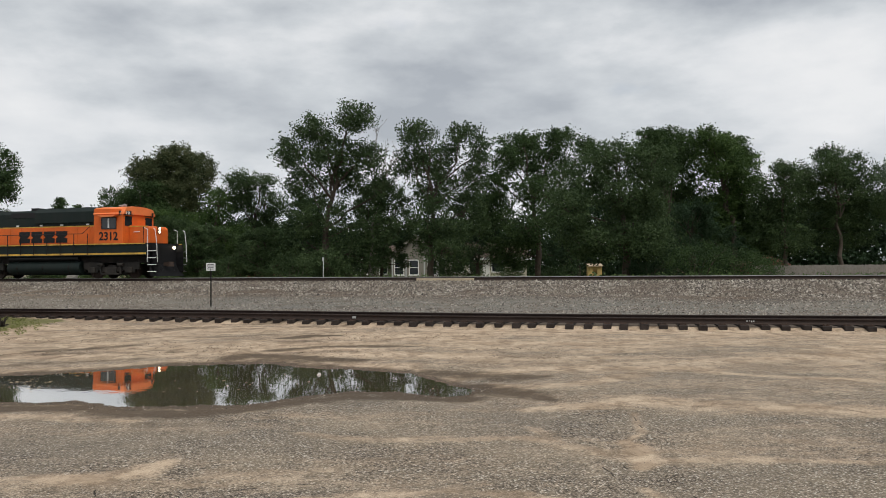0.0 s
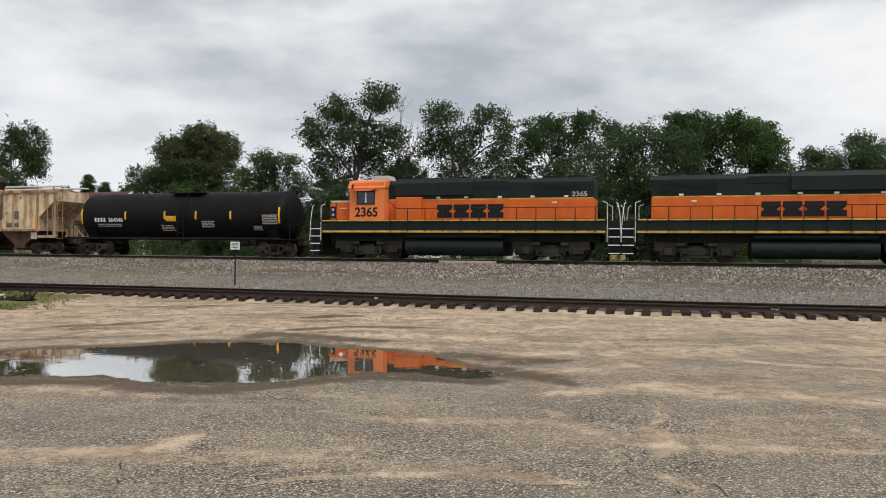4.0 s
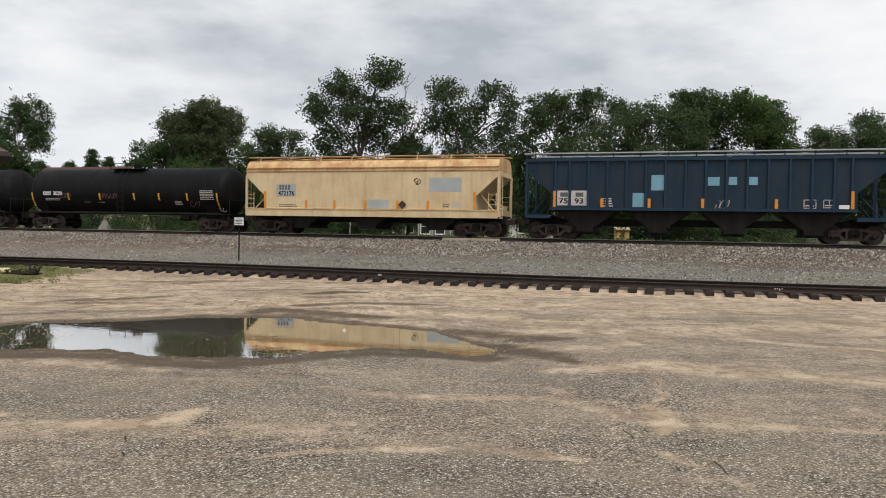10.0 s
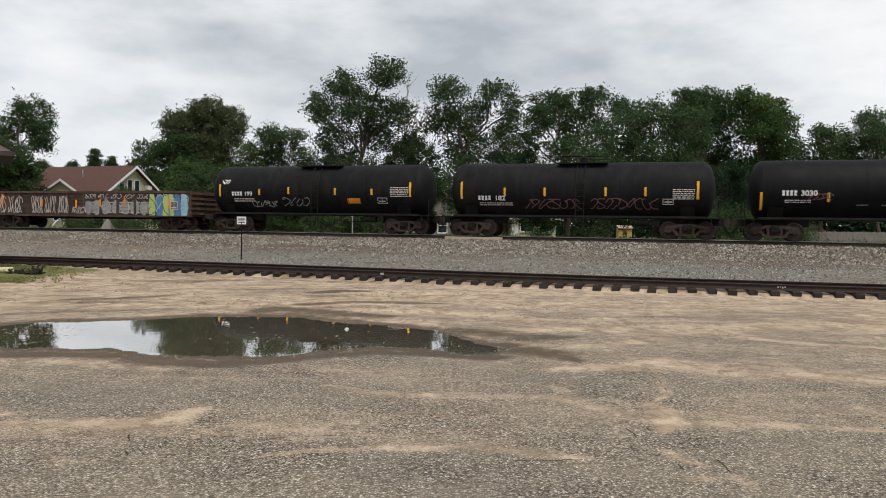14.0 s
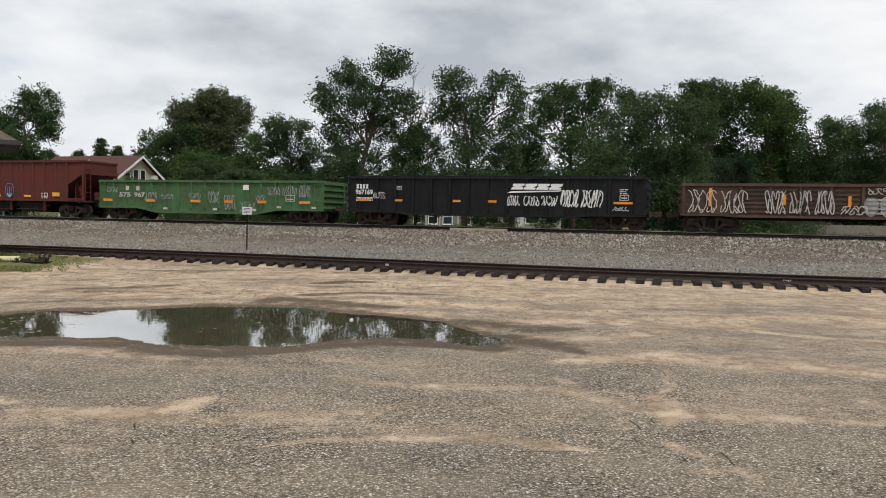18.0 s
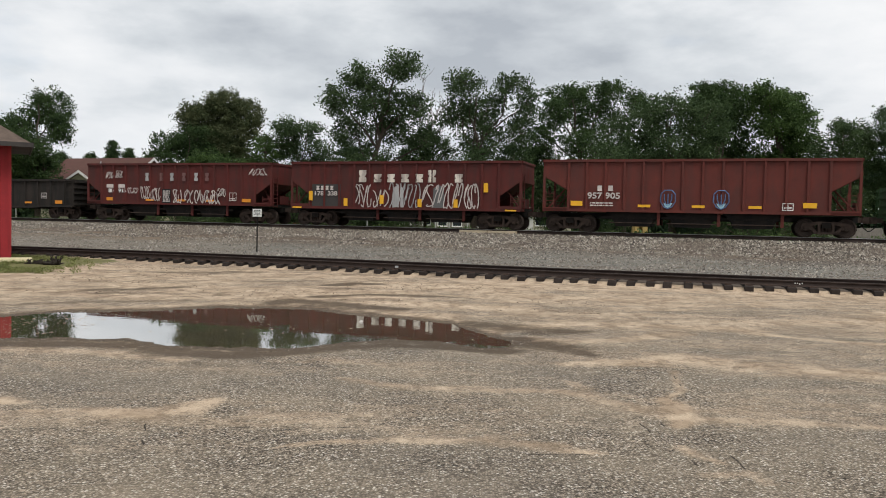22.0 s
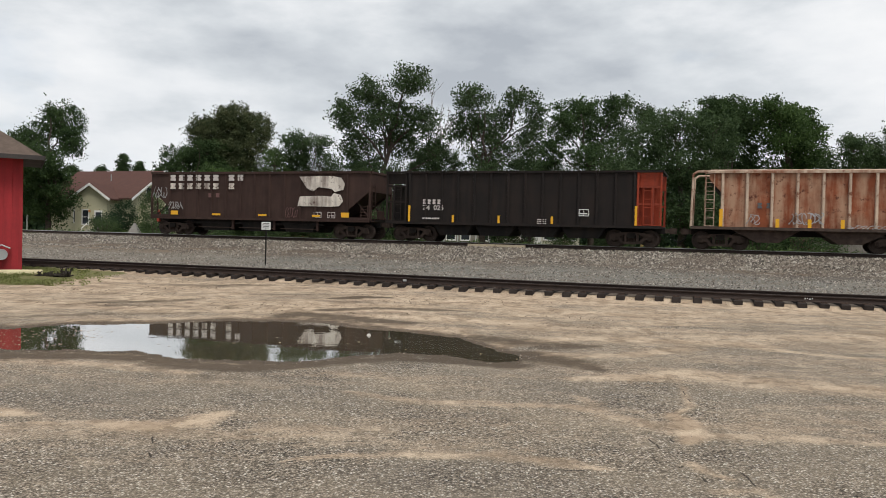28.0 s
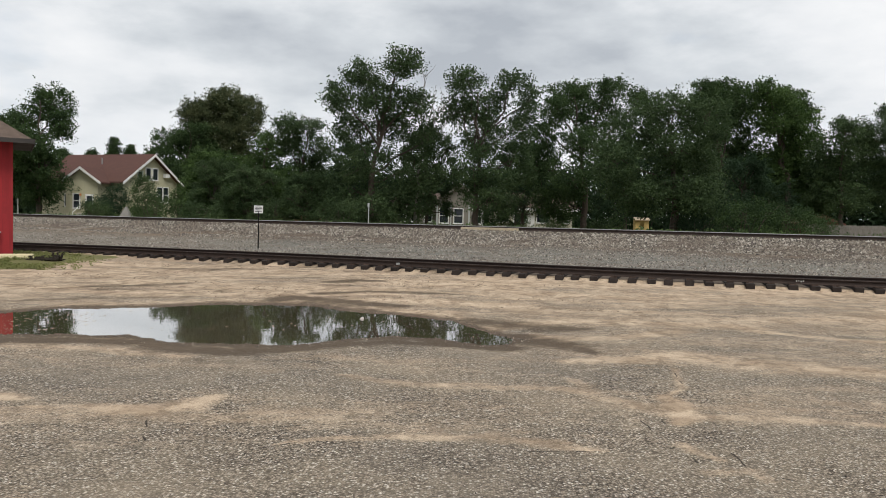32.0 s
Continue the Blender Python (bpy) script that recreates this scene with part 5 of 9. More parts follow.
def gondola(name, label, offset, body, rib, half, top, sill, belly, posts, knee=None):
    """Low-sided open wagon; belly: how deep the sides hang between the trucks."""
    car = vehicle(name, label, "gondola car", offset)
    k0, k1 = knee or (half - 3.0, half - 4.4)
    prof = [(-half, top), (half, top), (half, sill), (k0, sill), (k1, belly), (-k1, belly), (-k0, sill), (-half, sill)]
    for s in SIDES:
        part("side_wall", Form().prism(prof, "y", s * 1.47 - 0.02, s * 1.47 + 0.02), body, car)
        part("top_chord", Form().box(-half, half, s * 1.53 - 0.08, s * 1.53 + 0.08, top - 0.13, top + 0.01), rib, car)
        chord = Form().box(-half, -k0, s * 1.53 - 0.05, s * 1.53 + 0.05, sill - 0.02, sill + 0.09).box(k0, half, s * 1.53 - 0.05, s * 1.53 + 0.05, sill - 0.02, sill + 0.09).box(-k1, k1, s * 1.53 - 0.05, s * 1.53 + 0.05, belly - 0.02, belly + 0.09)
        for d in SIDES:
            chord.prism([(d * k0, sill - 0.02), (d * k1, belly - 0.02), (d * k1, belly + 0.09), (d * k0, sill + 0.09)], "y", s * 1.53 - 0.05, s * 1.53 + 0.05)
        part("bottom_chord", chord, rib, car)
    for d in SIDES:
        part("end_wall", Form().box(d * half - 0.03, d * half + 0.03, -1.47, 1.47, sill, top), body, car)
        for z in stretch(sill + 0.2, top - 0.15, 5):
            part("end_rib", Form().box(min(d * half, d * (half + 0.12)), max(d * half, d * (half + 0.12)), -1.45, 1.45, z - 0.06, z + 0.06), rib, car)
        ladder(car, d * (half - 0.3), -1.58, sill + 0.05, top - 0.1, 0.42, 4, rib)
        ladder(car, d * (half + 0.16), 1.2, sill, top - 0.05, 0.42, 4, rib, across=True)
    ribs(car, posts, sill + 0.06, top - 0.1, rib, y=1.49, w=0.06, deep=0.095)
    part("floor", Form().box(-half, half, -1.45, 1.45, 1.0, 1.06), RUSTY, car)
    part("centre_sill", Form().box(-half - 0.1, half + 0.1, -0.3, 0.3, 0.66, 1.0), UNDER, car)
    brake_gear(car, -0.8)
    for d in SIDES:
        freight_truck(car, d * (half - 1.42))
    couplers(car, half + 0.4)
    return car


def tank_car(name, label, offset, material, half, radius=1.49, mid=2.50, truck=6.0, marks=(), tall=0.75, platform=(-1.2, 1.2), bars=REFLECT, bar_z=2.45):
    car = vehicle(name, label, "tank car", offset)
    head = [(half - 0.62 + 0.62 * math.sin(a), radius * math.cos(a)) for a in (0, 0.3, 0.6, 0.85, 1.1, 1.3, 1.45, 1.54)]
    prof = [(-x, max(r, 0.02)) for x, r in head[::-1]] + [(x, r) for x, r in stretch_pairs(half - 0.62, radius)] + [(x, max(r, 0.02)) for x, r in head]
    part("tank_shell", Form().lathe(prof, 0, mid, 40), material, car, smooth=30)
    for x in (-half + 0.62, half - 0.62, -half * 0.33, half * 0.33):
        part("weld_band", Form().lathe([(x - 0.03, radius + 0.001), (x - 0.02, radius + 0.008), (x + 0.02, radius + 0.008), (x + 0.03, radius + 0.001)], 0, mid, 40), material, car, smooth=30)
    p0, p1 = platform
    f = Form().rod(((p0 + p1) / 2, 0, mid + radius - 0.1), ((p0 + p1) / 2, 0, mid + radius + 0.26), 0.22, n=16)
    part("dome", f, material, car, smooth=40)
    for s in SIDES:
        part("walkway", Form().box(p0, p1, s * 0.75 - 0.28, s * 0.75 + 0.28, mid + radius - 0.10, mid + radius - 0.06), UNDER, car)
        g = Form()
        for x in stretch(p0, p1, 3):
            g.rod((x, s * 1.0, mid + radius - 0.1), (x, s * 1.0, mid + radius + tall * 0.35), 0.02, n=5)
        g.rod((p0, s * 1.0, mid + radius + tall * 0.35), (p1, s * 1.0, mid + radius + tall * 0.35), 0.02, n=5)
        part("guard_rail", g, UNDER, car)
        la = Form()
        cx = (p0 + p1) / 2
        for a in (-0.22, 0.22):
            la.pipe([(cx + a, s * 1.58, 0.7), (cx + a, s * 1.58, mid + 0.3), (cx + a, s * 1.25, mid + 1.1), (cx + a, s * 0.85, mid + radius - 0.05)], 0.022, 5)
        for z in stretch(0.75, mid + 0.3, 7):
            la.rod((cx - 0.22, s * 1.58, z), (cx + 0.22, s * 1.58, z), 0.016, n=5)
        part("ladder", la, UNDER, car)
    for d in SIDES:
        part("stub_sill", Form().box(min(d * (truck - 1.6), d * (half + 0.45)), max(d * (truck - 1.6), d * (half + 0.45)), -0.32, 0.32, 0.70, 1.06), UNDER, car)
        part("saddle", Form().prism([(-1.3, 1.65), (-1.0, 1.02), (1.0, 1.02), (1.3, 1.65)], "x", d * truck - 0.35, d * truck + 0.35), material, car)
        part("end_platform", Form().box(d * (half - 0.3) - 0.55, d * (half - 0.3) + 0.55, -1.5, 1.5, 1.04, 1.08), UNDER, car)
        e = Form()
        for s in SIDES:
            e.pipe([(d * (half + 0.2), s * 1.45, 1.06), (d * (half + 0.2), s * 1.45, 1.95)], 0.022, 5)
        e.rod((d * (half + 0.2), -1.45, 1.95), (d * (half + 0.2), 1.45, 1.95), 0.022, n=5)
        part("end_railing", e, UNDER, car)
        freight_truck(car, d * truck)
        for s in SIDES:
            part("step", Form().pipe([(d * half - 0.2, s * 1.52, 1.06), (d * half - 0.2, s * 1.55, 0.45), (d * half + 0.2, s * 1.55, 0.45), (d * half + 0.2, s * 1.52, 1.06)], 0.02, 5), UNDER, car)
    for s in SIDES:
        part("side_rail", Form().box(-half + 0.4, half - 0.4, s * 1.35 - 0.03, s * 1.35 + 0.03, 1.05, 1.16), UNDER, car)
    brake_gear(car, truck - 2.2)
    couplers(car, half + 0.45)
    # reflective strips follow the round of the shell
    for x, z0, z1 in marks:
        for s in SIDES:
            g = Form()
            for a, b in zip(stretch(z0, z1, 5), stretch(z0, z1, 5)[1:]):
                ya, yb = math.sqrt(max(0, radius ** 2 - (a - mid) ** 2)) + 0.006, math.sqrt(max(0, radius ** 2 - (b - mid) ** 2)) + 0.006
                xx = x if s < 0 else -x
                g.put([(xx - 0.06, s * ya, a), (xx + 0.06, s * ya, a), (xx + 0.06, s * yb, b), (xx - 0.06, s * yb, b)], [(0, 1, 2, 3)])
            part("reflector", g, bars, car, "yellow reflective strip")
    return car


def stretch_pairs(h, r):
    return [(x, r) for x in stretch(-h, h, 9)[1:-1]]


def shell_plate(car, name, x0, x1, z0, z1, material, radius=1.49, mid=2.50, label=""):
    """A flat mark laid on a tank's flank."""
    for s in SIDES:
        g, cuts = Form(), stretch(z0, z1, 4)
        a0, a1 = (x0, x1) if s < 0 else (-x1, -x0)
        for a, b in zip(cuts, cuts[1:]):
            ya, yb = math.sqrt(max(0, radius ** 2 - (a - mid) ** 2)) + 0.005, math.sqrt(max(0, radius ** 2 - (b - mid) ** 2)) + 0.005
            g.put([(a0, s * ya, a), (a1, s * ya, a), (a1, s * yb, b), (a0, s * yb, b)], [(0, 1, 2, 3)])
        part(name, g, material, car, label)


def tank_y(z, radius=1.49, mid=2.50):
    return math.sqrt(max(0.01, radius ** 2 - (z - mid) ** 2)) + 0.008


def hug(car, radius=1.49, mid=2.50):
    """Bends the flat marks of a tank car round its shell."""
    done = set()
    for o in car.children:
        if not o.name.startswith(("car_number", "owner_mark", "stencil", "spray", "faded")) or o.data.name in done or o.matrix_basis.translation.y > 0:
            continue
        done.add(o.data.name)
        lift = o.matrix_basis.translation
        for v in o.data.vertices:
            z = v.co.z + lift.z
            v.co.y += -(math.sqrt(max(0.01, radius ** 2 - (z - mid) ** 2)) + 0.006) - lift.y


# ---- the two locomotives ----


def loco_truck(car, x):
    """Two-axle locomotive truck with outside swing hangers."""
    t = part("truck", Form().box(-0.3, 0.3, -1.1, 1.1, 0.45, 0.82).rod((0, 0, 0.8), (0, 0, 1.0), 0.4, n=16), LOCO_IRON, car, at=pose(x, 0, 0))
    for s in SIDES:
        fr = Form().prism([(-2.05, 0.60), (-2.05, 0.98), (-1.7, 1.02), (-1.0, 0.98), (-0.75, 0.78), (-0.5, 0.72), (0.5, 0.72), (0.75, 0.78), (1.0, 0.98), (1.7, 1.02), (2.05, 0.98), (2.05, 0.60), (1.75, 0.55), (1.72, 0.36), (1.02, 0.36), (0.95, 0.55), (0.7, 0.42), (-0.7, 0.42), (-0.95, 0.55), (-1.02, 0.36), (-1.72, 0.36), (-1.75, 0.55)], "y", s * 1.12 - 0.08, s * 1.12 + 0.08)
        part("side_frame", fr, LOCO_IRON, t)
        part("spring_plank", Form().box(-0.62, 0.62, s * 1.22 - 0.08, s * 1.22 + 0.08, 0.24, 0.34).box(-0.42, 0.42, s * 1.2 - 0.08, s * 1.2 + 0.08, 0.36, 0.62), LOCO_IRON, t)
        for q in SIDES:
            part("brake_cylinder", Form().rod((q * 0.55, s * 1.25, 0.86), (q * 0.95, s * 1.25, 0.86), 0.11, n=12), LOCO_IRON, t, smooth=40)
        for d in SIDES:
            part("journal_box", Form().box(d * 1.37 - 0.2, d * 1.37 + 0.2, s * 1.12 - 0.16, s * 1.12 + 0.16, 0.34, 0.70), LOCO_IRON, t, bevel=0.04)
            part("hanger", Form().box(d * 0.72 - 0.05, d * 0.72 + 0.05, s * 1.24 - 0.04, s * 1.24 + 0.04, 0.26, 0.86), LOCO_IRON, t)
    for d in SIDES:
        part("traction_motor", Form().box(d * 0.95 - 0.62, d * 0.95 + 0.62, -0.62, 0.62, 0.20, 0.90), LOCO_IRON, t)
        part("sand_pipe", Form().pipe([(d * 1.98, -1.18, 1.2), (d * 1.98, -1.18, 0.5), (d * 1.82, -0.8, 0.12)], 0.025, 5), LOCO_IRON, t)
        w = part("wheelset", WHEELSET_BIG, WHEEL, t, at=pose(d * 1.37, 0, 0.508))
        ROLLERS.append((w, car, d * 1.37, 0.508))
    return t


def locomotive(label, offset, front, number, lead):
    """front: 1 when the cab end leads to +x. All of it is laid out for a cab at +x and mirrored."""
    car = vehicle("locomotive", label, "locomotive", offset)
    d = front

    def b(f, x0, x1, y0, y1, z0, z1):
        return f.box(min(d * x0, d * x1), max(d * x0, d * x1), y0, y1, z0, z1)

    X = lambda pts: [(d * x, z) for x, z in pts]
    # frame and walkways
    part("underframe", b(Form(), -8.3, 7.9, -1.5, 1.5, 1.42, 2.10), LOCO_GREEN, car, bevel=0.01)
    part("belly_beam", b(Form(), -7.9, 7.5, -1.0, 1.0, 0.98, 1.42), UNDER, car)
    part("walkway", b(Form(), -8.3, 7.9, -1.56, 1.56, 2.10, 2.16), UNDER, car)
    bar(car, "sill_stripe", -8.2 if d > 0 else -7.8, 7.8 if d > 0 else 8.2, 1.47, 1.58, YELLOW, 1.5, "yellow stripe, worn through in places")
    bar(car, "deck_stripe", -8.2 if d > 0 else -7.8, 7.8 if d > 0 else 8.2, 2.10, 2.17, YELLOW, 1.565)
    # long hood: orange below, dark green above
    hood = [(-0.86, 2.16), (0.86, 2.16), (0.86, 3.32), (-0.86, 3.32)]
    part("hood_side", Form().prism(hood, "x", d * -7.55, d * 4.0), ORANGE, car, bevel=0.02)
    upper = [(-0.86, 3.32), (0.86, 3.32), (0.86, 4.20), (0.70, 4.42), (-0.70, 4.42), (-0.86, 4.20)]
    part("hood_top", Form().prism(upper, "x", d * -7.55, d * 4.0), LOCO_GREEN, car, bevel=0.02)
    bar(car, "hood_stripe", *sorted((d * -7.5, d * 4.0)), 3.29, 3.36, YELLOW, 0.865, sides=(-1,))
    bar(car, "hood_stripe", *sorted((-d * -7.5, -d * 4.0)), 3.29, 3.36, YELLOW, 0.865, sides=(1,))
    for x0, x1, z0, z1 in ((-7.2, -4.4, 3.52, 4.08), (1.2, 3.2, 3.55, 4.15)):
        for s in SIDES:
            g = b(Form(), x0, x1, s * 0.87 - 0.012, s * 0.87 + 0.012, z0, z1)
            part("grille", g, BLACK_PAINT, car, "dark radiator or intake grille")
            lv = Form()
            for z in stretch(z0 + 0.05, z1 - 0.05, 9):
                b(lv, x0, x1, s * 0.885 - 0.01, s * 0.885 + 0.01, z - 0.012, z + 0.012)
            part("louvre", lv, LOCO_GREEN, car)
    for x in (-6.6, -5.3, 1.5, 2.6):
        part("roof_fan", Form().rod((d * x, 0, 4.40), (d * x, 0, 4.56), 0.58, n=20), LOCO_GREEN, car, smooth=40)
    for x0, z1 in ((-1.9, 4.62), (-0.6, 4.58)):
        part("exhaust_pipe", b(Form(), x0, x0 + 0.6, -0.35, 0.35, 4.40, z1), BLACK_PAINT, car)
    part("dynamic_brake_blister", Form().prism([(-0.98, 3.55), (0.98, 3.55), (0.98, 4.25), (0.74, 4.50), (-0.74, 4.50), (-0.98, 4.25)], "x", d * -1.0, d * 3.6), LOCO_GREEN, car, bevel=0.02)
    part("equipment_box", b(Form(), 1.9, 3.4, -1.28, 1.28, 2.16, 3.45), ORANGE if not lead else LOCO_GREEN, car, bevel=0.03) if not lead else None
    for i, x in enumerate(stretch(-7.0, 3.6, 13)):
        for s in SIDES:
            part("hood_door", b(Form(), x - 0.40, x + 0.40, s * 0.868 - 0.012, s * 0.868 + 0.012, 2.24, 3.24), ORANGE, car, bevel=0.008)
    # cab
    cab = X([(4.0, 2.16), (6.12, 2.16), (6.12, 4.05), (5.95, 4.28), (4.0, 4.34)])
    part("cab_body", Form().prism(cab, "y", -1.5, 1.5), ORANGE if lead else FADED_ORANGE, car, bevel=0.02)
    part("cab_roof", Form().prism([(-1.56, 3.98), (1.56, 3.98), (1.30, 4.40), (0.6, 4.50), (-0.6, 4.50), (-1.30, 4.40)], "x", d * 3.96, d * 6.22), FADED_ORANGE, car, bevel=0.02)
    for s in SIDES:
        part("cab_window", b(Form(), 4.62, 5.62, s * 1.505 - 0.012, s * 1.505 + 0.012, 3.10, 3.74), WINDOW, car, "sliding cab window")
        fr = b(b(b(b(b(Form(), 4.57, 5.67, s * 1.51 - 0.02, s * 1.51 + 0.02, 3.74, 3.79), 4.57, 5.67, s * 1.51 - 0.02, s * 1.51 + 0.02, 3.05, 3.10), 4.57, 4.62, s * 1.51 - 0.02, s * 1.51 + 0.02, 3.05, 3.79), 5.62, 5.67, s * 1.51 - 0.02, s * 1.51 + 0.02, 3.05, 3.79), 5.08, 5.13, s * 1.52 - 0.02, s * 1.52 + 0.02, 3.05, 3.79)
        part("window_frame", fr, BLACK_PAINT, car)
        part("window_post", b(Form(), 5.06, 5.15, s * 1.525 - 0.02, s * 1.525 + 0.02, 3.12, 3.72), HANDRAIL_WHITE, car)
        part("sun_visor", Form().prism(X([(4.45, 3.92), (5.9, 3.92), (5.6, 3.80), (4.75, 3.80)]), "y", s * 1.52, s * 1.78), FADED_ORANGE, car)
        part("windscreen", b(Form(), 6.115, 6.135, s * 0.98 - 0.32, s * 0.98 + 0.32, 3.25, 3.86), WINDOW, car)
    part("number_board", b(Form(), 6.10, 6.20, -1.25, -0.55, 3.95, 4.2), BLACK_PAINT, car)
    part("number_board", b(Form(), 6.10, 6.20, 0.55, 1.25, 3.95, 4.2), BLACK_PAINT, car)
    for y in (-1.2, 0.6):
        fig = figures(number, 0.17, 0.6)
        part("board_number", mesh_copy(fig, WHITE), WHITE, car, at=pose(d * 6.21, y if d > 0 else -y, 3.99, 0, 0, 90 if d > 0 else -90))
    for s in SIDES:                                   # number boards turned outwards at the cab's front corners
        turn = (45 if s < 0 else 135) if d > 0 else (-45 if s < 0 else -135)
        board = part("corner_number_board", Form().box(-0.36, 0.36, -0.04, 0.04, 0.0, 0.26), BLACK_PAINT, car, at=pose(d * 6.14, s * 1.30, 3.92, 0, 0, turn))
        part("board_number", mesh_copy(figures(number, 0.16, 0.56), WHITE), WHITE, board, at=pose(-0.28, -0.046, 0.05))
    # short nose
    nose = X([(6.12, 2.16), (7.62, 2.16), (7.62, 3.08), (7.5, 3.24), (6.12, 3.30)])
    part("nose", Form().prism(nose, "y", -0.95, 0.95), ORANGE, car, bevel=0.06)
    bar(car, "nose_stripe", *sorted((d * 6.12, d * 7.5)), 3.20, 3.25, YELLOW, 0.95, sides=(-1,))
    part("pilot", b(Form(), 7.9, 8.02, -1.5, 1.5, 0.75, 2.16), BLACK_PAINT, car)
    part("pilot", b(Form(), -8.42, -8.3, -1.5, 1.5, 0.75, 2.16), BLACK_PAINT, car)
    part("snow_plough", Form().prism(X([(8.02, 0.18), (8.45, 0.12), (8.2, 0.5), (8.02, 0.85)]), "y", -1.45, 1.45), BLACK_PAINT, car)
    # steps with white edges, corner handrails
    for e, end in ((1, 7.95), (-1, -8.35)):
        for s in SIDES:
            part("step_well", b(Form(), end - 0.06, end - 0.06 + e * 0.62, s * 1.25 - 0.02, s * 1.25 + 0.02, 0.35, 2.1), BLACK_PAINT, car)
            for z in (0.42, 0.84, 1.26, 1.68):
                b0, b1 = end - 0.02, end + e * 0.60
                part("stair_tread", b(Form(), b0, b1, min(s * 1.2, s * 1.52), max(s * 1.2, s * 1.52), z - 0.02, z + 0.01), BLACK_PAINT, car)
                part("tread_edge", b(Form(), b0, b1, s * 1.53 - 0.012, s * 1.53 + 0.012, z - 0.028, z + 0.024), HANDRAIL_WHITE, car, "white painted step edge")
            g = Form()
            g.pipe([(d * (end + e * 0.66), s * 1.5, 1.0), (d * (end + e * 0.60), s * 1.5, 2.2), (d * (end + e * 0.50), s * 1.5, 2.95), (d * (end + e * 0.38), s * 1.5, 3.04)], 0.019, 6)
            g.pipe([(d * (end - e * 0.05), s * 1.5, 1.0), (d * (end - e * 0.05), s * 1.5, 3.0), (d * (end - e * 0.3), s * 1.5, 3.10)], 0.019, 6)
            part("grab_rail", g, HANDRAIL_WHITE, car, "white corner handrail")
        part("coupler", COUPLER, RUSTY, car, at=pose(d * (end + e * 0.35), 0, 0, 0, 0, 0 if d * e > 0 else 180))
        for y in (-0.9, -0.6, 0.6, 0.9):
            part("air_hose", Form().pipe([(d * (end + e * 0.1), y, 1.0), (d * (end + e * 0.35), y, 0.6), (d * (end + e * 0.45), y * 0.8, 0.42)], 0.022, 5), BLACK_PAINT, car)
    # side handrails
    for s in SIDES:
        hand = Form()
        for x in stretch(-7.7, 3.6, 12):
            hand.rod((d * x, s * 1.585, 1.5), (d * x, s * 1.585, 2.80), 0.024, n=5)
        hand.pipe([(d * -8.1, s * 1.585, 2.80), (d * 3.2, s * 1.585, 2.80), (d * 3.75, s * 1.55, 3.25)], 0.020, 5)
        part("handrail", hand, BLACK_PAINT, car)
    part("fuel_tank", Form().prism([(-0.9, 1.16), (0.9, 1.16)] + [(0.9 + 0.5 * math.sin(a), 0.69 + 0.46 * math.cos(a)) for a in (0.5, 1.0, 1.57, 2.1, 2.6)] + [(0.9, 0.22), (-0.9, 0.22)] + [(-0.9 - 0.5 * math.sin(a), 0.69 + 0.46 * math.cos(a)) for a in (2.6, 2.1, 1.57, 1.0, 0.5)], "x", -2.8, 2.8), LOCO_GREEN, car, smooth=40)
    for x in (-2.0, 0.0, 2.0):
        part("tank_strap", Form().prism([(-1.42, 0.69), (-1.25, 1.05), (-1.2, 1.05), (-1.39, 0.69), (-1.2, 0.3), (-1.25, 0.3)], "x", x - 0.04, x + 0.04), UNDER, car)
    for y in (-1.25, 1.25):
        part("air_reservoir", Form().rod((-2.7, y, 1.29), (2.7, y, 1.29), 0.13, n=12), BLACK_PAINT, car, smooth=40)
    part("horn", Form().rod((d * 4.6, 0.3, 4.5), (d * 4.6, 0.3, 4.66), 0.03, n=6).rod((d * 4.4, 0.3, 4.66), (d * 4.95, 0.3, 4.68), 0.04, 0.09, 8), STEEL_GREY, car)
    for s in SIDES:
        part("ditch_light", Form().rod((d * 8.02, s * 0.95, 1.92), (d * 8.10, s * 0.95, 1.92), 0.10, n=12), HEADLIGHT if lead else BLACK_PAINT, car, "lit ditch light" if lead else "")
    part("headlight_case", b(Form(), 7.60, 7.66, -0.16, 0.16, 2.80, 3.22), BLACK_PAINT, car)
    for z in (2.90, 3.12):
        part("headlight", Form().rod((d * 7.66, 0, z), (d * 7.68, 0, z), 0.085, n=12), HEADLIGHT if lead else WINDOW, car, "lit headlight" if lead else "")
    if not lead:
        box = part("light_cluster", b(Form(), 7.22, 7.56, -0.985, -0.95, 2.32, 2.98), BLACK_PAINT, car, "dark recess with two lamps")
        for z in (2.5, 2.8):
            part("lamp", Form().rod((d * 7.39, -0.985, z), (d * 7.39, -1.0, z), 0.09, n=12), STEEL_GREY, box)
        part("nose_edge", b(Form(), 6.14, 7.56, -0.96, 0.96, 3.27, 3.32), HANDRAIL_WHITE, car, "pale top edge of the nose")
        part("air_conditioner", Form().prism(X([(4.05, 4.48), (5.15, 4.48), (5.0, 4.74), (4.15, 4.76)]), "y", -0.5, 0.5), PATCH_GREY, car, "pale grey rooftop air conditioner", bevel=0.04)
    for x in (-6.2, -4.4, -2.6, -0.7, 0.9, 2.9):
        part("hood_tag", b(Form(), x, x + 0.22, -0.885, -0.868, 3.38, 3.48), HANDRAIL_WHITE, car, "small white tag")
    part("hood_tag", b(Form(), -5.6, -5.35, -0.892, -0.868, 3.06, 3.14), HANDRAIL_WHITE, car, "small white tag")
    part("intake_slot", b(Form(), -3.0, -0.9, -0.885, -0.862, 3.95, 4.28), BLACK_PAINT, car, "long dark intake slot")
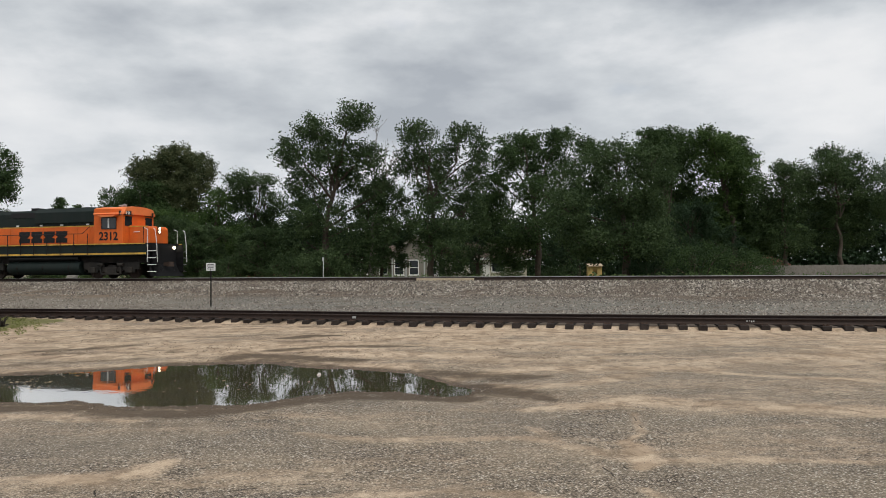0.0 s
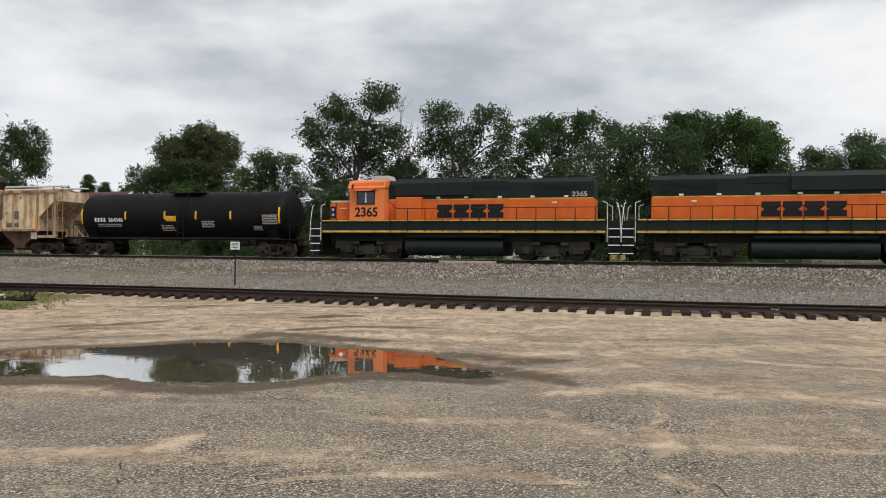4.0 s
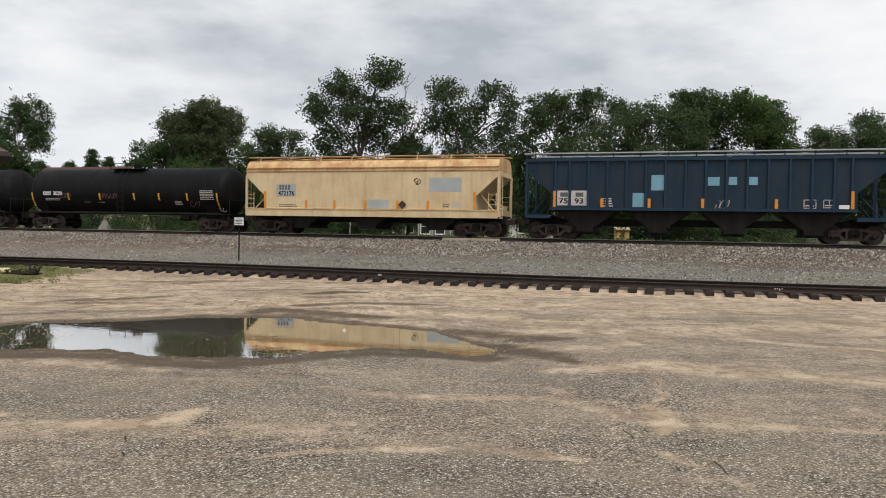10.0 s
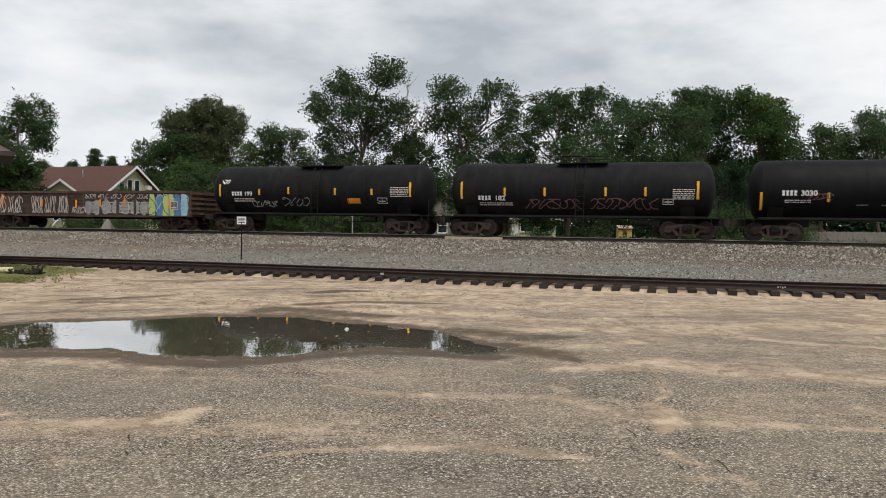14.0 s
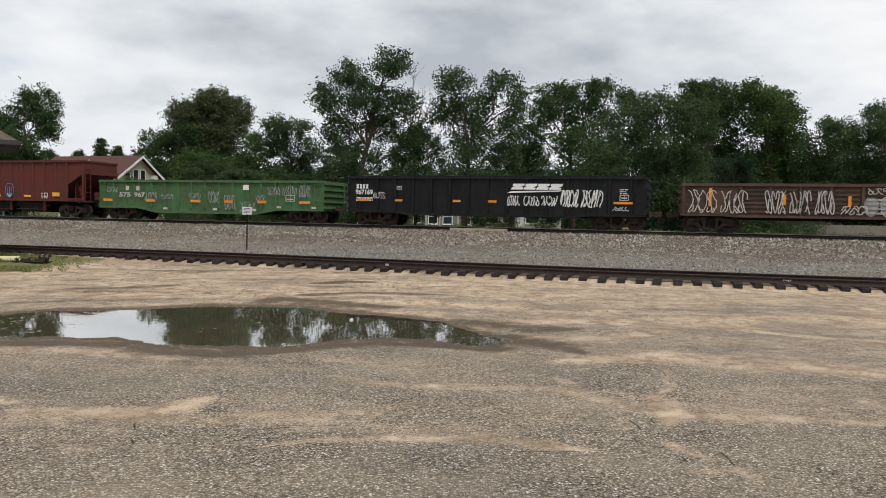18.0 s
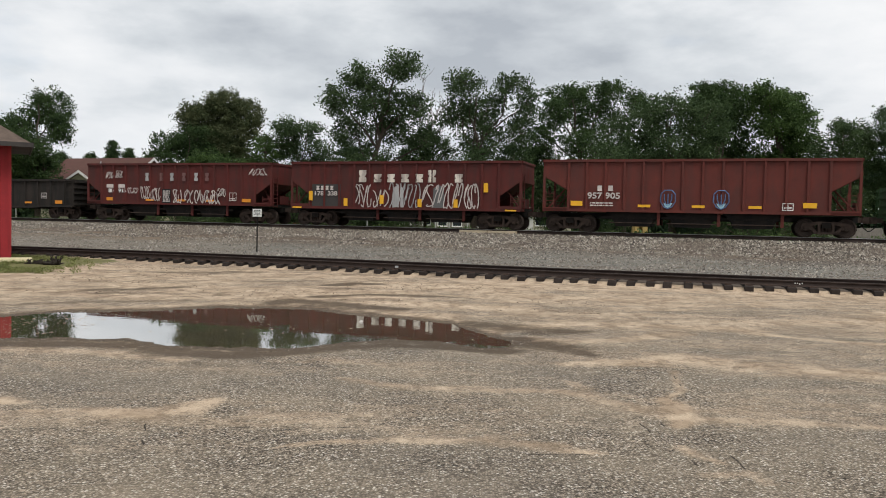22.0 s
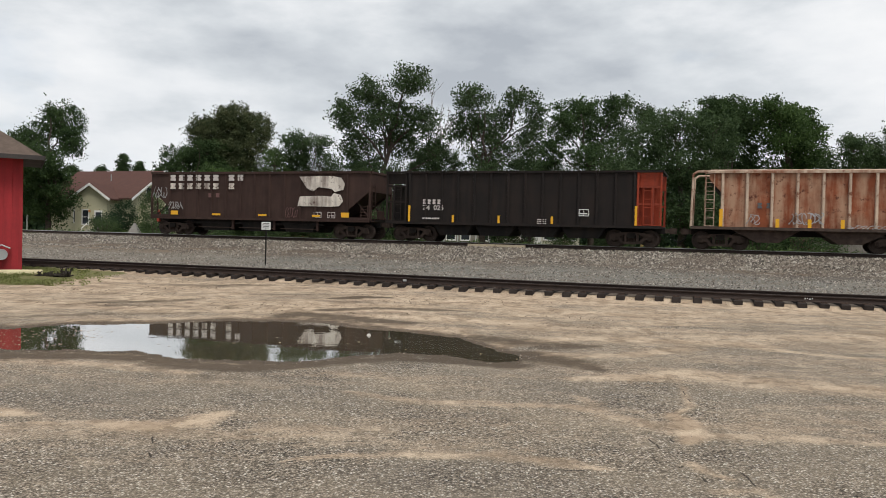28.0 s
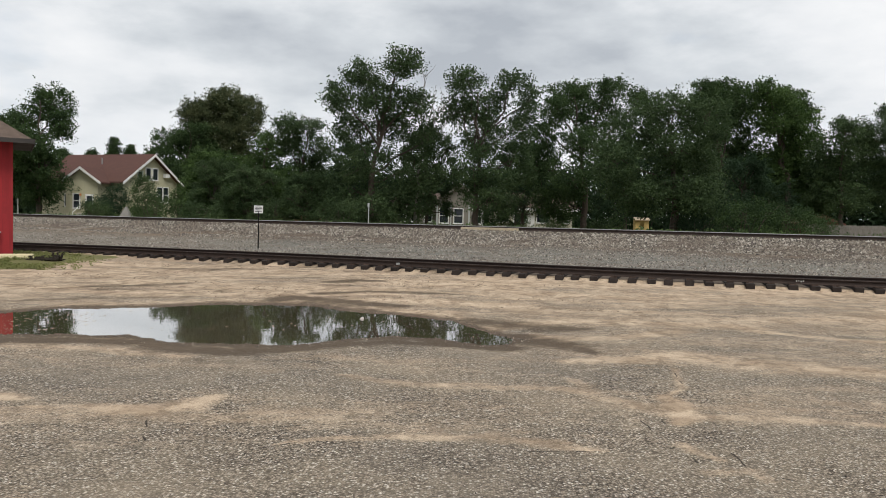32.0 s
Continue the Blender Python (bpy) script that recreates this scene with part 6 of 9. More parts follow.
    part("nose_grab", b(Form(), 6.5, 6.95, -0.99, -0.955, 2.86, 2.90), HANDRAIL_WHITE, car)
    part("nose_seam", b(Form(), 7.18, 7.22, -0.962, -0.945, 2.2, 3.2), BLACK_PAINT, car)
    loco_truck(car, d * 5.05)
    loco_truck(car, d * -5.35)
    # figures on the cab; the company's name as plain blocks on the hood
    w = 1.38
    lettering(car, "cab_number", number, d * 5.08 - w / 2, 2.38, 0.50, BLACK_PAINT, 1.508, w, "black road number", True)
    x0 = -2.35 if lead else -1.10
    for i in range(4):
        block_marks(car, "name_block", x0 + 0.97 * i, x0 + 0.97 * i + 0.92, 2.30, 3.04, 1, BLACK_PAINT, 0.884, gap=0.04, label="black company lettering as a plain block")
    if not lead:
        lettering(car, "hood_number", number, 6.4, 3.42, 0.24, DULL_WHITE, 0.90, 0.8, "", True)
    return car


locomotive("orange and dark green road-switcher diesel locomotive with lit headlights, cab leading", -37.97, 1, "2312", True)
locomotive("orange and dark green diesel locomotive running cab backwards, pale roof unit", -55.97, -1, "2365", False)

# ---- tank car behind the locomotives ----
c = tank_car("tank_car", "glossy black tank car with yellow reflective strips, clean white lettering", -73.73, TANK_BLACK, 7.62, truck=6.57,
             marks=[(-7.12, 2.0, 2.95), (-3.75, 2.25, 2.75), (-0.82, 2.25, 2.75), (1.42, 2.25, 2.75), (3.85, 2.25, 2.75), (7.12, 2.0, 2.95)], platform=(-0.8, 1.6))
lettering(c, "car_number", "264546", -5.05, 2.12, 0.24, WHITE, tank_y(2.2), 1.1)
block_marks(c, "owner_mark", -6.15, -5.25, 2.12, 2.36, 4, WHITE, tank_y(2.2), gap=0.3)
stencil(c, -5.9, -4.1, 1.82, 2.04, 2, DULL_WHITE, tank_y(1.85), 3)
shell_plate(c, "label_plate", -0.75, 0.0, 2.14, 2.46, REFLECT, label="orange-yellow warning label")
stencil(c, -1.15, -0.2, 1.55, 1.95, 4, DULL_WHITE, tank_y(1.55), 4)
stencil(c, 1.8, 2.7, 1.78, 2.2, 4, DULL_WHITE, tank_y(1.8), 5)
stencil(c, 6.0, 7.0, 1.95, 2.55, 6, DULL_WHITE, tank_y(1.98), 6)
framed(c, 5.35, 5.9, 1.6, 1.85, DULL_WHITE, tank_y(1.6))
hug(c)

# ---- rusty cream covered hopper ----
c = covered_hopper("covered_hopper", "rust-streaked cream covered hopper with spaced dark letters and wheat ear", -91.49, SOO, SOO_RIB, SOO_LOW, RUST_TOP, posts=[-7.1] + stretch(-6.1, 5.1, 12) + [6.1, 7.1], bays=4, walkway=HANDRAIL_WHITE)
for x, w in ((-3.45, 0.44), (-2.77, 0.50), (-1.95, 0.50), (0.74, 0.40), (1.67, 0.16), (2.53, 0.46), (3.35, 0.38)):
    block_marks(c, "name_block", x - w / 2, x + w / 2, 3.10, 3.64, 1, BLACK_PAINT, 1.62, gap=0.04)
lettering(c, "car_number", "74", -5.5, 2.17, 0.24, BLACK_PAINT, 1.53, 0.55)
lettering(c, "car_number", "61", -4.55, 2.17, 0.24, BLACK_PAINT, 1.53, 0.42)
lettering(c, "car_number", "7", -3.68, 2.17, 0.24, BLACK_PAINT, 1.53, 0.2)
bar(c, "owner_patch", -7.0, -6.15, 2.08, 2.48, PALE_BLUE, 1.525)
bar(c, "owner_patch", -6.05, -5.65, 2.08, 2.48, PALE_BLUE, 1.525)
f = Form()
for k in range(5):                                    # wheat ear
    for q in SIDES:
        f.prism([(4.05, 2.2 + 0.2 * k), (4.05 + q * 0.22, 2.42 + 0.2 * k), (4.05 + q * 0.2, 2.62 + 0.2 * k), (4.05, 2.38 + 0.2 * k)], "y", -1.63, -1.625)
for q in (-0.2, -0.1, 0, 0.1, 0.2):
    f.box(4.03 + q, 4.07 + q, -1.63, -1.625, 3.1, 3.95)
f.box(4.02, 4.08, -1.63, -1.625, 1.85, 2.3)
part("wheat_ear", f, paint("brown_stencil", (0.10, 0.075, 0.06), 0.7), c, "dark brown painted ear of wheat")
for x, w, z0, z1 in ((5.35, 0.4, 1.78, 2.05), (5.35, 0.4, 2.3, 2.85), (4.75, 0.5, 1.75, 2.05)):
    bar(c, "data_plate", x - w / 2, x + w / 2, z0, z1, INK, 1.53)
bar(c, "reflector", 6.98, 7.14, 1.62, 2.5, REFLECT_ORANGE, 1.61)
stencil(c, -2.9, -2.2, 1.75, 2.5, 6, DULL_WHITE, 1.53, 7)
stencil(c, 0.9, 1.7, 1.75, 2.4, 5, DULL_WHITE, 1.53, 8)
bar(c, "placard", 6.55, 7.05, 1.0, 1.45, DULL_WHITE, 1.5)

# ---- blue covered hopper ----
c = covered_hopper("covered_hopper", "faded dark blue covered hopper with pale blue patches", -109.9, BLUE, BLUE_RIB, UNDER, BLUE, posts=[-6.95] + stretch(-6.2, 6.2, 14) + [6.95], bays=4)
for x0, x1, z0, z1 in ((-2.12, -1.46, 2.53, 3.30), (-3.02, -2.42, 1.69, 2.40), (0.57, 1.11, 2.77, 3.19), (1.53, 1.91, 2.80, 3.19), (2.33, 2.85, 2.80, 3.19)):
    bar(c, "paint_patch", x0, x1, z0, z1, PALE_BLUE, 1.525, "pale blue paint-out patch")
bar(c, "number_patch", -6.85, -5.3, 1.75, 2.52, DULL_WHITE, 1.525)
lettering(c, "car_number", "75", -6.75, 1.86, 0.26, BLACK_PAINT, 1.535, 0.45)
lettering(c, "car_number", "93", -5.95, 1.86, 0.26, BLACK_PAINT, 1.535, 0.45)
bar(c, "owner_mark", -6.7, -6.3, 2.2, 2.42, INK, 1.533)
bar(c, "owner_mark", -5.9, -5.5, 2.2, 2.42, INK, 1.533)
for x in (-6.98, -4.55, -2.2, 0.35, 3.7, 6.98):
    bar(c, "reflector", x - 0.07, x + 0.07, 1.66, 2.5 if abs(x) > 6 else 2.12, REFLECT_ORANGE, 1.612)
framed(c, 4.9, 5.45, 1.68, 2.1, DULL_WHITE, 1.53)
framed(c, 5.75, 6.25, 1.7, 2.1, DULL_WHITE, 1.53)
stencil(c, -4.5, -4.0, 1.7, 2.2, 4, DULL_WHITE, 1.53, 9)
scrawl(c, "spray_mark", 0.95, 1.6, 1.6, 2.05, DULL_WHITE, 21, 3, 0.025, 1.53)
bar(c, "placard", 6.4, 6.85, 1.66, 1.85, WHITE, 1.6)

# ---- smooth cream hopper with rounded sides ----


def rounded_hopper(offset):
    car = vehicle("covered_hopper", "cream rounded-side covered hopper with grey repaint patches and rust runs", "hopper car", offset)
    half, inner = 7.7, 6.45
    cut = [(-half, 3.55), (half, 3.55), (half, 3.32), (inner, 2.2), (inner, 1.44), (-inner, 1.44), (-inner, 2.2), (-half, 3.32)]
    part("body", Form().prism(cut, "y", -1.56, 1.56), CREAM, car, bevel=0.01)
    arch = [(-1.56, 3.55), (1.56, 3.55), (1.54, 3.78), (1.44, 4.02), (1.22, 4.22), (0.85, 4.34), (-0.85, 4.34), (-1.22, 4.22), (-1.44, 4.02), (-1.54, 3.78)]
    part("roof", Form().prism(arch, "x", -half, half), CREAM_ROOF, car, smooth=35)
    for s in SIDES:
        part("side_sill", Form().box(-half, half, s * 1.57 - 0.04, s * 1.57 + 0.04, 1.02, 1.44), CREAM, car, bevel=0.01)
        part("sill_lip", Form().box(-half, half, s * 1.6 - 0.04, s * 1.6 + 0.04, 1.42, 1.48), CREAM_ROOF, car)
        part("eave_bead", Form().box(-half, half, s * 1.57 - 0.03, s * 1.57 + 0.03, 3.62, 3.66), CREAM_ROOF, car)
        part("eave_bead", Form().box(-half, half, s * 1.57 - 0.03, s * 1.57 + 0.03, 3.80, 3.83), CREAM_ROOF, car)
        part("running_board", Form().box(-half - 0.1, half + 0.1, s * 0.9 - 0.3, s * 0.9 + 0.3, 4.46, 4.50), CREAM_ROOF, car)
        for x in stretch(-half + 0.8, half - 0.8, 8):
            part("bracket", Form().pipe([(x, s * 1.42, 4.05), (x, s * 1.2, 4.47)], 0.035, 5), CREAM_ROOF, car)
        for x in (-2.0, 0.0, 2.2, 4.6, -4.4):
            part("weld_seam", Form().box(x - 0.012, x + 0.012, s * 1.565 - 0.006, s * 1.565 + 0.006, 1.46, 3.6), CREAM_ROOF, car, "rust-stained weld seam")
    for x in stretch(-half + 1.4, half - 1.4, 8):
        part("hatch_cover", Form().rod((x, 0, 4.33), (x, 0, 4.44), 0.34, n=16), CREAM_ROOF, car, smooth=40)
    for i in range(3):
        cx = -4.2 + 4.2 * i
        part("hopper_bay", Form().prism([(cx - 1.9, 1.44), (cx + 1.9, 1.44), (cx + 0.5, 0.55), (cx + 0.5, 0.35), (cx - 0.5, 0.35), (cx - 0.5, 0.55)], "y", -1.2, 1.2), UNDER, car)
    part("centre_sill", Form().box(-half - 0.1, half + 0.1, -0.3, 0.3, 0.72, 1.05), UNDER, car)
    end_platform(car, half, inner, CREAM, CREAM, 3.4)
    for d in SIDES:
        freight_truck(car, d * 6.35)
    couplers(car, half + 0.4)
    bar(car, "paint_patch", -5.66, -4.37, 2.16, 2.90, PATCH_GREY, 1.562, "grey repaint patch")
    bar(car, "paint_patch", 3.79, 5.65, 2.45, 3.22, PATCH_GREY, 1.562, "grey repaint patch")
    bar(car, "paint_patch", 0.17, 1.41, 1.50, 2.00, PATCH_GREY, 1.562, "grey repaint patch")
    lettering(car, "car_number", "472176", -5.55, 2.22, 0.26, BLACK_PAINT, 1.57, 1.05)
    block_marks(car, "owner_mark", -5.5, -4.75, 2.56, 2.82, 4, INK, 1.57, gap=0.3)
    for x in (-6.4, -3.7, -1.9, 0.0, 1.95, 3.75, 6.4):
        bar(car, "reflector", x - 0.07, x + 0.07, 1.5, 2.45 if abs(x) > 6 else 1.95, REFLECT_ORANGE, 1.605)
    stencil(car, 4.6, 5.0, 1.6, 1.85, 2, INK, 1.562, 12)
    stencil(car, 5.1, 5.7, 1.55, 1.95, 4, DULL_WHITE, 1.562, 13)
    stencil(car, -5.5, -4.3, 1.55, 1.75, 2, INK, 1.562, 14)
    part("hazard_diamond", Form().prism([(2.0, 1.72), (2.25, 1.97), (2.5, 1.72), (2.25, 1.47)], "y", -1.64, -1.632), RUSTY, car)
    scrawl(car, "rust_blot", 2.9, 3.3, 2.85, 3.2, RUSTY, 5, 2, 0.05, 1.562)
    return car


rounded_hopper(-127.6)

# ---- three black tank cars ----
c = tank_car("tank_car", "black tank car with wide yellow strips and faint rust stains", -144.4, TANK_BLACK, 7.68, truck=6.47,
             marks=[(-7.15, 1.5, 2.36), (-4.2, 1.9, 2.34), (-1.7, 1.9, 2.34), (0.94, 1.9, 2.34), (2.8, 1.9, 2.34), (4.86, 1.9, 2.34), (7.0, 1.5, 2.36)], platform=(-1.25, 1.25))
lettering(c, "car_number", "3030", -5.4, 2.20, 0.24, WHITE, tank_y(2.25), 0.72)
block_marks(c, "owner_mark", -6.25, -5.55, 2.20, 2.44, 4, WHITE, tank_y(2.25), gap=0.3)
stencil(c, -6.1, -4.95, 1.86, 2.04, 2, DULL_WHITE, tank_y(1.9), 15)
stencil(c, 5.8, 6.75, 1.95, 2.55, 6, DULL_WHITE, tank_y(1.98), 16)
framed(c, 3.9, 4.4, 1.62, 1.85, DULL_WHITE, tank_y(1.62))
stencil(c, -3.0, -2.5, 1.75, 1.8, 1, DULL_WHITE, tank_y(1.75), 17)
stencil(c, -1.95, -1.4, 1.75, 1.8, 1, DULL_WHITE, tank_y(1.75), 18)
scrawl(c, "spray_mark", 6.5, 7.3, 1.22, 1.46, WHITE, 31, 4, 0.035, tank_y(1.28))
scrawl(c, "spray_mark", 5.0, 5.7, 1.5, 1.85, G_PINK, 32, 3, 0.03, tank_y(1.55))
for seed, x in ((33, -4.6), (34, -1.0)):
    scrawl(c, "faded_spray", x - 0.5, x + 0.6, 2.0, 2.3, G_PINK, seed, 5, 0.04, tank_y(2.05))
hug(c)

c = tank_car("tank_car", "worn black tank car with long brownish spray scrawl along its flank", -160.56, TANK_WORN, 6.95, truck=5.62,
             marks=[(-6.1, 2.0, 2.93), (-3.7, 2.15, 2.6), (-1.55, 2.15, 2.6), (1.6, 2.15, 2.6), (3.58, 2.15, 2.6), (6.1, 2.0, 2.9)], platform=(-1.0, 1.6))
lettering(c, "car_number", "182", -4.2, 1.93, 0.24, WHITE, tank_y(2.0), 0.52)
block_marks(c, "owner_mark", -5.2, -4.45, 1.93, 2.17, 4, WHITE, tank_y(2.0), gap=0.3)
stencil(c, -5.1, -3.3, 1.66, 1.86, 2, DULL_WHITE, tank_y(1.7), 19)
stencil(c, 4.9, 5.95, 2.0, 2.55, 6, DULL_WHITE, tank_y(2.05), 20)
framed(c, 4.42, 4.95, 1.74, 2.03, DULL_WHITE, tank_y(1.76))
scrawl(c, "spray_scrawl", -2.6, 0.35, 1.5, 2.0, G_PINK, 41, 8, 0.05, tank_y(1.55), "faded brown spray paint scrawl")
scrawl(c, "spray_scrawl", 0.8, 4.2, 1.5, 2.05, G_PINK, 42, 9, 0.05, tank_y(1.55), "faded brown spray paint scrawl")
hug(c)

c = tank_car("tank_car", "worn black tank car with white scribbles and a small orange label", -175.75, TANK_WORN, 7.0, truck=5.62,
             marks=[(-6.15, 2.1, 2.85), (-3.45, 2.2, 2.55), (-1.5, 2.25, 2.65), (1.5, 2.2, 2.6), (3.78, 2.2, 2.55), (6.1, 2.1, 2.9)], platform=(-1.1, 1.6))
lettering(c, "car_number", "199", -4.42, 2.15, 0.24, WHITE, tank_y(2.2), 0.48)
block_marks(c, "owner_mark", -5.35, -4.6, 2.15, 2.39, 4, WHITE, tank_y(2.2), gap=0.3)
stencil(c, -5.2, -3.8, 1.8, 2.05, 2, DULL_WHITE, tank_y(1.85), 22)
shell_plate(c, "label_plate", 2.25, 3.05, 1.72, 2.02, REFLECT_ORANGE)
stencil(c, 4.9, 6.0, 2.1, 2.68, 6, DULL_WHITE, tank_y(2.15), 23)
framed(c, 4.1, 4.7, 1.72, 2.05, DULL_WHITE, tank_y(1.75))
scrawl(c, "spray_scrawl", -4.0, -2.3, 1.5, 1.85, SILVER, 43, 6, 0.04, tank_y(1.55))
scrawl(c, "spray_scrawl", -1.9, -0.2, 1.55, 2.05, SILVER, 44, 4, 0.03, tank_y(1.6))
scrawl(c, "spray_mark", -6.0, -5.5, 2.85, 3.1, WHITE, 45, 3, 0.05, tank_y(2.85))
hug(c)

# ---- gondolas ----
c = gondola("gondola", "rust-brown louvred gondola with silver and coloured spray painting along its side", -192.05, GRAF_BODY, GRAF_BODY, 8.07, 2.42, 0.84, 0.80, stretch(-7.95, 7.95, 13), knee=(6.0, 5.5))
for i, (x0, x1) in enumerate(zip(stretch(-7.95, 7.95, 13), stretch(-7.95, 7.95, 13)[1:])):
    if 1 < i < 11:
        for z in stretch(1.05, 2.1, 6):
            bar(c, "louvre", x0 + 0.15, x1 - 0.15, z - 0.03, z + 0.06, SILVER if 5 < i < 10 and z < 1.75 else GRAF_BODY, 1.49, thick=0.05, sides=(-1,))
            bar(c, "louvre", x0 + 0.15, x1 - 0.15, z - 0.03, z + 0.06, GRAF_BODY, 1.49, thick=0.05, sides=(1,))
r = random.Random(8)
for i, x in enumerate(stretch(0.35, 4.65, 7)):
    f = Form()
    k = 20
    f.prism([(x + (0.34 + 0.05 * math.sin(7 * a)) * math.cos(a), 1.38 + (0.44 + 0.06 * math.sin(3 * a + i)) * math.sin(a)) for a in (2 * math.pi * j / k for j in range(k))], "y", -1.499, -1.492)
    part("silver_letterform", f, SILVER, c, "silver sprayed bubble shape")
    ring = [(x + (0.33 + 0.04 * math.sin(5 * a + i)) * math.cos(a), -1.548, 1.40 + (0.46 + 0.05 * math.sin(3 * a + i)) * math.sin(a)) for a in (2 * math.pi * j / 16 for j in range(17))]
    part("spray_outline", Form().pipe(ring, 0.014, 4), DULL_WHITE if i % 3 else INK, c, "thin sprayed outline")
for i, (x, m) in enumerate(((5.35, G_LIME), (5.9, G_BLUE), (6.35, G_LIME), (6.75, G_LIME), (7.2, G_BLUE), (7.7, G_CYAN))):
    f = Form().prism([(x - 0.24, 0.9), (x + 0.2, 0.9), (x + 0.26, 1.5), (x + 0.12, 2.2), (x - 0.2, 2.25), (x - 0.27, 1.6)], "y", -1.60, -1.595)
    part("coloured_letterform", f, m, c, "lime and blue sprayed block shape")
    scrawl(c, "spray_outline", x - 0.25, x + 0.25, 0.95, 2.2, G_CYAN if i % 2 else INK, 60 + i, 1, 0.05, 1.60)
f = Form().box(6.75, 7.2, -1.615, -1.61, 1.3, 1.75)
part("data_plate", f, INK, c)
framed(c, 6.72, 7.23, 1.27, 1.78, DULL_WHITE, 1.62)
for i, (x0, x1) in enumerate(((-7.7, -6.4), (-6.2, -5.0), (-4.2, -3.3), (-3.1, -2.2), (-2.0, -1.2), (-0.9, 0.2))):
    scrawl(c, "spray_scrawl", x0, x1, 0.98, 2.1 if i < 5 else 1.4, DULL_WHITE, 70 + i, 6, 0.04, 1.6)
for i in range(5):
    scrawl(c, "spray_scrawl", 0.2 + i, 1.0 + i, 1.95, 2.22, DULL_WHITE, 80 + i, 4, 0.03, 1.6)
for x, z1 in ((-6.7, 2.2), (-3.35, 1.9), (-0.55, 1.85), (1.35, 1.9), (3.25, 2.0), (6.6, 2.2)):
    bar(c, "reflector", x - 0.07, x + 0.07, z1 - (0.9 if abs(x) > 6 else 0.5), z1, REFLECT_ORANGE, 1.60)

c = gondola("gondola", "black gondola with white company emblem, spray tags and orange strips", -210.05, GON_BLACK, GON_BLACK, 8.22, 2.74, 0.72, 0.62, stretch(-7.5, 7.5, 15), knee=(5.6, 4.6))
lettering(c, "car_number", "967169", -7.75, 1.72, 0.26, WHITE, 1.6, 1.05)
block_marks(c, "owner_mark", -7.72, -6.95, 2.04, 2.28, 4, WHITE, 1.6, gap=0.3)
stencil(c, -7.7, -6.7, 1.35, 1.6, 2, WHITE, 1.6, 24)
block_marks(c, "emblem_blocks", 1.25, 3.95, 2.05, 2.36, 4, WHITE, 1.6, slant=0.45, gap=0.08, label="white slanted company emblem as plain shapes")
part("emblem_swoosh", Form().prism([(1.05, 1.86), (3.9, 1.96), (4.0, 2.02), (1.3, 1.96)], "y", -1.61, -1.604), WHITE, c)
for i, (x0, x1) in enumerate(((1.1, 1.75), (2.0, 2.8), (2.95, 3.75))):
    scrawl(c, "spray_tag", x0, x1, 1.2, 1.72, WHITE, 90 + i, 6, 0.04, 1.6)
for i, (x0, x1) in enumerate(((3.95, 4.85), (5.0, 6.1))):
    scrawl(c, "spray_tag", x0, x1, 1.15, 2.05, WHITE, 94 + i, 8, 0.05, 1.6)
scrawl(c, "spray_tag", -6.65, -5.95, 1.5, 1.85, DULL_WHITE, 97, 4, 0.03, 1.6)
for x0, x1 in ((-7.65, -6.85), (-5.35, -4.9), (-1.95, -1.5), (0.05, 0.5), (6.65, 7.6)):
    bar(c, "reflector", x0, x1, 1.34, 1.46, REFLECT_ORANGE, 1.6)
framed(c, -5.25, -4.95, 2.0, 2.2, DULL_WHITE, 1.6)
framed(c, 6.95, 7.4, 1.52, 1.82, DULL_WHITE, 1.6)
stencil(c, 6.95, 7.35, 1.85, 2.15, 3, DULL_WHITE, 1.6, 25)
scrawl(c, "spray_tag", 6.6, 7.4, 1.0, 1.2, PATCH_GREY, 98, 5, 0.04, 1.6)

c = gondola("gondola", "faded green gondola with deep belly, pale scribbles and orange strips", -227.9, GREEN, GREEN, 7.98, 2.47, 0.72, 0.46, stretch(-6.85, 6.85, 15), knee=(5.0, 3.6))
lettering(c, "car_number", "575", -6.35, 1.42, 0.27, DULL_WHITE, 1.6, 0.85)
lettering(c, "car_number", "967", -5.2, 1.42, 0.27, DULL_WHITE, 1.6, 0.8)
bar(c, "owner_mark", -5.85, -5.6, 1.82, 2.1, DULL_WHITE, 1.6)
bar(c, "owner_mark", -5.05, -4.8, 1.82, 2.1, DULL_WHITE, 1.6)
for i, (x0, x1, z0, z1) in enumerate(((-4.4, -3.5, 1.2, 1.7), (-3.2, -2.3, 1.3, 1.6), (-1.1, -0.3, 1.35, 1.7), (0.3, 1.0, 1.1, 1.8), (1.4, 2.2, 0.7, 1.6), (2.5, 3.6, 0.6, 1.2), (4.4, 5.2, 1.6, 2.1), (5.4, 6.3, 1.6, 2.15), (6.5, 7.2, 1.5, 2.2), (3.6, 4.2, 1.2, 1.6), (-7.3, -6.5, 1.7, 2.0))):
    scrawl(c, "spray_scrawl", x0, x1, z0, z1, SILVER, 100 + i, 7, 0.022, 1.58)
for x0, x1 in ((-7.6, -6.9), (-4.3, -3.6), (-1.0, -0.3), (1.4, 2.0), (3.7, 4.3), (6.5, 7.2)):
    bar(c, "reflector", x0, x1, 1.12, 1.28, REFLECT_ORANGE, 1.6)
framed(c, 5.6, 6.2, 1.25, 1.62, DULL_WHITE, 1.6)
bar(c, "placard", 2.7, 3.1, 1.9, 2.2, WHITE, 1.58)
for x in (-3.0, 0.6, 3.3, 5.0, 7.3):
    bar(c, "data_plate", x, x + 0.3, 0.66 if abs(x) < 4 else 0.84, 0.78 if abs(x) < 4 else 0.96, DULL_WHITE, 1.59)

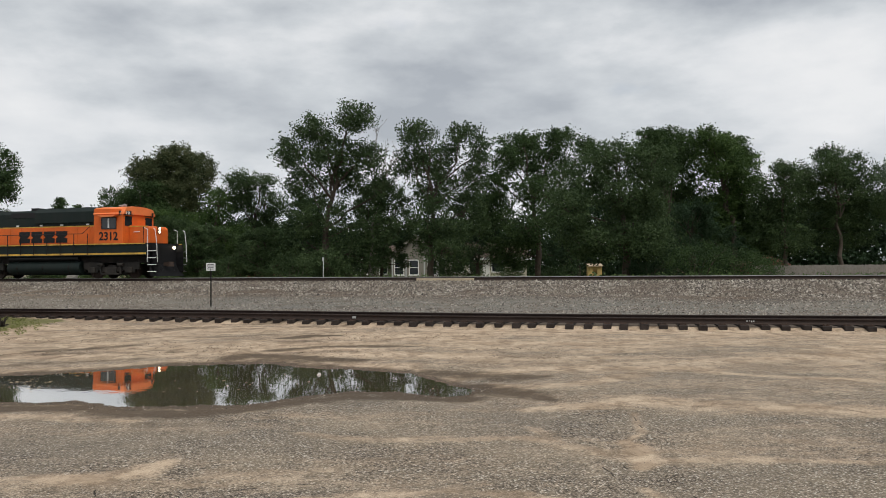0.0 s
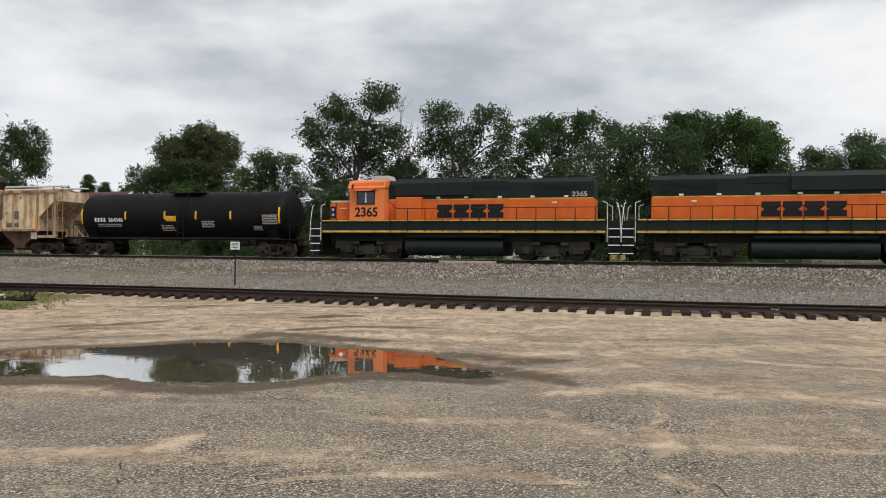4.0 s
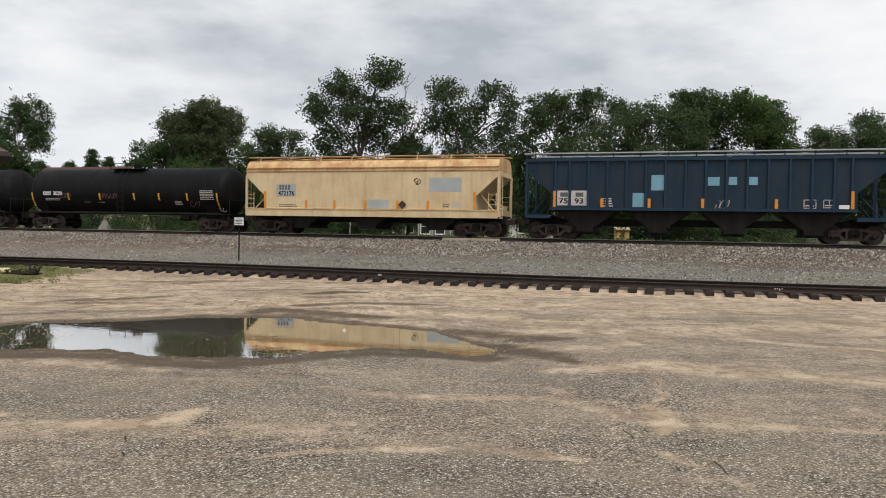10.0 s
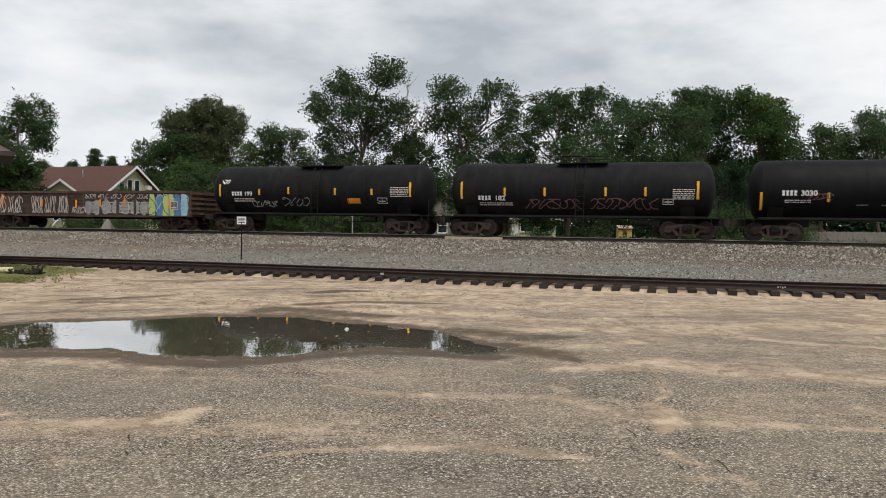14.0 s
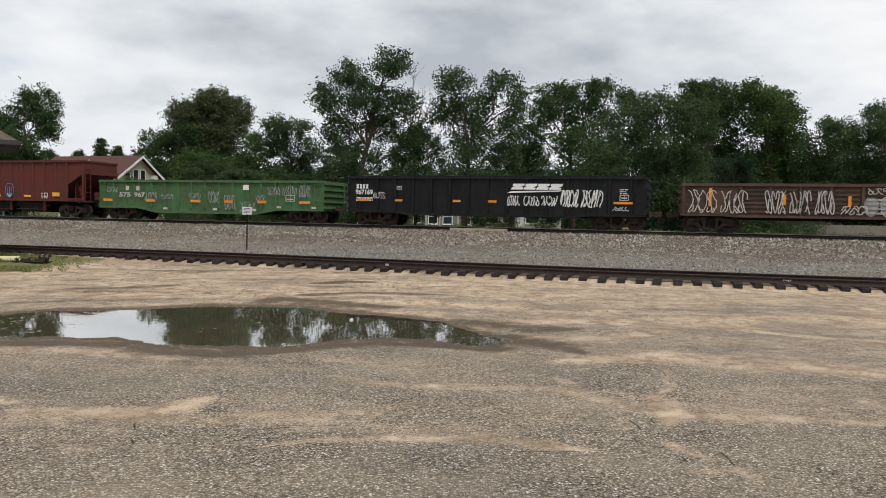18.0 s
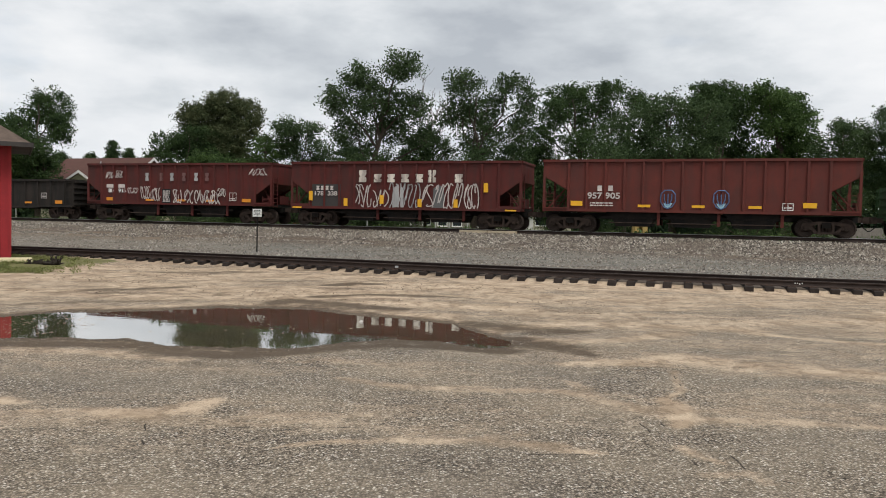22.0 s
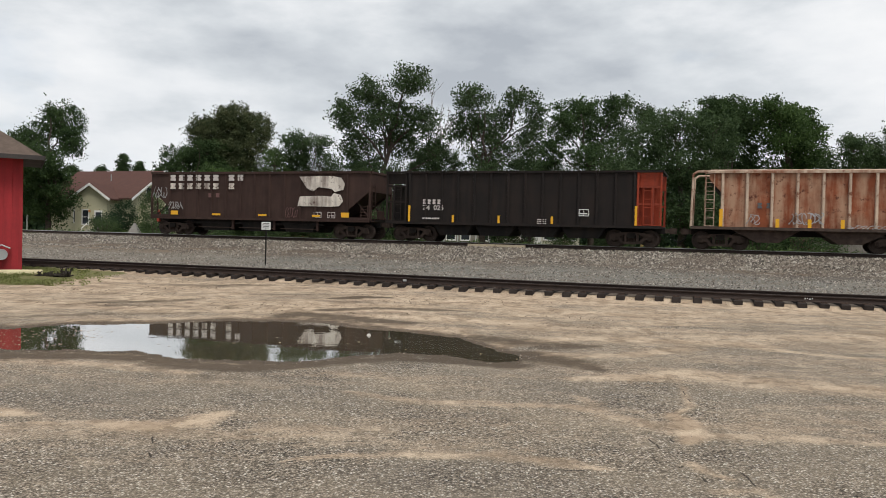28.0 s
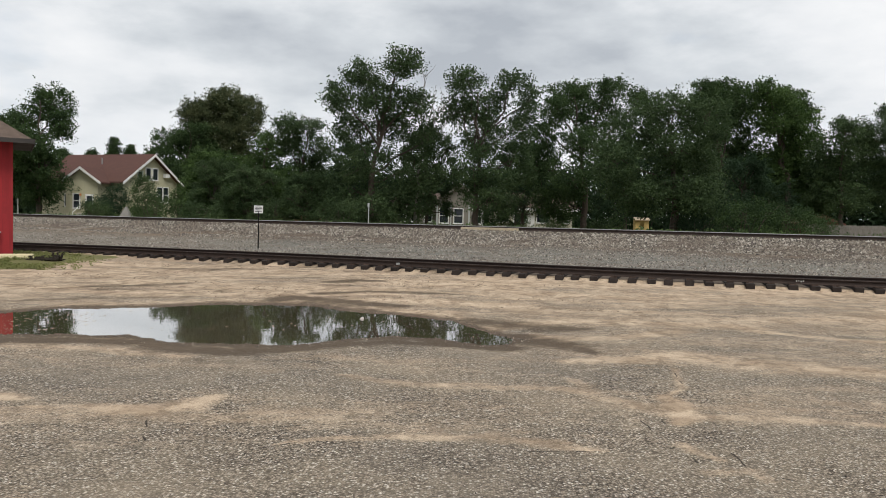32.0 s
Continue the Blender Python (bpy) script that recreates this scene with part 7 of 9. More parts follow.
# ---- open hoppers ----
c = open_hopper("open_hopper", "oxide red coal hopper with two small blue sprayed marks", -244.65, RED, RED, 7.45, 6.2, 3.74, 1.12, 2.9, 2.16, stretch(-6.15, 6.15, 14), 3)
lettering(c, "car_number", "957", -5.15, 1.74, 0.3, DULL_WHITE, 1.6, 0.75)
lettering(c, "car_number", "905", -4.25, 1.74, 0.3, DULL_WHITE, 1.6, 0.75)
bar(c, "owner_mark", -4.65, -4.42, 2.12, 2.4, DULL_WHITE, 1.6)
bar(c, "owner_mark", -4.1, -3.87, 2.12, 2.4, DULL_WHITE, 1.6)
for x0, x1, z in ((-6.0, -5.4, 1.35), (-2.6, -2.0, 1.32), (0.0, 0.6, 1.32), (2.6, 3.2, 1.32), (5.0, 5.6, 1.38)):
    bar(c, "reflector", x0, x1, z, z + (0.25 if abs(x0) > 4.5 else 0.13), REFLECT, 1.6)
for x in (-1.15, 1.35):                                # two sprayed tulip shields
    rim = [(x - 0.34, -1.61, 2.0), (x - 0.36, -1.61, 1.62), (x - 0.2, -1.61, 1.36), (x, -1.61, 1.26), (x + 0.2, -1.61, 1.36), (x + 0.36, -1.61, 1.62), (x + 0.34, -1.61, 2.0), (x + 0.17, -1.61, 2.18), (x - 0.17, -1.61, 2.18), (x - 0.34, -1.61, 2.0)]
    part("spray_mark", Form().pipe(rim, 0.022, 4), G_BLUE, c, "small blue sprayed shield")
    for q in (-0.18, 0.0, 0.18):
        part("spray_mark", Form().pipe([(x + q * 0.3, -1.61, 1.42), (x + q, -1.61, 1.72), (x + q, -1.61, 2.0)], 0.020, 4), G_BLUE, c)
    part("spray_fill", Form().prism([(x - 0.22, 1.56), (x - 0.14, 1.38), (x, 1.30), (x + 0.14, 1.38), (x + 0.22, 1.56), (x, 1.48)], "y", -1.607, -1.602), G_CYAN, c)
framed(c, 4.1, 4.6, 1.25, 1.6, WHITE, 1.6)
stencil(c, -5.0, -3.8, 1.35, 1.6, 2, DULL_WHITE, 1.6, 26)

c = open_hopper("open_hopper", "dark red coal hopper with large white sprayed forms and grey panels", -260.25, RED_DARK, RED_DARK, 6.92, 5.75, 3.70, 1.04, 2.62, 1.8, stretch(-5.7, 5.7, 13), 3)
bar(c, "grey_panel", -5.55, -3.7, 1.12, 2.4, DARK_TRIM, 1.545)
lettering(c, "car_number", "178", -5.35, 1.75, 0.24, DULL_WHITE, 1.6, 0.6)
lettering(c, "car_number", "338", -4.5, 1.75, 0.24, DULL_WHITE, 1.6, 0.6)
block_marks(c, "owner_mark", -5.3, -4.1, 2.06, 2.3, 4, DULL_WHITE, 1.6, gap=0.4)
for i, x in enumerate((-2.55, -1.62, -0.8, 0.05, 0.9, 1.65, 2.6, 3.2)):
    if i != 6:
        block_marks(c, "name_block", x, x + 0.5, 2.52, 3.2 if i in (0, 5) else 2.98, 1, LOGO_WHITE, 1.6, gap=0.1)
for i, (x0, x1, m, z1) in enumerate(((-2.7, -1.75, WHITE, 2.4), (-1.6, -0.7, WHITE, 2.1), (-0.65, 0.3, SILVER, 2.5), (0.3, 1.2, SILVER, 2.45), (1.3, 2.6, WHITE, 2.4), (2.6, 3.7, WHITE, 2.5), (3.8, 4.6, WHITE, 2.45))):
    scrawl(c, "spray_form", x0, x1, 1.1, z1, DULL_WHITE if m is WHITE else m, 130 + i, 4, 0.055, 1.6, "large sprayed shape in thin pale lines")
for x in (-0.1, 2.3):
    f = Form().prism([(x - 0.35, 1.12), (x + 0.35, 1.12), (x + 0.3, 2.2), (x, 2.4), (x - 0.3, 2.2)], "y", -1.60, -1.598)
    part("spray_fill", f, SILVER if x < 1 else INK, c)
for x, z0, z1 in ((-5.6, 1.45, 2.0), (-3.35, 1.15, 1.6), (-1.1, 1.3, 1.8), (1.2, 1.15, 1.6), (3.3, 1.15, 1.6), (5.0, 2.0, 2.5)):
    bar(c, "reflector", x - 0.12, x + 0.12, z0, z1, REFLECT, 1.605)
bar(c, "reflector", -6.8, -6.2, 1.0, 1.08, REFLECT, 1.61)
bar(c, "reflector", 6.1, 6.7, 1.0, 1.08, REFLECT, 1.61)

c = open_hopper("open_hopper", "dark red coal hopper with white spray tags, black panel", -275.43, RED_DARK, RED_DARK, 6.88, 5.75, 3.66, 1.12, 2.45, 1.68, stretch(-5.75, 5.75, 13), 3)
lettering(c, "car_number", "80", -5.15, 1.80, 0.24, WHITE, 1.6, 0.42)
lettering(c, "car_number", "915", -4.35, 1.80, 0.24, WHITE, 1.6, 0.6)
bar(c, "owner_mark", -5.3, -4.75, 2.1, 2.32, DULL_WHITE, 1.6)
bar(c, "owner_mark", -4.35, -3.85, 2.1, 2.32, DULL_WHITE, 1.6)
bar(c, "data_panel", -0.95, -0.3, 1.16, 2.04, BLACK_PAINT, 1.6)
stencil(c, -0.88, -0.36, 1.25, 2.0, 6, DULL_WHITE, 1.607, 27)
for i, (x0, x1, z0, z1) in enumerate(((-5.35, -4.8, 2.7, 3.1), (-4.6, -4.0, 2.75, 3.2), (-3.6, -2.8, 1.75, 2.1), (-2.6, -1.9, 1.4, 2.2), (-1.8, -1.1, 1.3, 2.1), (3.1, 3.7, 1.6, 2.1), (5.4, 6.6, 2.9, 3.3))):
    scrawl(c, "spray_tag", x0, x1, z0, z1, DULL_WHITE, 150 + i, 5, 0.04, 1.6)
for i, x in enumerate((-0.1, 0.75, 1.5, 2.2, 2.75)):
    scrawl(c, "spray_form", x, x + 0.6, 1.15, 2.0, DULL_WHITE, 160 + i, 3, 0.06, 1.6)
for i, x in enumerate((-2.3, -1.2, -0.4, 0.5, 1.4, 2.2)):
    block_marks(c, "faded_letter", x, x + 0.36, 2.55, 3.05, 1, G_PINK if i % 2 else SILVER, 1.6, gap=0.3)
for x0, x1 in ((-5.3, -4.8), (-2.2, -1.6), (0.2, 0.8), (2.3, 2.9), (4.9, 5.5)):
    bar(c, "reflector", x0, x1, 1.28, 1.28 + (0.2 if abs(x0) > 4 else 0.12), REFLECT_ORANGE, 1.6)
framed(c, 4.0, 4.5, 1.35, 1.85, DULL_WHITE, 1.6)

c = gondola("gondola", "dull dark grey gondola with white figures and orange strips", -292.2, GON_DARK, GON_DARK, 8.6, 2.62, 0.80, 0.72, stretch(-7.9, 7.9, 15), knee=(6.0, 5.2))
lettering(c, "car_number", "560", -5.9, 1.74, 0.26, DULL_WHITE, 1.6, 0.7)
lettering(c, "car_number", "892", -4.85, 1.74, 0.26, DULL_WHITE, 1.6, 0.68)
bar(c, "owner_mark", -5.4, -5.2, 2.12, 2.38, DULL_WHITE, 1.6)
bar(c, "owner_mark", -4.75, -4.5, 2.12, 2.38, DULL_WHITE, 1.6)
for x0, x1, h in ((-7.3, -6.8, 0.22), (-4.9, -4.1, 0.15), (-1.9, -1.4, 0.12), (1.5, 2.1, 0.12), (4.6, 5.2, 0.12), (7.2, 7.8, 0.22)):
    bar(c, "reflector", x0, x1, 1.0, 1.0 + h, REFLECT_ORANGE, 1.6)
framed(c, 6.0, 6.5, 1.35, 1.72, DULL_WHITE, 1.6)
stencil(c, -6.1, -5.0, 1.45, 1.6, 2, DULL_WHITE, 1.6, 28)


def short_hopper(offset):
    """Short two-bay hopper, heavily rusted, one open end frame each side."""
    car = vehicle("covered_hopper", "short heavily rusted orange-brown hopper with worn white ribs and roof edge", "hopper car", offset)
    half, inner, top, sill = 5.35, 3.95, 3.84, 1.1
    prof = [(-4.55, top), (4.55, top), (4.5, 3.4), (inner, 2.8), (inner, sill), (-inner, sill), (-inner, 2.8), (-4.5, 3.4)]
    part("body", Form().prism(prof, "y", -1.5, 1.5), RUST_HOPPER, car, bevel=0.015)
    ribs(car, stretch(-3.9, 3.9, 8), sill + 0.05, top - 0.08, RUST_TOP)
    for s in SIDES:
        part("top_chord", Form().box(-4.6, 4.6, s * 1.55 - 0.08, s * 1.55 + 0.08, top - 0.09, top + 0.03), RUST_TOP, car)
        part("side_sill", Form().box(-half, half, s * 1.55 - 0.05, s * 1.55 + 0.05, sill - 0.1, sill + 0.04), RUSTY, car)
        for d in SIDES:
            bent = [(d * 4.5, s * 1.45, top), (d * (half - 0.25), s * 1.45, top), (d * (half - 0.06), s * 1.45, top - 0.15), (d * half, s * 1.45, sill)]
            part("end_frame", Form().pipe(bent, 0.06, 6), RUST_TOP, car, "bent end frame with peeling white paint")
            ladder(car, d * (half - 0.85), s * 1.57, sill, top, 0.42, 7, RUST_TOP)
    part("roof", Form().prism([(-1.55, top), (1.55, top), (0.9, top + 0.14), (-0.9, top + 0.14)], "x", -4.5, 4.5), RUST_TOP, car)
    for d in SIDES:
        part("end_floor", Form().box(min(d * inner, d * half), max(d * inner, d * half), -1.5, 1.5, 1.0, 1.1), UNDER, car)
        part("slope_sheet", Form().prism([(d * 4.5, 3.4), (d * 4.42, 3.36), (d * 2.6, sill), (d * 2.7, sill)], "y", -1.45, 1.45), UNDER, car)
        part("hopper_bay", Form().prism([(d * 0.2, sill), (d * 3.6, sill), (d * 2.3, 0.4), (d * 1.3, 0.4)], "y", -1.2, 1.2), RUSTY, car)
        freight_truck(car, d * 3.95)
    part("centre_sill", Form().box(-half, half, -0.3, 0.3, 0.72, 1.02), UNDER, car)
    couplers(car, half + 0.2)
    for x, z1 in ((-3.95, 2.0), (-1.4, 1.55), (0.0, 1.55), (1.4, 1.55), (3.85, 2.1)):
        bar(car, "reflector", x - 0.08, x + 0.08, 1.14, z1, REFLECT, 1.61)
    block_marks(car, "owner_mark", -2.4, -1.6, 2.05, 2.32, 2, INK, 1.52, gap=0.5)
    scrawl(car, "spray_tag", -0.9, 0.6, 1.3, 1.85, SILVER, 171, 8, 0.04, 1.6)
    scrawl(car, "spray_tag", -2.8, -2.2, 1.25, 1.75, SILVER, 172, 3, 0.035, 1.6)
    scrawl(car, "spray_tag", 1.6, 3.2, 1.14, 1.3, SILVER, 173, 8, 0.03, 1.6)
    return car


short_hopper(-306.2)


def slab_hopper(offset):
    """Deep-sided hopper with full-length sides, one end painted bright red."""
    car = vehicle("open_hopper", "black-brown deep-sided hopper with one bright red end and yellow strips", "hopper car", offset)
    half, top, sill = 7.55, 3.9, 1.02
    for s in SIDES:
        part("side_wall", Form().box(-6.15, 6.3, s * 1.5 - 0.02, s * 1.5 + 0.02, sill, top), COAL, car)
        part("top_chord", Form().box(-half, half, s * 1.56 - 0.07, s * 1.56 + 0.07, top - 0.1, top), COAL, car)
        part("side_sill", Form().box(-half, half, s * 1.55 - 0.05, s * 1.55 + 0.05, sill - 0.06, sill + 0.08), COAL, car)
        for d, m in ((1, RED_END), (-1, COAL)):
            part("end_panel", Form().box(min(d * 6.3, d * half), max(d * 6.3, d * half), s * 1.4 - 0.02, s * 1.4 + 0.02, 3.05 if d > 0 else 3.2, top - 0.1), m, car, "bright red end panel" if d > 0 else "")
            part("end_panel", Form().box(min(d * 6.3, d * (half - 0.3)), max(d * 6.3, d * (half - 0.3)), s * 1.2 - 0.02, s * 1.2 + 0.02, sill, 3.1), m if d > 0 else UNDER, car)
            for z in (1.1, 2.2, 3.08):
                part("end_rail", Form().box(min(d * 6.3, d * half), max(d * 6.3, d * half), s * 1.5 - 0.04, s * 1.5 + 0.04, z - 0.05, z + 0.05), m, car)
            for x in (6.36, 7.1, 7.5):
                part("end_post", Form().box(d * x - 0.05, d * x + 0.05, s * 1.5 - 0.05, s * 1.5 + 0.05, sill, 3.1 if x == 7.1 else top - 0.05), m, car)
            ladder(car, d * 6.85, s * 1.56, 1.1, 3.0, 0.4, 5, m)
    for d in SIDES:
        part("end_wall", Form().box(d * 6.3 - 0.03, d * 6.3 + 0.03, -1.45, 1.45, sill, top), COAL, car)
        part("end_chord", Form().box(d * half - 0.07, d * half + 0.07, -1.5, 1.5, top - 0.1, top), COAL, car)
        part("end_floor", Form().box(min(d * 6.3, d * half), max(d * 6.3, d * half), -1.5, 1.5, 0.98, 1.08), UNDER, car)
        freight_truck(car, d * 6.05)
    ribs(car, stretch(-6.1, 6.2, 14), sill + 0.06, top - 0.08, COAL)
    for cx in (-3.6, -1.2, 1.2, 3.6):
        part("hopper_bay", Form().prism([(cx - 1.2, sill), (cx + 1.2, sill), (cx + 0.8, 0.40), (cx - 0.8, 0.40)], "y", -1.25, 1.25), UNDER, car)
    part("centre_sill", Form().box(-half - 0.1, half + 0.1, -0.3, 0.3, 0.72, 1.02), UNDER, car)
    part("cargo_floor", Form().box(-6.2, 6.2, -1.45, 1.45, 1.4, 1.5), COAL, car)
    couplers(car, half + 0.35)
    for x, z1 in ((-6.1, 2.0), (-3.5, 1.5), (-0.9, 1.5), (2.0, 1.5), (6.3, 2.1)):
        bar(car, "reflector", x - 0.06, x + 0.06, 1.1, z1, REFLECT, 1.612)
    lettering(car, "car_number", "74", -5.3, 1.76, 0.26, DULL_WHITE, 1.6, 0.42)
    lettering(car, "car_number", "026", -4.65, 1.76, 0.26, DULL_WHITE, 1.6, 0.58)
    block_marks(car, "owner_mark", -5.35, -4.2, 2.08, 2.34, 4, DULL_WHITE, 1.6, gap=0.4)
    framed(car, 3.4, 3.92, 1.54, 1.9, WHITE, 1.6)
    stencil(car, -5.3, -4.3, 1.25, 1.4, 1, DULL_WHITE, 1.6, 29)
    stencil(car, 1.2, 1.7, 1.1, 1.4, 3, DULL_WHITE, 1.6, 30)
    return car


slab_hopper(-320.5)

c = open_hopper("open_hopper", "dark brown coal hopper with white lettering blocks and flaking white emblem", -336.75, BROWN, BROWN, 7.68, 6.3, 3.93, 1.05, 2.8, 1.7, stretch(-6.25, 6.25, 13), 3)
for z, n in ((3.38, 8), (2.86, 7)):
    for i in range(n):
        x = -6.2 + i * 0.64 + (0.5 if i > 5 else 0)
        block_marks(c, "name_block", x, x + 0.44, z, z + 0.36, 1, LOGO_WHITE if z < 3 else DULL_WHITE, 1.6, gap=0.1)
emb = [(3.1, 3.62), (5.2, 3.66), (5.85, 3.55), (6.1, 3.2), (6.0, 2.85), (5.45, 2.72), (5.25, 2.9), (4.4, 3.0), (4.0, 2.75), (3.6, 2.95)]
part("emblem_upper", Form().prism(emb, "y", -1.615, -1.608), LOGO_WHITE, c, "flaking white emblem, upper half")
part("emblem_lower", Form().prism([(3.0, 1.88), (3.15, 2.45), (4.6, 2.5), (5.2, 2.45), (5.4, 2.66), (5.85, 2.55), (6.0, 2.2), (5.75, 1.9), (5.2, 1.86)], "y", -1.615, -1.608), LOGO_WHITE, c, "flaking white emblem, lower half")
for x0, x1, h in ((-6.1, -5.55, 0.25), (-3.0, -2.4, 0.12), (0.3, 0.9, 0.12), (4.0, 4.5, 0.12), (5.9, 6.4, 0.28)):
    bar(c, "reflector", x0, x1, 1.25, 1.25 + h, REFLECT, 1.62)
scrawl(c, "spray_tag", -6.3, -5.2, 1.6, 2.05, SILVER, 181, 6, 0.035, 1.6)
scrawl(c, "spray_tag", -7.6, -6.5, 2.3, 3.0, SILVER, 182, 5, 0.04, 1.53)
scrawl(c, "spray_tag", 2.2, 3.0, 1.2, 1.8, G_PINK, 183, 5, 0.03, 1.6)
framed(c, 4.1, 4.6, 1.2, 1.55, DULL_WHITE, 1.6)
framed(c, 5.0, 5.5, 1.2, 1.55, DULL_WHITE, 1.6)
bar(c, "owner_mark", -3.3, -3.1, 2.35, 2.6, G_PINK, 1.6)
bar(c, "owner_mark", -2.75, -2.5, 2.35, 2.6, G_PINK, 1.6)
part("end_marker", Form().box(-8.30, -8.12, -0.30, -0.12, 0.80, 1.50).rod((-8.21, -0.21, 1.48), (-8.21, -0.21, 1.58), 0.06, n=10), paint("marker_orange_red", (0.62, 0.09, 0.05), 0.5), c, "orange-red end-of-train marker on the rear coupler", bevel=0.02)

# ---- trees ----


def leaf_cloud(r, centres, radii, per, size):
    """Loose three-cornered leaves gathered round clump centres: (n, 3, 3)."""
    k = len(centres) * per
    c = np.repeat(centres, per, 0) + np.clip(r.normal(0, 1, (k, 3)), -1.7, 1.7) * np.repeat(radii, per)[:, None] * np.array([0.5, 0.5, 0.36])
    u = r.normal(0, 1, (k, 3))
    u[:, 2] -= 0.3
    u /= np.linalg.norm(u, axis=1)[:, None]
    v = np.cross(u, r.normal(0, 1, (k, 3)))
    v /= np.linalg.norm(v, axis=1)[:, None]
    a, b = r.uniform(size * 0.6, size * 1.2, (k, 1)) / 2, r.uniform(size * 0.45, size * 0.8, (k, 1)) / 2
    return np.stack([c - u * a * 0.4 + v * b, c + u * a, c - u * a * 0.4 - v * b], 1)


def branch(f, r, p, q, r0, r1, bends=4, wander=0.12):
    """A crooked tapering limb from p to q."""
    p, q = np.array(p, float), np.array(q, float)
    last, length = p, np.linalg.norm(q - p)
    for i in range(1, bends + 1):
        t = i / bends
        nxt = p + (q - p) * t + (r.normal(0, 1, 3) * wander * length / bends * np.array([1, 1, 0.4]) if i < bends else 0)
        f.rod(last, nxt, r0 + (r1 - r0) * (t - 1 / bends), r0 + (r1 - r0) * t, 7 if r0 > 0.12 else 5)
        last = nxt


def tree(name, label, x, y, top, wide, seed, leaf, lobes=9, leaves=12000, low=0.28, trunk=0.28, size=0.17, clump=0.62, shape=0.5, at_z=0.8, trunk_at=None, hollow=0.45, bark=BARK):
    """Tapered trunk and limbs with a crown of many leaves in uneven clumps; shape: height of the widest part."""
    r = np.random.default_rng(seed)
    h = top - at_z
    root = tagged(new(name), label, "tree")
    root.matrix_basis = pose(x, y, at_z)
    tx = (trunk_at - x) if trunk_at is not None else r.uniform(-0.3, 0.3)
    spots_, sizes = [], []
    lobes = int(lobes * 4.2)
    for i in range(lobes):
        t = low + (1 - low) * (0.05 + 0.88 * (i + r.random()) / lobes)
        prof = math.sqrt(max(0.05, 1 - ((t - shape) / (1.02 - shape if t > shape else shape - low + 0.32)) ** 2))
        ang = 2.4 * i + r.uniform(-0.5, 0.5)
        rad = wide * prof * ((i * 0.618 + r.uniform(-0.1, 0.1)) % 1.0) ** 0.5 * 0.80
        rr = max(0.8, wide * r.uniform(0.18, 0.33) * (0.6 + 0.4 * prof))
        spots_.append((rad * math.cos(ang), rad * math.sin(ang) * 0.8, min(t * h, h - rr * r.uniform(0.6, 1.3))))
        sizes.append(rr)
    spots_.append((r.uniform(-0.1, 0.1) * wide, 0.0, h - wide * 0.26))
    sizes.append(wide * 0.26)
    spots_, sizes = np.array(spots_), np.array(sizes)
    f = Form()
    fork = (tx * 0.85, 0.0, h * max(0.16, low * 0.8))
    branch(f, r, (tx, 0, -0.15), fork, trunk * 1.15, trunk * 0.8, 4, 0.08)
    branch(f, r, fork, (tx * 0.3, 0, h * 0.78), trunk * 0.75, 0.04, 6, 0.2)
    for p, s in list(zip(spots_, sizes))[::2]:
        start = (tx * 0.6 + p[0] * 0.12, p[1] * 0.12, max(fork[2], p[2] - 0.45 * h * r.uniform(0.4, 0.9)))
        branch(f, r, start, p, trunk * 0.30, 0.03, 4, 0.22)
        for _ in range(2):
            d = r.normal(0, 1, 3)
            branch(f, r, p, p + d / np.linalg.norm(d) * s * 0.9, 0.035, 0.012, 3, 0.25)
    part("trunk", f, bark, root, smooth=60)
    share = sizes ** 2 / (sizes ** 2).sum()
    per, steps = 15, 6
    cen, rad = [], []
    for p, s, w in zip(spots_, sizes, share):
        # sprays of leaves along twigs that reach out and up from the limb's end
        k = max(5, int(w * leaves * 3.9 / (per * steps)))
        d = r.normal(0, 1, (k, 3)) * np.array([1.0, 1.0, 0.85]) + np.array([p[0], p[1], 0.0]) / (np.hypot(p[0], p[1]) + 0.5) * 0.45 + np.array([0, 0, 0.25])
        d /= np.linalg.norm(d, axis=1)[:, None]
        reach = s * r.uniform(0.55, 1.45, (k, 1))
        for i in range(steps):
            t = hollow * 0.6 + (1 - hollow * 0.6) * (i + r.random((k, 1))) / steps
            q = p + d * reach * t * np.array([1.05, 1.05, 0.92]) - np.array([0, 0, 0.12]) * reach * t * t
            cen.append(q), rad.append(clump * (1.0 - 0.62 * t[:, 0]) * r.uniform(0.7, 1.2, k))
    cen, rad = np.concatenate(cen), np.concatenate(rad)
    keep = cen[:, 2] > 0.25
    part("crown", quads("crown", leaf_cloud(r, cen[keep], rad[keep], per, size), leaf), leaf, root)
    return root


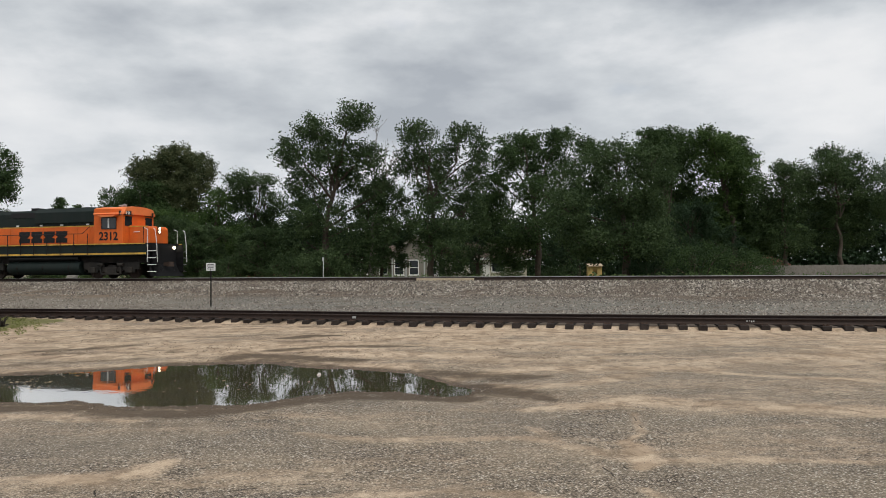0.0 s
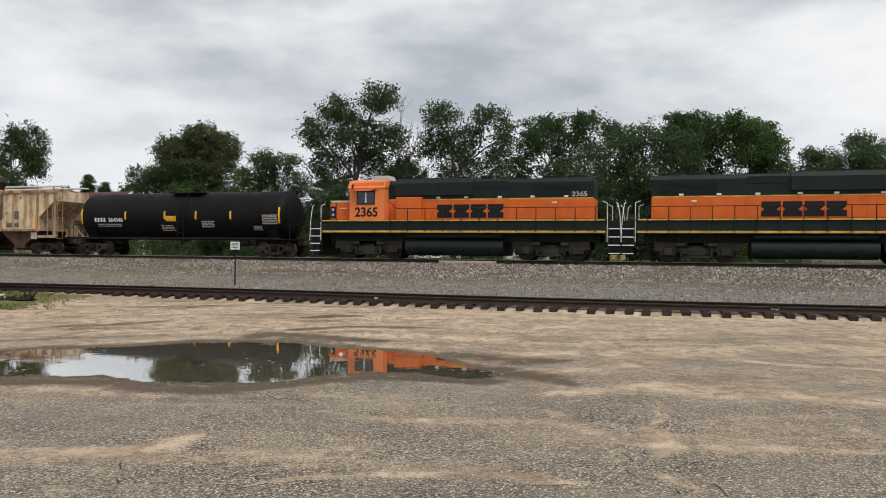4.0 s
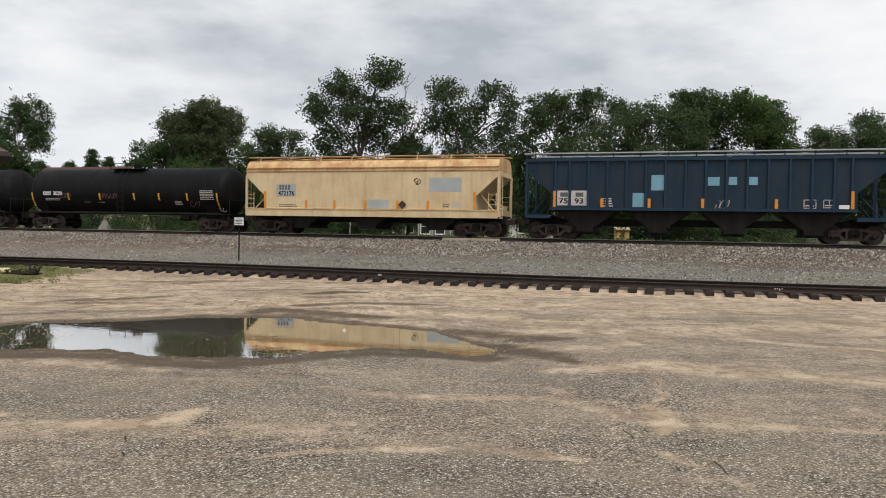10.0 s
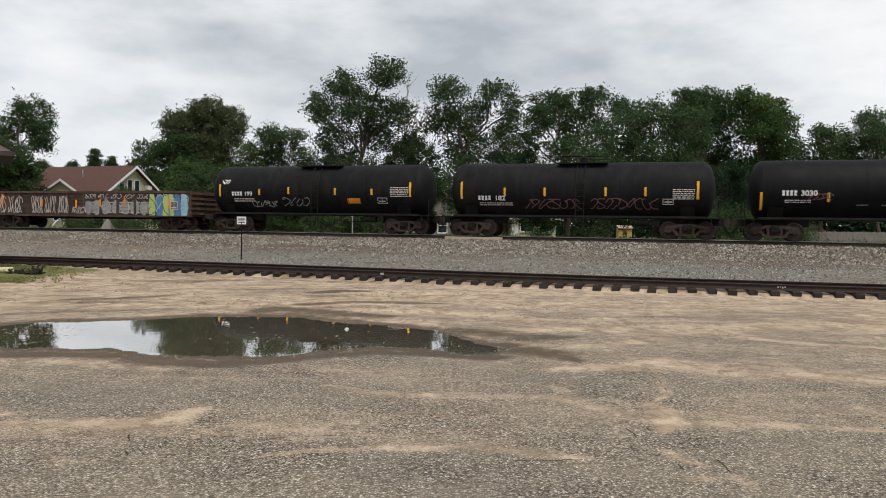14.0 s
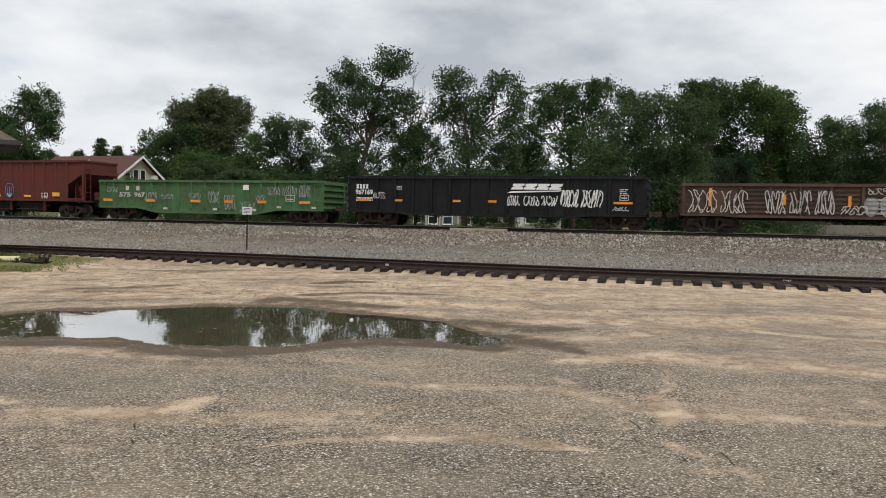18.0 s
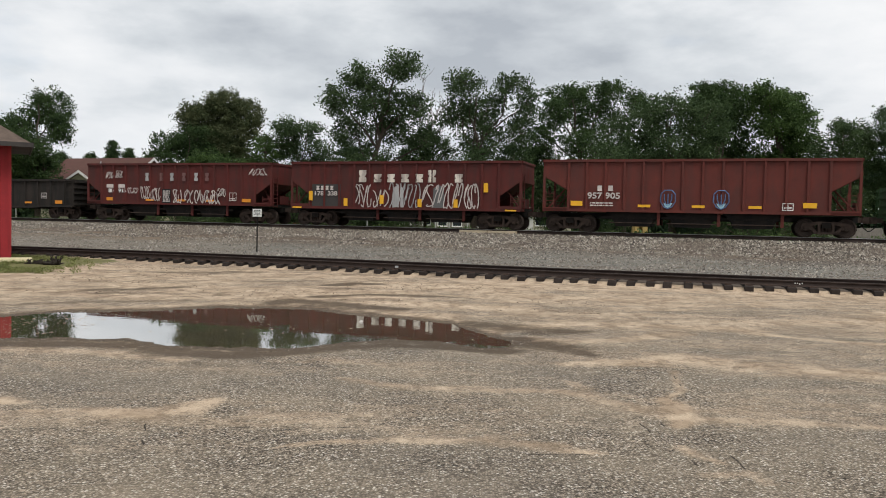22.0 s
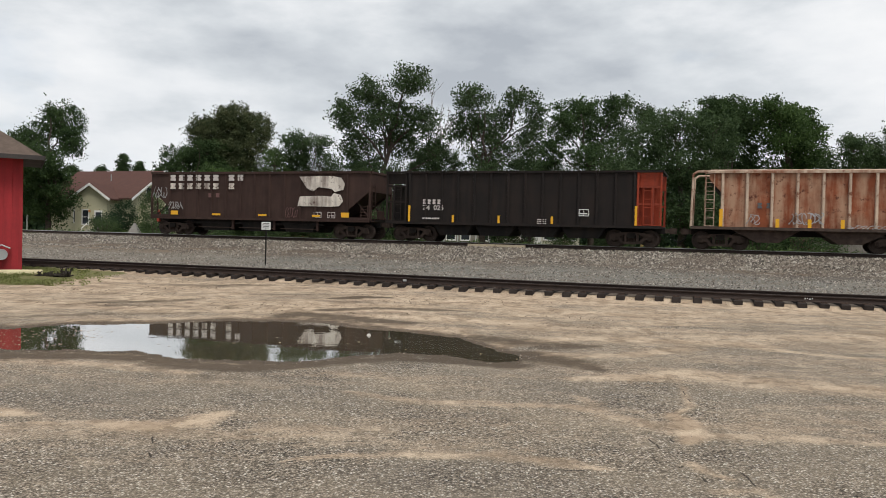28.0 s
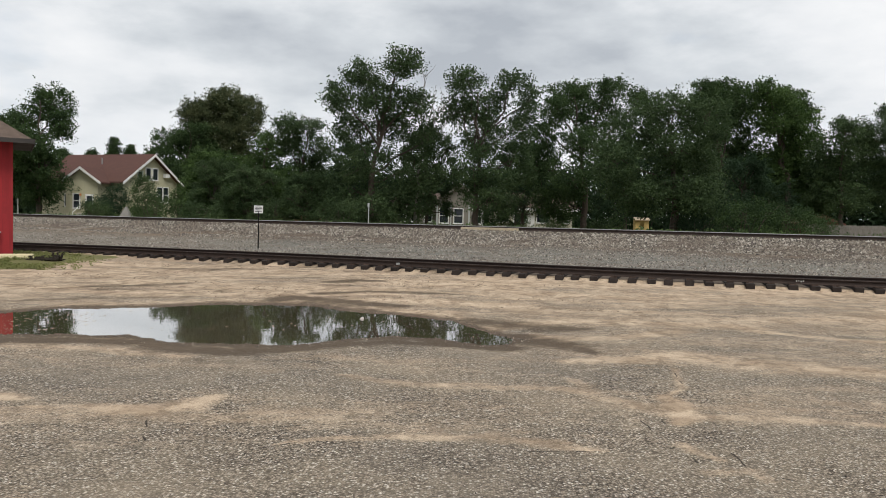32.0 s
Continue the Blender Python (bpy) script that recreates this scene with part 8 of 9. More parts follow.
def shrub(name, label, x, y, top, wide, seed, leaf, leaves=3000, size=0.16, at_z=0.8, deep=None):
    r = np.random.default_rng(seed)
    root = tagged(new(name), label, "shrub")
    root.matrix_basis = pose(x, y, at_z)
    f, h = Form(), top - at_z
    for _ in range(7):
        branch(f, r, (r.uniform(-0.2, 0.2) * wide, 0, -0.1), (r.uniform(-0.8, 0.8) * wide, r.uniform(-0.5, 0.5), h * r.uniform(0.5, 0.85)), 0.04, 0.012, 3, 0.2)
    part("stem", f, BARK, root)
    k = max(6, leaves // 30)
    d = r.normal(0, 1, (k, 3))
    d /= np.linalg.norm(d, axis=1)[:, None]
    q = d * (0.45 + 0.55 * r.random((k, 1)) ** 0.6) * np.array([wide, deep or wide * 0.7, h * 0.55]) + np.array([0, 0, h * 0.46])
    q[:, 2] = np.maximum(q[:, 2], 0.1)
    part("foliage", quads("foliage", leaf_cloud(r, q, r.uniform(0.3, 0.6, k), 30, size), leaf), leaf, root)
    return root


def lobed_tree(label, x, y, lobes, seed, leaf, trunk=0.28, trunk_at=0.0, fullness=7.6, size=0.205, airy=0.36):
    """A tree whose crown is built up of uneven boughs: lobes of (across, height, half width, half height)."""
    r = np.random.default_rng(seed)
    root = tagged(new("tree"), label, "tree")
    root.matrix_basis = pose(x, y, 0.8)
    f = Form()
    top = max(z + b for _, z, _, b in lobes) - 0.8
    wide = max(abs(q) + a for q, _, a, _ in lobes)
    fork = np.array((trunk_at, 0.0, top * 0.30))
    branch(f, r, (trunk_at, 0, -0.15), fork, trunk * 1.1, trunk * 0.75, 4, 0.07)
    branch(f, r, fork, (lobes[0][0] * 0.6, 0, top * 0.86), trunk * 0.7, 0.05, 6, 0.14)
    cen, rad = [], []
    for q, z, a, b in lobes:
        a, b = a * 0.98, b * 0.94
        deep = r.uniform(-0.38, 0.38) * wide
        p = np.array((q, deep, z - 0.8))
        k = r.uniform(0.25, 0.6)
        start = fork + (np.array((lobes[0][0] * 0.6, 0, top * 0.8)) - fork) * k
        if start[2] > p[2] - 0.4:
            start = fork * np.array((1, 1, min(1.0, 0.8 * p[2] / fork[2])))
        branch(f, r, start, p + np.array((0, 0, 0.3 * b)), trunk * 0.33, 0.035, 5, 0.16)
        n = int(1.28 * fullness * math.pi * a * b)
        d = r.normal(0, 1, (n, 3))
        d /= np.linalg.norm(d, axis=1)[:, None]
        # lumpy outline: bumps of its own on every bough
        lump = 0.52 + 0.85 * fbm(d[:, 0] * 2.6 + seed * 3.1 + q, d[:, 2] * 2.6 + d[:, 1] * 1.7 + z, 3)
        lump = lump + np.where(r.random(n) < 0.13, r.uniform(0.05, 0.26, n), 0.0)
        c = p + d * (0.30 + 0.70 * r.random((n, 1)) ** 0.55) * lump[:, None] * np.array((a, min(a, 2.6), b))
        hole = fbm(c[:, 0] * 0.75 + c[:, 1] * 0.35 + seed, c[:, 2] * 0.85 + c[:, 1] * 0.3, 3)
        c = c[(hole > airy - 0.02) & (c[:, 2] > 0.15)]
        cen.append(c), rad.append(r.uniform(0.38, 0.85, len(c)) * np.where(r.random(len(c)) < 0.3, 0.55, 1.0))
        # young shoots standing out of the bough
        m = int(5 + 2.6 * a * b)
        d = r.normal(0, 1, (m, 3)) + np.array((0, 0, 0.5))
        d /= np.linalg.norm(d, axis=1)[:, None]
        foot = p + d * np.array((a, min(a, 2.6), b)) * r.uniform(0.60, 0.92, (m, 1))
        way = d * np.array((0.75, 0.75, 0.4)) + np.array((0, 0, 0.42)) + r.normal(0, 0.2, (m, 3))
        for i in range(4):
            tip = foot + way * (i / 3) * r.uniform(0.55, 1.15, (m, 1)) * min(1.0, 0.5 + 0.25 * b)
            cen.append(tip[tip[:, 2] > 0.3]), rad.append(np.full(int((tip[:, 2] > 0.3).sum()), 0.40 - 0.085 * i))
        for tip in c[:: max(1, len(c) // 7)]:
            branch(f, r, p, tip, 0.035, 0.010, 3, 0.2)
    part("trunk", f, BARK, root, smooth=60)
    cen, rad = np.concatenate(cen), np.concatenate(rad)
    per = 62
    stay = r.random(len(cen) * per) < np.clip(np.repeat(rad, per) / 0.62, 0.2, 1.0) ** 2
    k = len(cen) * per
    at = np.repeat(cen, per, 0) + np.clip(r.normal(0, 1, (k, 3)), -1.9, 1.9) * np.repeat(rad, per)[:, None] * np.array((0.60, 0.60, 0.40))
    # leaves lie a little flatter than not in their sprays
    up = r.normal(0, 1, (k, 3)) + np.array((0, -0.2, 0.35))
    up /= np.linalg.norm(up, axis=1)[:, None]
    u = np.cross(up, r.normal(0, 1, (k, 3)))
    u /= np.linalg.norm(u, axis=1)[:, None]
    v = np.cross(up, u)
    a, b = r.uniform(0.6, 1.25, (k, 1)) * size / 2, r.uniform(0.4, 0.75, (k, 1)) * size / 2
    part("crown", quads("crown", np.stack([at - u * a, at + v * b, at + u * a, at - v * b], 1)[stay], leaf), leaf, root)
    return root


ELM = "tall airy elm with dark green small leaves"
lobed_tree("dense dark green broadleaf tree beside the house", -44.8, 80, [(0.2, 13.2, 2.4, 1.8), (2.1, 10.5, 1.5, 1.9), (-2.2, 10.2, 2.4, 2.5), (0.0, 7.8, 2.9, 2.5), (-0.7, 4.2, 3.5, 2.6), (-2.7, 5.9, 2.4, 2.9), (1.7, 6.0, 1.6, 2.2), (-4.2, 8.0, 2.4, 3.2)], 1, LEAF_MAPLE, 0.3, size=0.24)
lobed_tree("rounded tree with brown-tinged seed clusters", -31.9, 102, [(0.2, 16.0, 3.0, 2.5), (-2.8, 14.3, 3.0, 2.5), (2.7, 14.4, 3.0, 2.9), (-0.1, 11.5, 4.9, 3.0), (0.0, 8.1, 4.9, 3.0)], 2, LEAF_BROWN, 0.35, size=0.27, fullness=8.5, airy=0.35)
lobed_tree("medium green leafy tree behind the house", -35.9, 97, [(1.8, 11.5, 3.2, 1.9), (-1.6, 10.5, 2.6, 2.0), (-2.5, 8.0, 1.9, 2.1), (2.2, 8.1, 3.9, 3.2), (0.5, 5.0, 4.0, 2.5)], 3, LEAF_MAPLE, 0.25, size=0.25)
lobed_tree("young fresh green tree among bushes", -24.4, 75, [(-0.5, 6.2, 2.0, 1.8), (-1.9, 4.4, 1.5, 2.2), (0.8, 3.6, 2.6, 2.5), (2.0, 5.9, 1.4, 1.7), (-0.4, 2.2, 2.8, 1.4)], 4, LEAF_BRIGHT, 0.2, size=0.22, airy=0.28)
lobed_tree("leaning fresh green tree with soft outline", -19.3, 74, [(0.2, 7.9, 1.5, 1.9), (-1.0, 5.3, 2.0, 2.4), (1.3, 4.5, 2.2, 2.4), (-0.6, 2.6, 2.7, 1.6)], 5, LEAF_BRIGHT, 0.22)
lobed_tree("airy green tree with low branches and uneven top", -15.9, 76, [(-1.2, 10.3, 1.8, 1.0), (1.0, 10.2, 1.2, 0.8), (-2.0, 8.7, 2.1, 1.7), (0.7, 8.2, 2.1, 2.0), (0.0, 5.5, 2.8, 2.5), (1.5, 2.8, 3.1, 2.0), (-1.6, 3.0, 2.4, 2.0)], 6, LEAF_ELM, 0.25)
ELM_WEST = [(1.6, 13.6, 1.6, 1.2), (-1.7, 12.8, 1.6, 1.3), (-3.3, 10.8, 1.2, 1.5), (-0.5, 11.1, 2.4, 1.6), (2.7, 10.7, 1.3, 1.4), (-2.3, 8.5, 2.3, 1.9), (0.9, 9.1, 1.5, 1.3), (3.7, 8.0, 1.2, 1.7), (-1.1, 5.8, 2.7, 2.1), (2.6, 5.2, 2.3, 2.1), (-2.6, 3.5, 2.4, 2.1), (1.3, 2.8, 2.7, 1.6), (-1.2, 2.2, 2.3, 1.3)]
lobed_tree(ELM, -6.7, 62, ELM_WEST, 7, LEAF_ELM, 0.32, -0.8, airy=0.355, size=0.2)
lobed_tree(ELM, 2.2, 62, [(-2.2, 12.4, 1.5, 1.1), (1.5, 12.5, 1.5, 0.9), (2.8, 11.1, 0.9, 1.3), (-0.4, 10.9, 1.9, 1.4), (-2.8, 10.1, 1.4, 1.6), (-1.1, 8.3, 2.2, 1.6), (2.2, 8.8, 1.2, 1.8), (-1.5, 5.6, 1.9, 1.9), (1.4, 5.9, 1.9, 2.1), (0.1, 3.1, 2.8, 1.6)], 8, LEAF_ELM, 0.26, -1.2, airy=0.37, size=0.2)
lobed_tree("tall elm with full rounded crown and slender trunk", 9.5, 66, [(-0.6, 12.6, 2.0, 1.4), (2.7, 13.1, 1.9, 1.0), (4.9, 12.0, 1.1, 1.2), (-1.8, 11.0, 1.5, 1.4), (1.5, 11.1, 2.9, 1.7), (-2.7, 8.7, 1.3, 1.7), (0.8, 8.4, 2.7, 1.7), (-3.2, 5.9, 1.9, 2.2), (-0.5, 5.3, 2.2, 2.2), (-1.2, 3.1, 2.9, 1.6)], 9, LEAF_MAPLE, 0.28, 0.8, airy=0.35, size=0.205)
lobed_tree("wide bushy elm with forked trunk and hanging branches", 15.1, 58, [(0.0, 10.2, 2.5, 1.4), (2.5, 9.2, 1.9, 1.8), (-2.2, 8.7, 2.0, 1.8), (0.5, 7.3, 3.3, 2.1), (-3.9, 6.0, 2.1, 2.0), (2.8, 5.9, 1.9, 2.3), (-1.7, 3.9, 3.0, 1.9), (1.9, 3.8, 2.3, 1.7)], 10, LEAF_ELM, 0.32, 0.7, fullness=8.8, airy=0.30, size=0.19)
lobed_tree("large dark maple with broad dense crown", 26.3, 78, [(-3.2, 15.0, 1.5, 1.0), (-0.5, 15.1, 2.2, 1.0), (1.3, 13.6, 2.3, 2.2), (-2.0, 13.0, 2.6, 2.0), (0.8, 9.7, 2.9, 3.2), (1.5, 5.7, 3.4, 3.2)], 11, LEAF_MAPLE, 0.35, size=0.24, airy=0.36)
lobed_tree("large fresh green maple with broad crown", 31.6, 76, [(-2.9, 14.3, 1.8, 1.2), (0.2, 14.3, 1.9, 1.1), (1.9, 12.6, 1.8, 1.6), (-1.4, 12.0, 2.8, 2.2), (1.4, 9.6, 2.3, 2.5), (-1.3, 7.3, 3.2, 2.8), (2.1, 4.9, 3.4, 2.8)], 12, LEAF_BRIGHT, 0.35, size=0.25, airy=0.33)
lobed_tree("feathery green tree with spiky top", 34.8, 72, [(-0.5, 10.0, 1.6, 1.6), (0.4, 11.1, 0.6, 1.0), (-1.2, 7.7, 1.7, 2.4), (1.1, 7.7, 2.1, 2.4), (0.2, 4.8, 3.2, 2.4)], 13, LEAF_ELM, 0.22)
lobed_tree("feathery green tree with spiky top", 40.8, 73, [(-0.5, 12.3, 1.8, 1.4), (-1.9, 10.7, 1.7, 1.8), (1.4, 11.3, 2.1, 1.8), (-3.5, 9.9, 1.2, 1.9), (0.3, 8.4, 4.0, 2.4), (0.4, 5.5, 4.6, 2.7), (3.9, 9.0, 2.7, 3.2)], 14, LEAF_ELM, 0.22)
tree("tree", "slender elm between taller trees", -3.3, 66, 9.6, 3.0, 15, LEAF_ELM, 8, 7000, 0.08, 0.16, clump=0.6, shape=0.5, hollow=0.3)
# understorey: shade below the crowns is put into the leaf colour
tree("tree", "understorey tree behind the elms, its leaves coloured dark for shade", 5.6, 74, 9.4, 3.6, 16, LEAF_DARK_SHADE, 9, 8000, 0.18, 0.2, shape=0.6)
tree("tree", "understorey tree behind the elms, its leaves coloured dark for shade", 16.5, 80, 10.5, 4.6, 17, LEAF_DARK_SHADE, 9, 9000, 0.06, 0.2, shape=0.5)
tree("tree", "understorey tree behind the elms, its leaves coloured dark for shade", -10.6, 74, 9.0, 4.0, 18, LEAF_DARK_SHADE, 9, 9000, 0.06, 0.2, shape=0.45)
tree("tree", "leafy tree filling the hedge beside the fence", 31.0, 78, 8.8, 4.2, 19, LEAF_ELM, 9, 9000, 0.16, 0.2, shape=0.45)
tree("tree", "understorey tree behind the elms, its leaves coloured dark for shade", 24.5, 68, 8.0, 4.4, 20, LEAF_DARK_SHADE, 9, 9000, 0.04, 0.2, shape=0.4)
tree("tree", "understorey tree behind the elms, its leaves coloured dark for shade", 37.5, 88, 9.6, 5.0, 25, LEAF_DARK_SHADE, 9, 9000, 0.04, 0.2, shape=0.4)
tree("tree", "small tree at the edge of the yard", -23.2, 71, 6.8, 3.0, 26, LEAF_ELM, 8, 6500, 0.04, 0.16, shape=0.4)
tree("tree", "small dark tree at the edge of the yard", -18.6, 66, 6.0, 3.2, 27, LEAF_ELM, 8, 7000, 0.04, 0.16, shape=0.4)
tree("tree", "small dark tree at the edge of the yard", -12.8, 64, 5.6, 3.0, 28, LEAF_ELM, 8, 6500, 0.04, 0.16, shape=0.4)
for i, (x, y, t, w) in enumerate(((-58.8, 128, 13.8, 1.5), (-55.9, 128, 12.6, 1.4), (-62.6, 128, 11.9, 2.6), (-53.6, 129, 11.6, 2.4), (-66.0, 126, 12.0, 3.0), (-49.5, 130, 11.0, 3.0), (-68.0, 105, 13.0, 4.5))):
    tree("far_tree", "distant green tree behind the roofs", x, y, t, w, 40 + i, LEAF_MAPLE, 7, 2200, 0.2, 0.25, 0.3, 1.0)


def dead_tree():
    r = np.random.default_rng(5)
    root = tagged(new("dead_tree"), "bare grey dead limbs rising between the elms", "tree")
    root.matrix_basis = pose(-4.0, 64, 0.8)
    f = Form()
    branch(f, r, (0, 0, 0), (0.3, 0, 7.5), 0.18, 0.10, 5, 0.08)
    for i in range(9):
        a, z = r.uniform(-0.35, 0.55), r.uniform(5.5, 8.0)
        tip = np.array([0.3 + a * 5.2, r.uniform(-0.6, 0.6), z + r.uniform(3.2, 5.2) * (1 - abs(a) * 0.5)])
        branch(f, r, (0.3, 0, z), tip, 0.06, 0.02, 4, 0.12)
        for _ in range(9):
            k = r.uniform(0.35, 1.0)
            p = np.array([0.3, 0, z]) * (1 - k) + tip * k
            branch(f, r, p, p + np.array([r.uniform(-0.7, 0.9), r.uniform(-0.4, 0.4), r.uniform(0.4, 1.3)]), 0.020, 0.010, 3, 0.2)
    part("dead_limb", f, DEAD_WOOD, root)


dead_tree()
shrub("shrub", "wide dark green shrub thicket behind the rails", 20.2, 55, 3.6, 2.6, 51, LEAF_MAPLE, 5200)
shrub("shrub", "wide dark green shrub thicket behind the rails", 23.6, 56, 3.2, 2.4, 52, LEAF_MAPLE, 4600)
shrub("shrub", "wide dark green shrub thicket behind the rails", 17.6, 57, 2.6, 2.0, 53, LEAF_DARK_SHADE, 3200)
shrub("shrub", "clipped round dark green bush by the porch", -38.4, 80.0, 3.1, 1.8, 54, LEAF_DARK_SHADE, 7000, 0.14)
shrub("shrub", "dark climbing shrub at the house corner", -37.7, 82.4, 4.6, 1.6, 55, LEAF_DARK_SHADE, 7000)
shrub("shrub", "loose light green shrub before the gable", -33.7, 80.0, 5.7, 1.5, 56, LEAF_SHRUB, 7000)
shrub("shrub", "loose light green shrub before the gable", -33.6, 83.5, 3.4, 1.3, 57, LEAF_SHRUB, 3000)
shrub("shrub", "loose light green shrub before the gable", -30.4, 82.0, 4.7, 1.5, 58, LEAF_SHRUB, 6000)
for i, (x, t, w) in enumerate(((-30.0, 2.4, 1.3), (-27.0, 2.0, 1.5), (-24.2, 3.4, 1.8), (-21.5, 2.6, 1.6), (-16.0, 2.9, 2.2), (-9.8, 2.8, 2.0), (-6.0, 2.2, 1.5), (12.0, 1.9, 1.6), (26.8, 2.6, 1.8))):
    shrub("shrub", "untrimmed green bush at the foot of the trees", x, 62 + 3 * math.sin(i * 2.1), t, w, 60 + i, LEAF_SHRUB if i < 3 else LEAF_ELM, 2400)

for i, (x, y, t, w) in enumerate(((-7.6, 77, 4.4, 2.0), (-4.8, 76, 4.0, 1.7), (3.0, 77, 3.6, 1.6), (5.3, 79, 3.2, 1.7), (9.6, 80, 3.4, 1.8))):
    shrub("shrub", "shaded dark bush before the low houses", x, y, t, w, 80 + i, LEAF_ELM, 4200)


def far_woods():
    """The closed wall of leaves far behind the yards."""
    r = np.random.default_rng(14)
    k = 8200
    x = r.uniform(-95, 78, k)
    z = 0.9 + r.random(k) ** 1.25 * (5.2 + 3.0 * fbm(x * 0.12, x * 0.0 + 2.0, 3) + 2.0 * step(10, 25, x))
    c = np.stack([x, 104 + r.uniform(-4, 4, k) - 12 * step(12, 24, x), z], -1)
    tagged(new("far_woods", quads("far_woods", leaf_cloud(r, c, r.uniform(0.9, 1.6, k), 22, 0.62), LEAF_DARK_SHADE)), "green woods closing the view behind the houses, coloured dark for shade", "woods", kind="stuff")


far_woods()


def weeds():
    """Low grass and weeds along the far side of the line."""
    r = np.random.default_rng(3)
    k = 2600
    s, n = r.uniform(-60, 45, k), RAIL_N + r.uniform(5.5, 17, k)
    c = np.stack([s * TX + n * NX, s * TY + n * NY, 0.82 + r.uniform(0.05, 0.45, k) * r.random(k)], -1)
    tagged(new("weeds", quads("weeds", leaf_cloud(r, c, r.uniform(0.2, 0.5, k), 9, 0.22), WEED)), "rough weeds and tall grass beyond the line", "grass", kind="stuff")
    k = 4600
    x = r.uniform(-24, -10.6, k)
    y = r.uniform(20.4, 27.5, k)
    ok = (y < siding_y(x) - 1.2) & (x + 0.35 * (y - 22) < -11.9 + r.normal(0, 0.6, k))
    ok &= np.hypot(x + 12.7, (y - 22.8) * 0.6) > 0.75
    x, y = x[ok], y[ok]
    c = np.stack([x, y, ground_z(x, y) + 0.02], -1)
    tagged(new("grass_tufts", quads("grass_tufts", leaf_cloud(r, c, np.full(len(x), 0.10), 14, 0.07), GRASS)), "short green grass by the red shed", "grass", kind="stuff")


weeds()

# ---- houses beyond the line ----


def window(parent, x0, x1, z0, z1, wall_y, out=-1, name="window", bars=True):
    """A framed window on a wall that faces local -y (out=-1) or +y."""
    fr, y = Form(), wall_y + out * 0.03
    for a in ((x0 - 0.1, x1 + 0.1, z0 - 0.1, z0), (x0 - 0.1, x1 + 0.1, z1, z1 + 0.1), (x0 - 0.1, x0, z0, z1), (x1, x1 + 0.1, z0, z1)):
        fr.box(a[0], a[1], y + out * 0.06, y - out * 0.02, a[2], a[3])
    if bars:
        fr.box(x0, x1, y + out * 0.05, y, (z0 + z1) / 2 - 0.03, (z0 + z1) / 2 + 0.03)
    w = part(name, fr, TRIM_WHITE, parent)
    part("pane", Form().box(x0, x1, y + out * 0.012, y - out * 0.03, z0, z1), WINDOW, w)
    part("sill", Form().box(x0 - 0.14, x1 + 0.14, y + out * 0.12, y, z0 - 0.15, z0 - 0.1), TRIM_WHITE, w)
    return w


def gable_block(house, x0, x1, y0, y1, z0, eave, ridge, wall, roof, over=0.5, along_y=True, trim=TRIM_WHITE):
    """Walls with gables and a two-slope roof of real thickness."""
    if along_y:
        m = (x0 + x1) / 2
        part("wall", Form().prism([(x0, z0), (x1, z0), (x1, eave), (m, ridge), (x0, eave)], "y", y0, y1), wall, house)
        k = (ridge - eave) / (m - x0)
        for s in SIDES:
            e = m + s * (m - x0 + over)
            part("roof", Form().prism([(m, ridge + 0.03), (m, ridge + 0.2), (e, eave - k * over + 0.2), (e, eave - k * over + 0.03)], "y", y0 - over, y1 + over), roof, house)
            part("barge_board", Form().prism([(m, ridge - 0.12), (m, ridge + 0.18), (e, eave - k * over + 0.18), (e, eave - k * over - 0.12)], "y", y0 - over - 0.05, y0 - over), trim, house, "white gable trim")
    else:
        m = (y0 + y1) / 2
        part("wall", Form().prism([(y0, z0), (y1, z0), (y1, eave), (m, ridge), (y0, eave)], "x", x0, x1), wall, house)
        k = (ridge - eave) / (m - y0)
        for s in SIDES:
            e = m + s * (m - y0 + over)
            part("roof", Form().prism([(m, ridge + 0.03), (m, ridge + 0.2), (e, eave - k * over + 0.2), (e, eave - k * over + 0.03)], "x", x0 - over, x1 + over), roof, house)
        part("fascia", Form().box(x0 - over, x1 + over, y0 - over - 0.05, y0 - over, eave - k * over - 0.1, eave - k * over + 0.15), trim, house)


def siding_boards(house, x0, x1, y, z0, z1, wall, gap=0.22):
    me = mesh_of("clapboard", Form().prism([(y, 0.0), (y - 0.025, 0.0), (y, gap)], "x", x0, x1), wall)
    for z in np.arange(z0, z1, gap):
        part("clapboard", me, wall, house, at=pose(0, 0, float(z)))


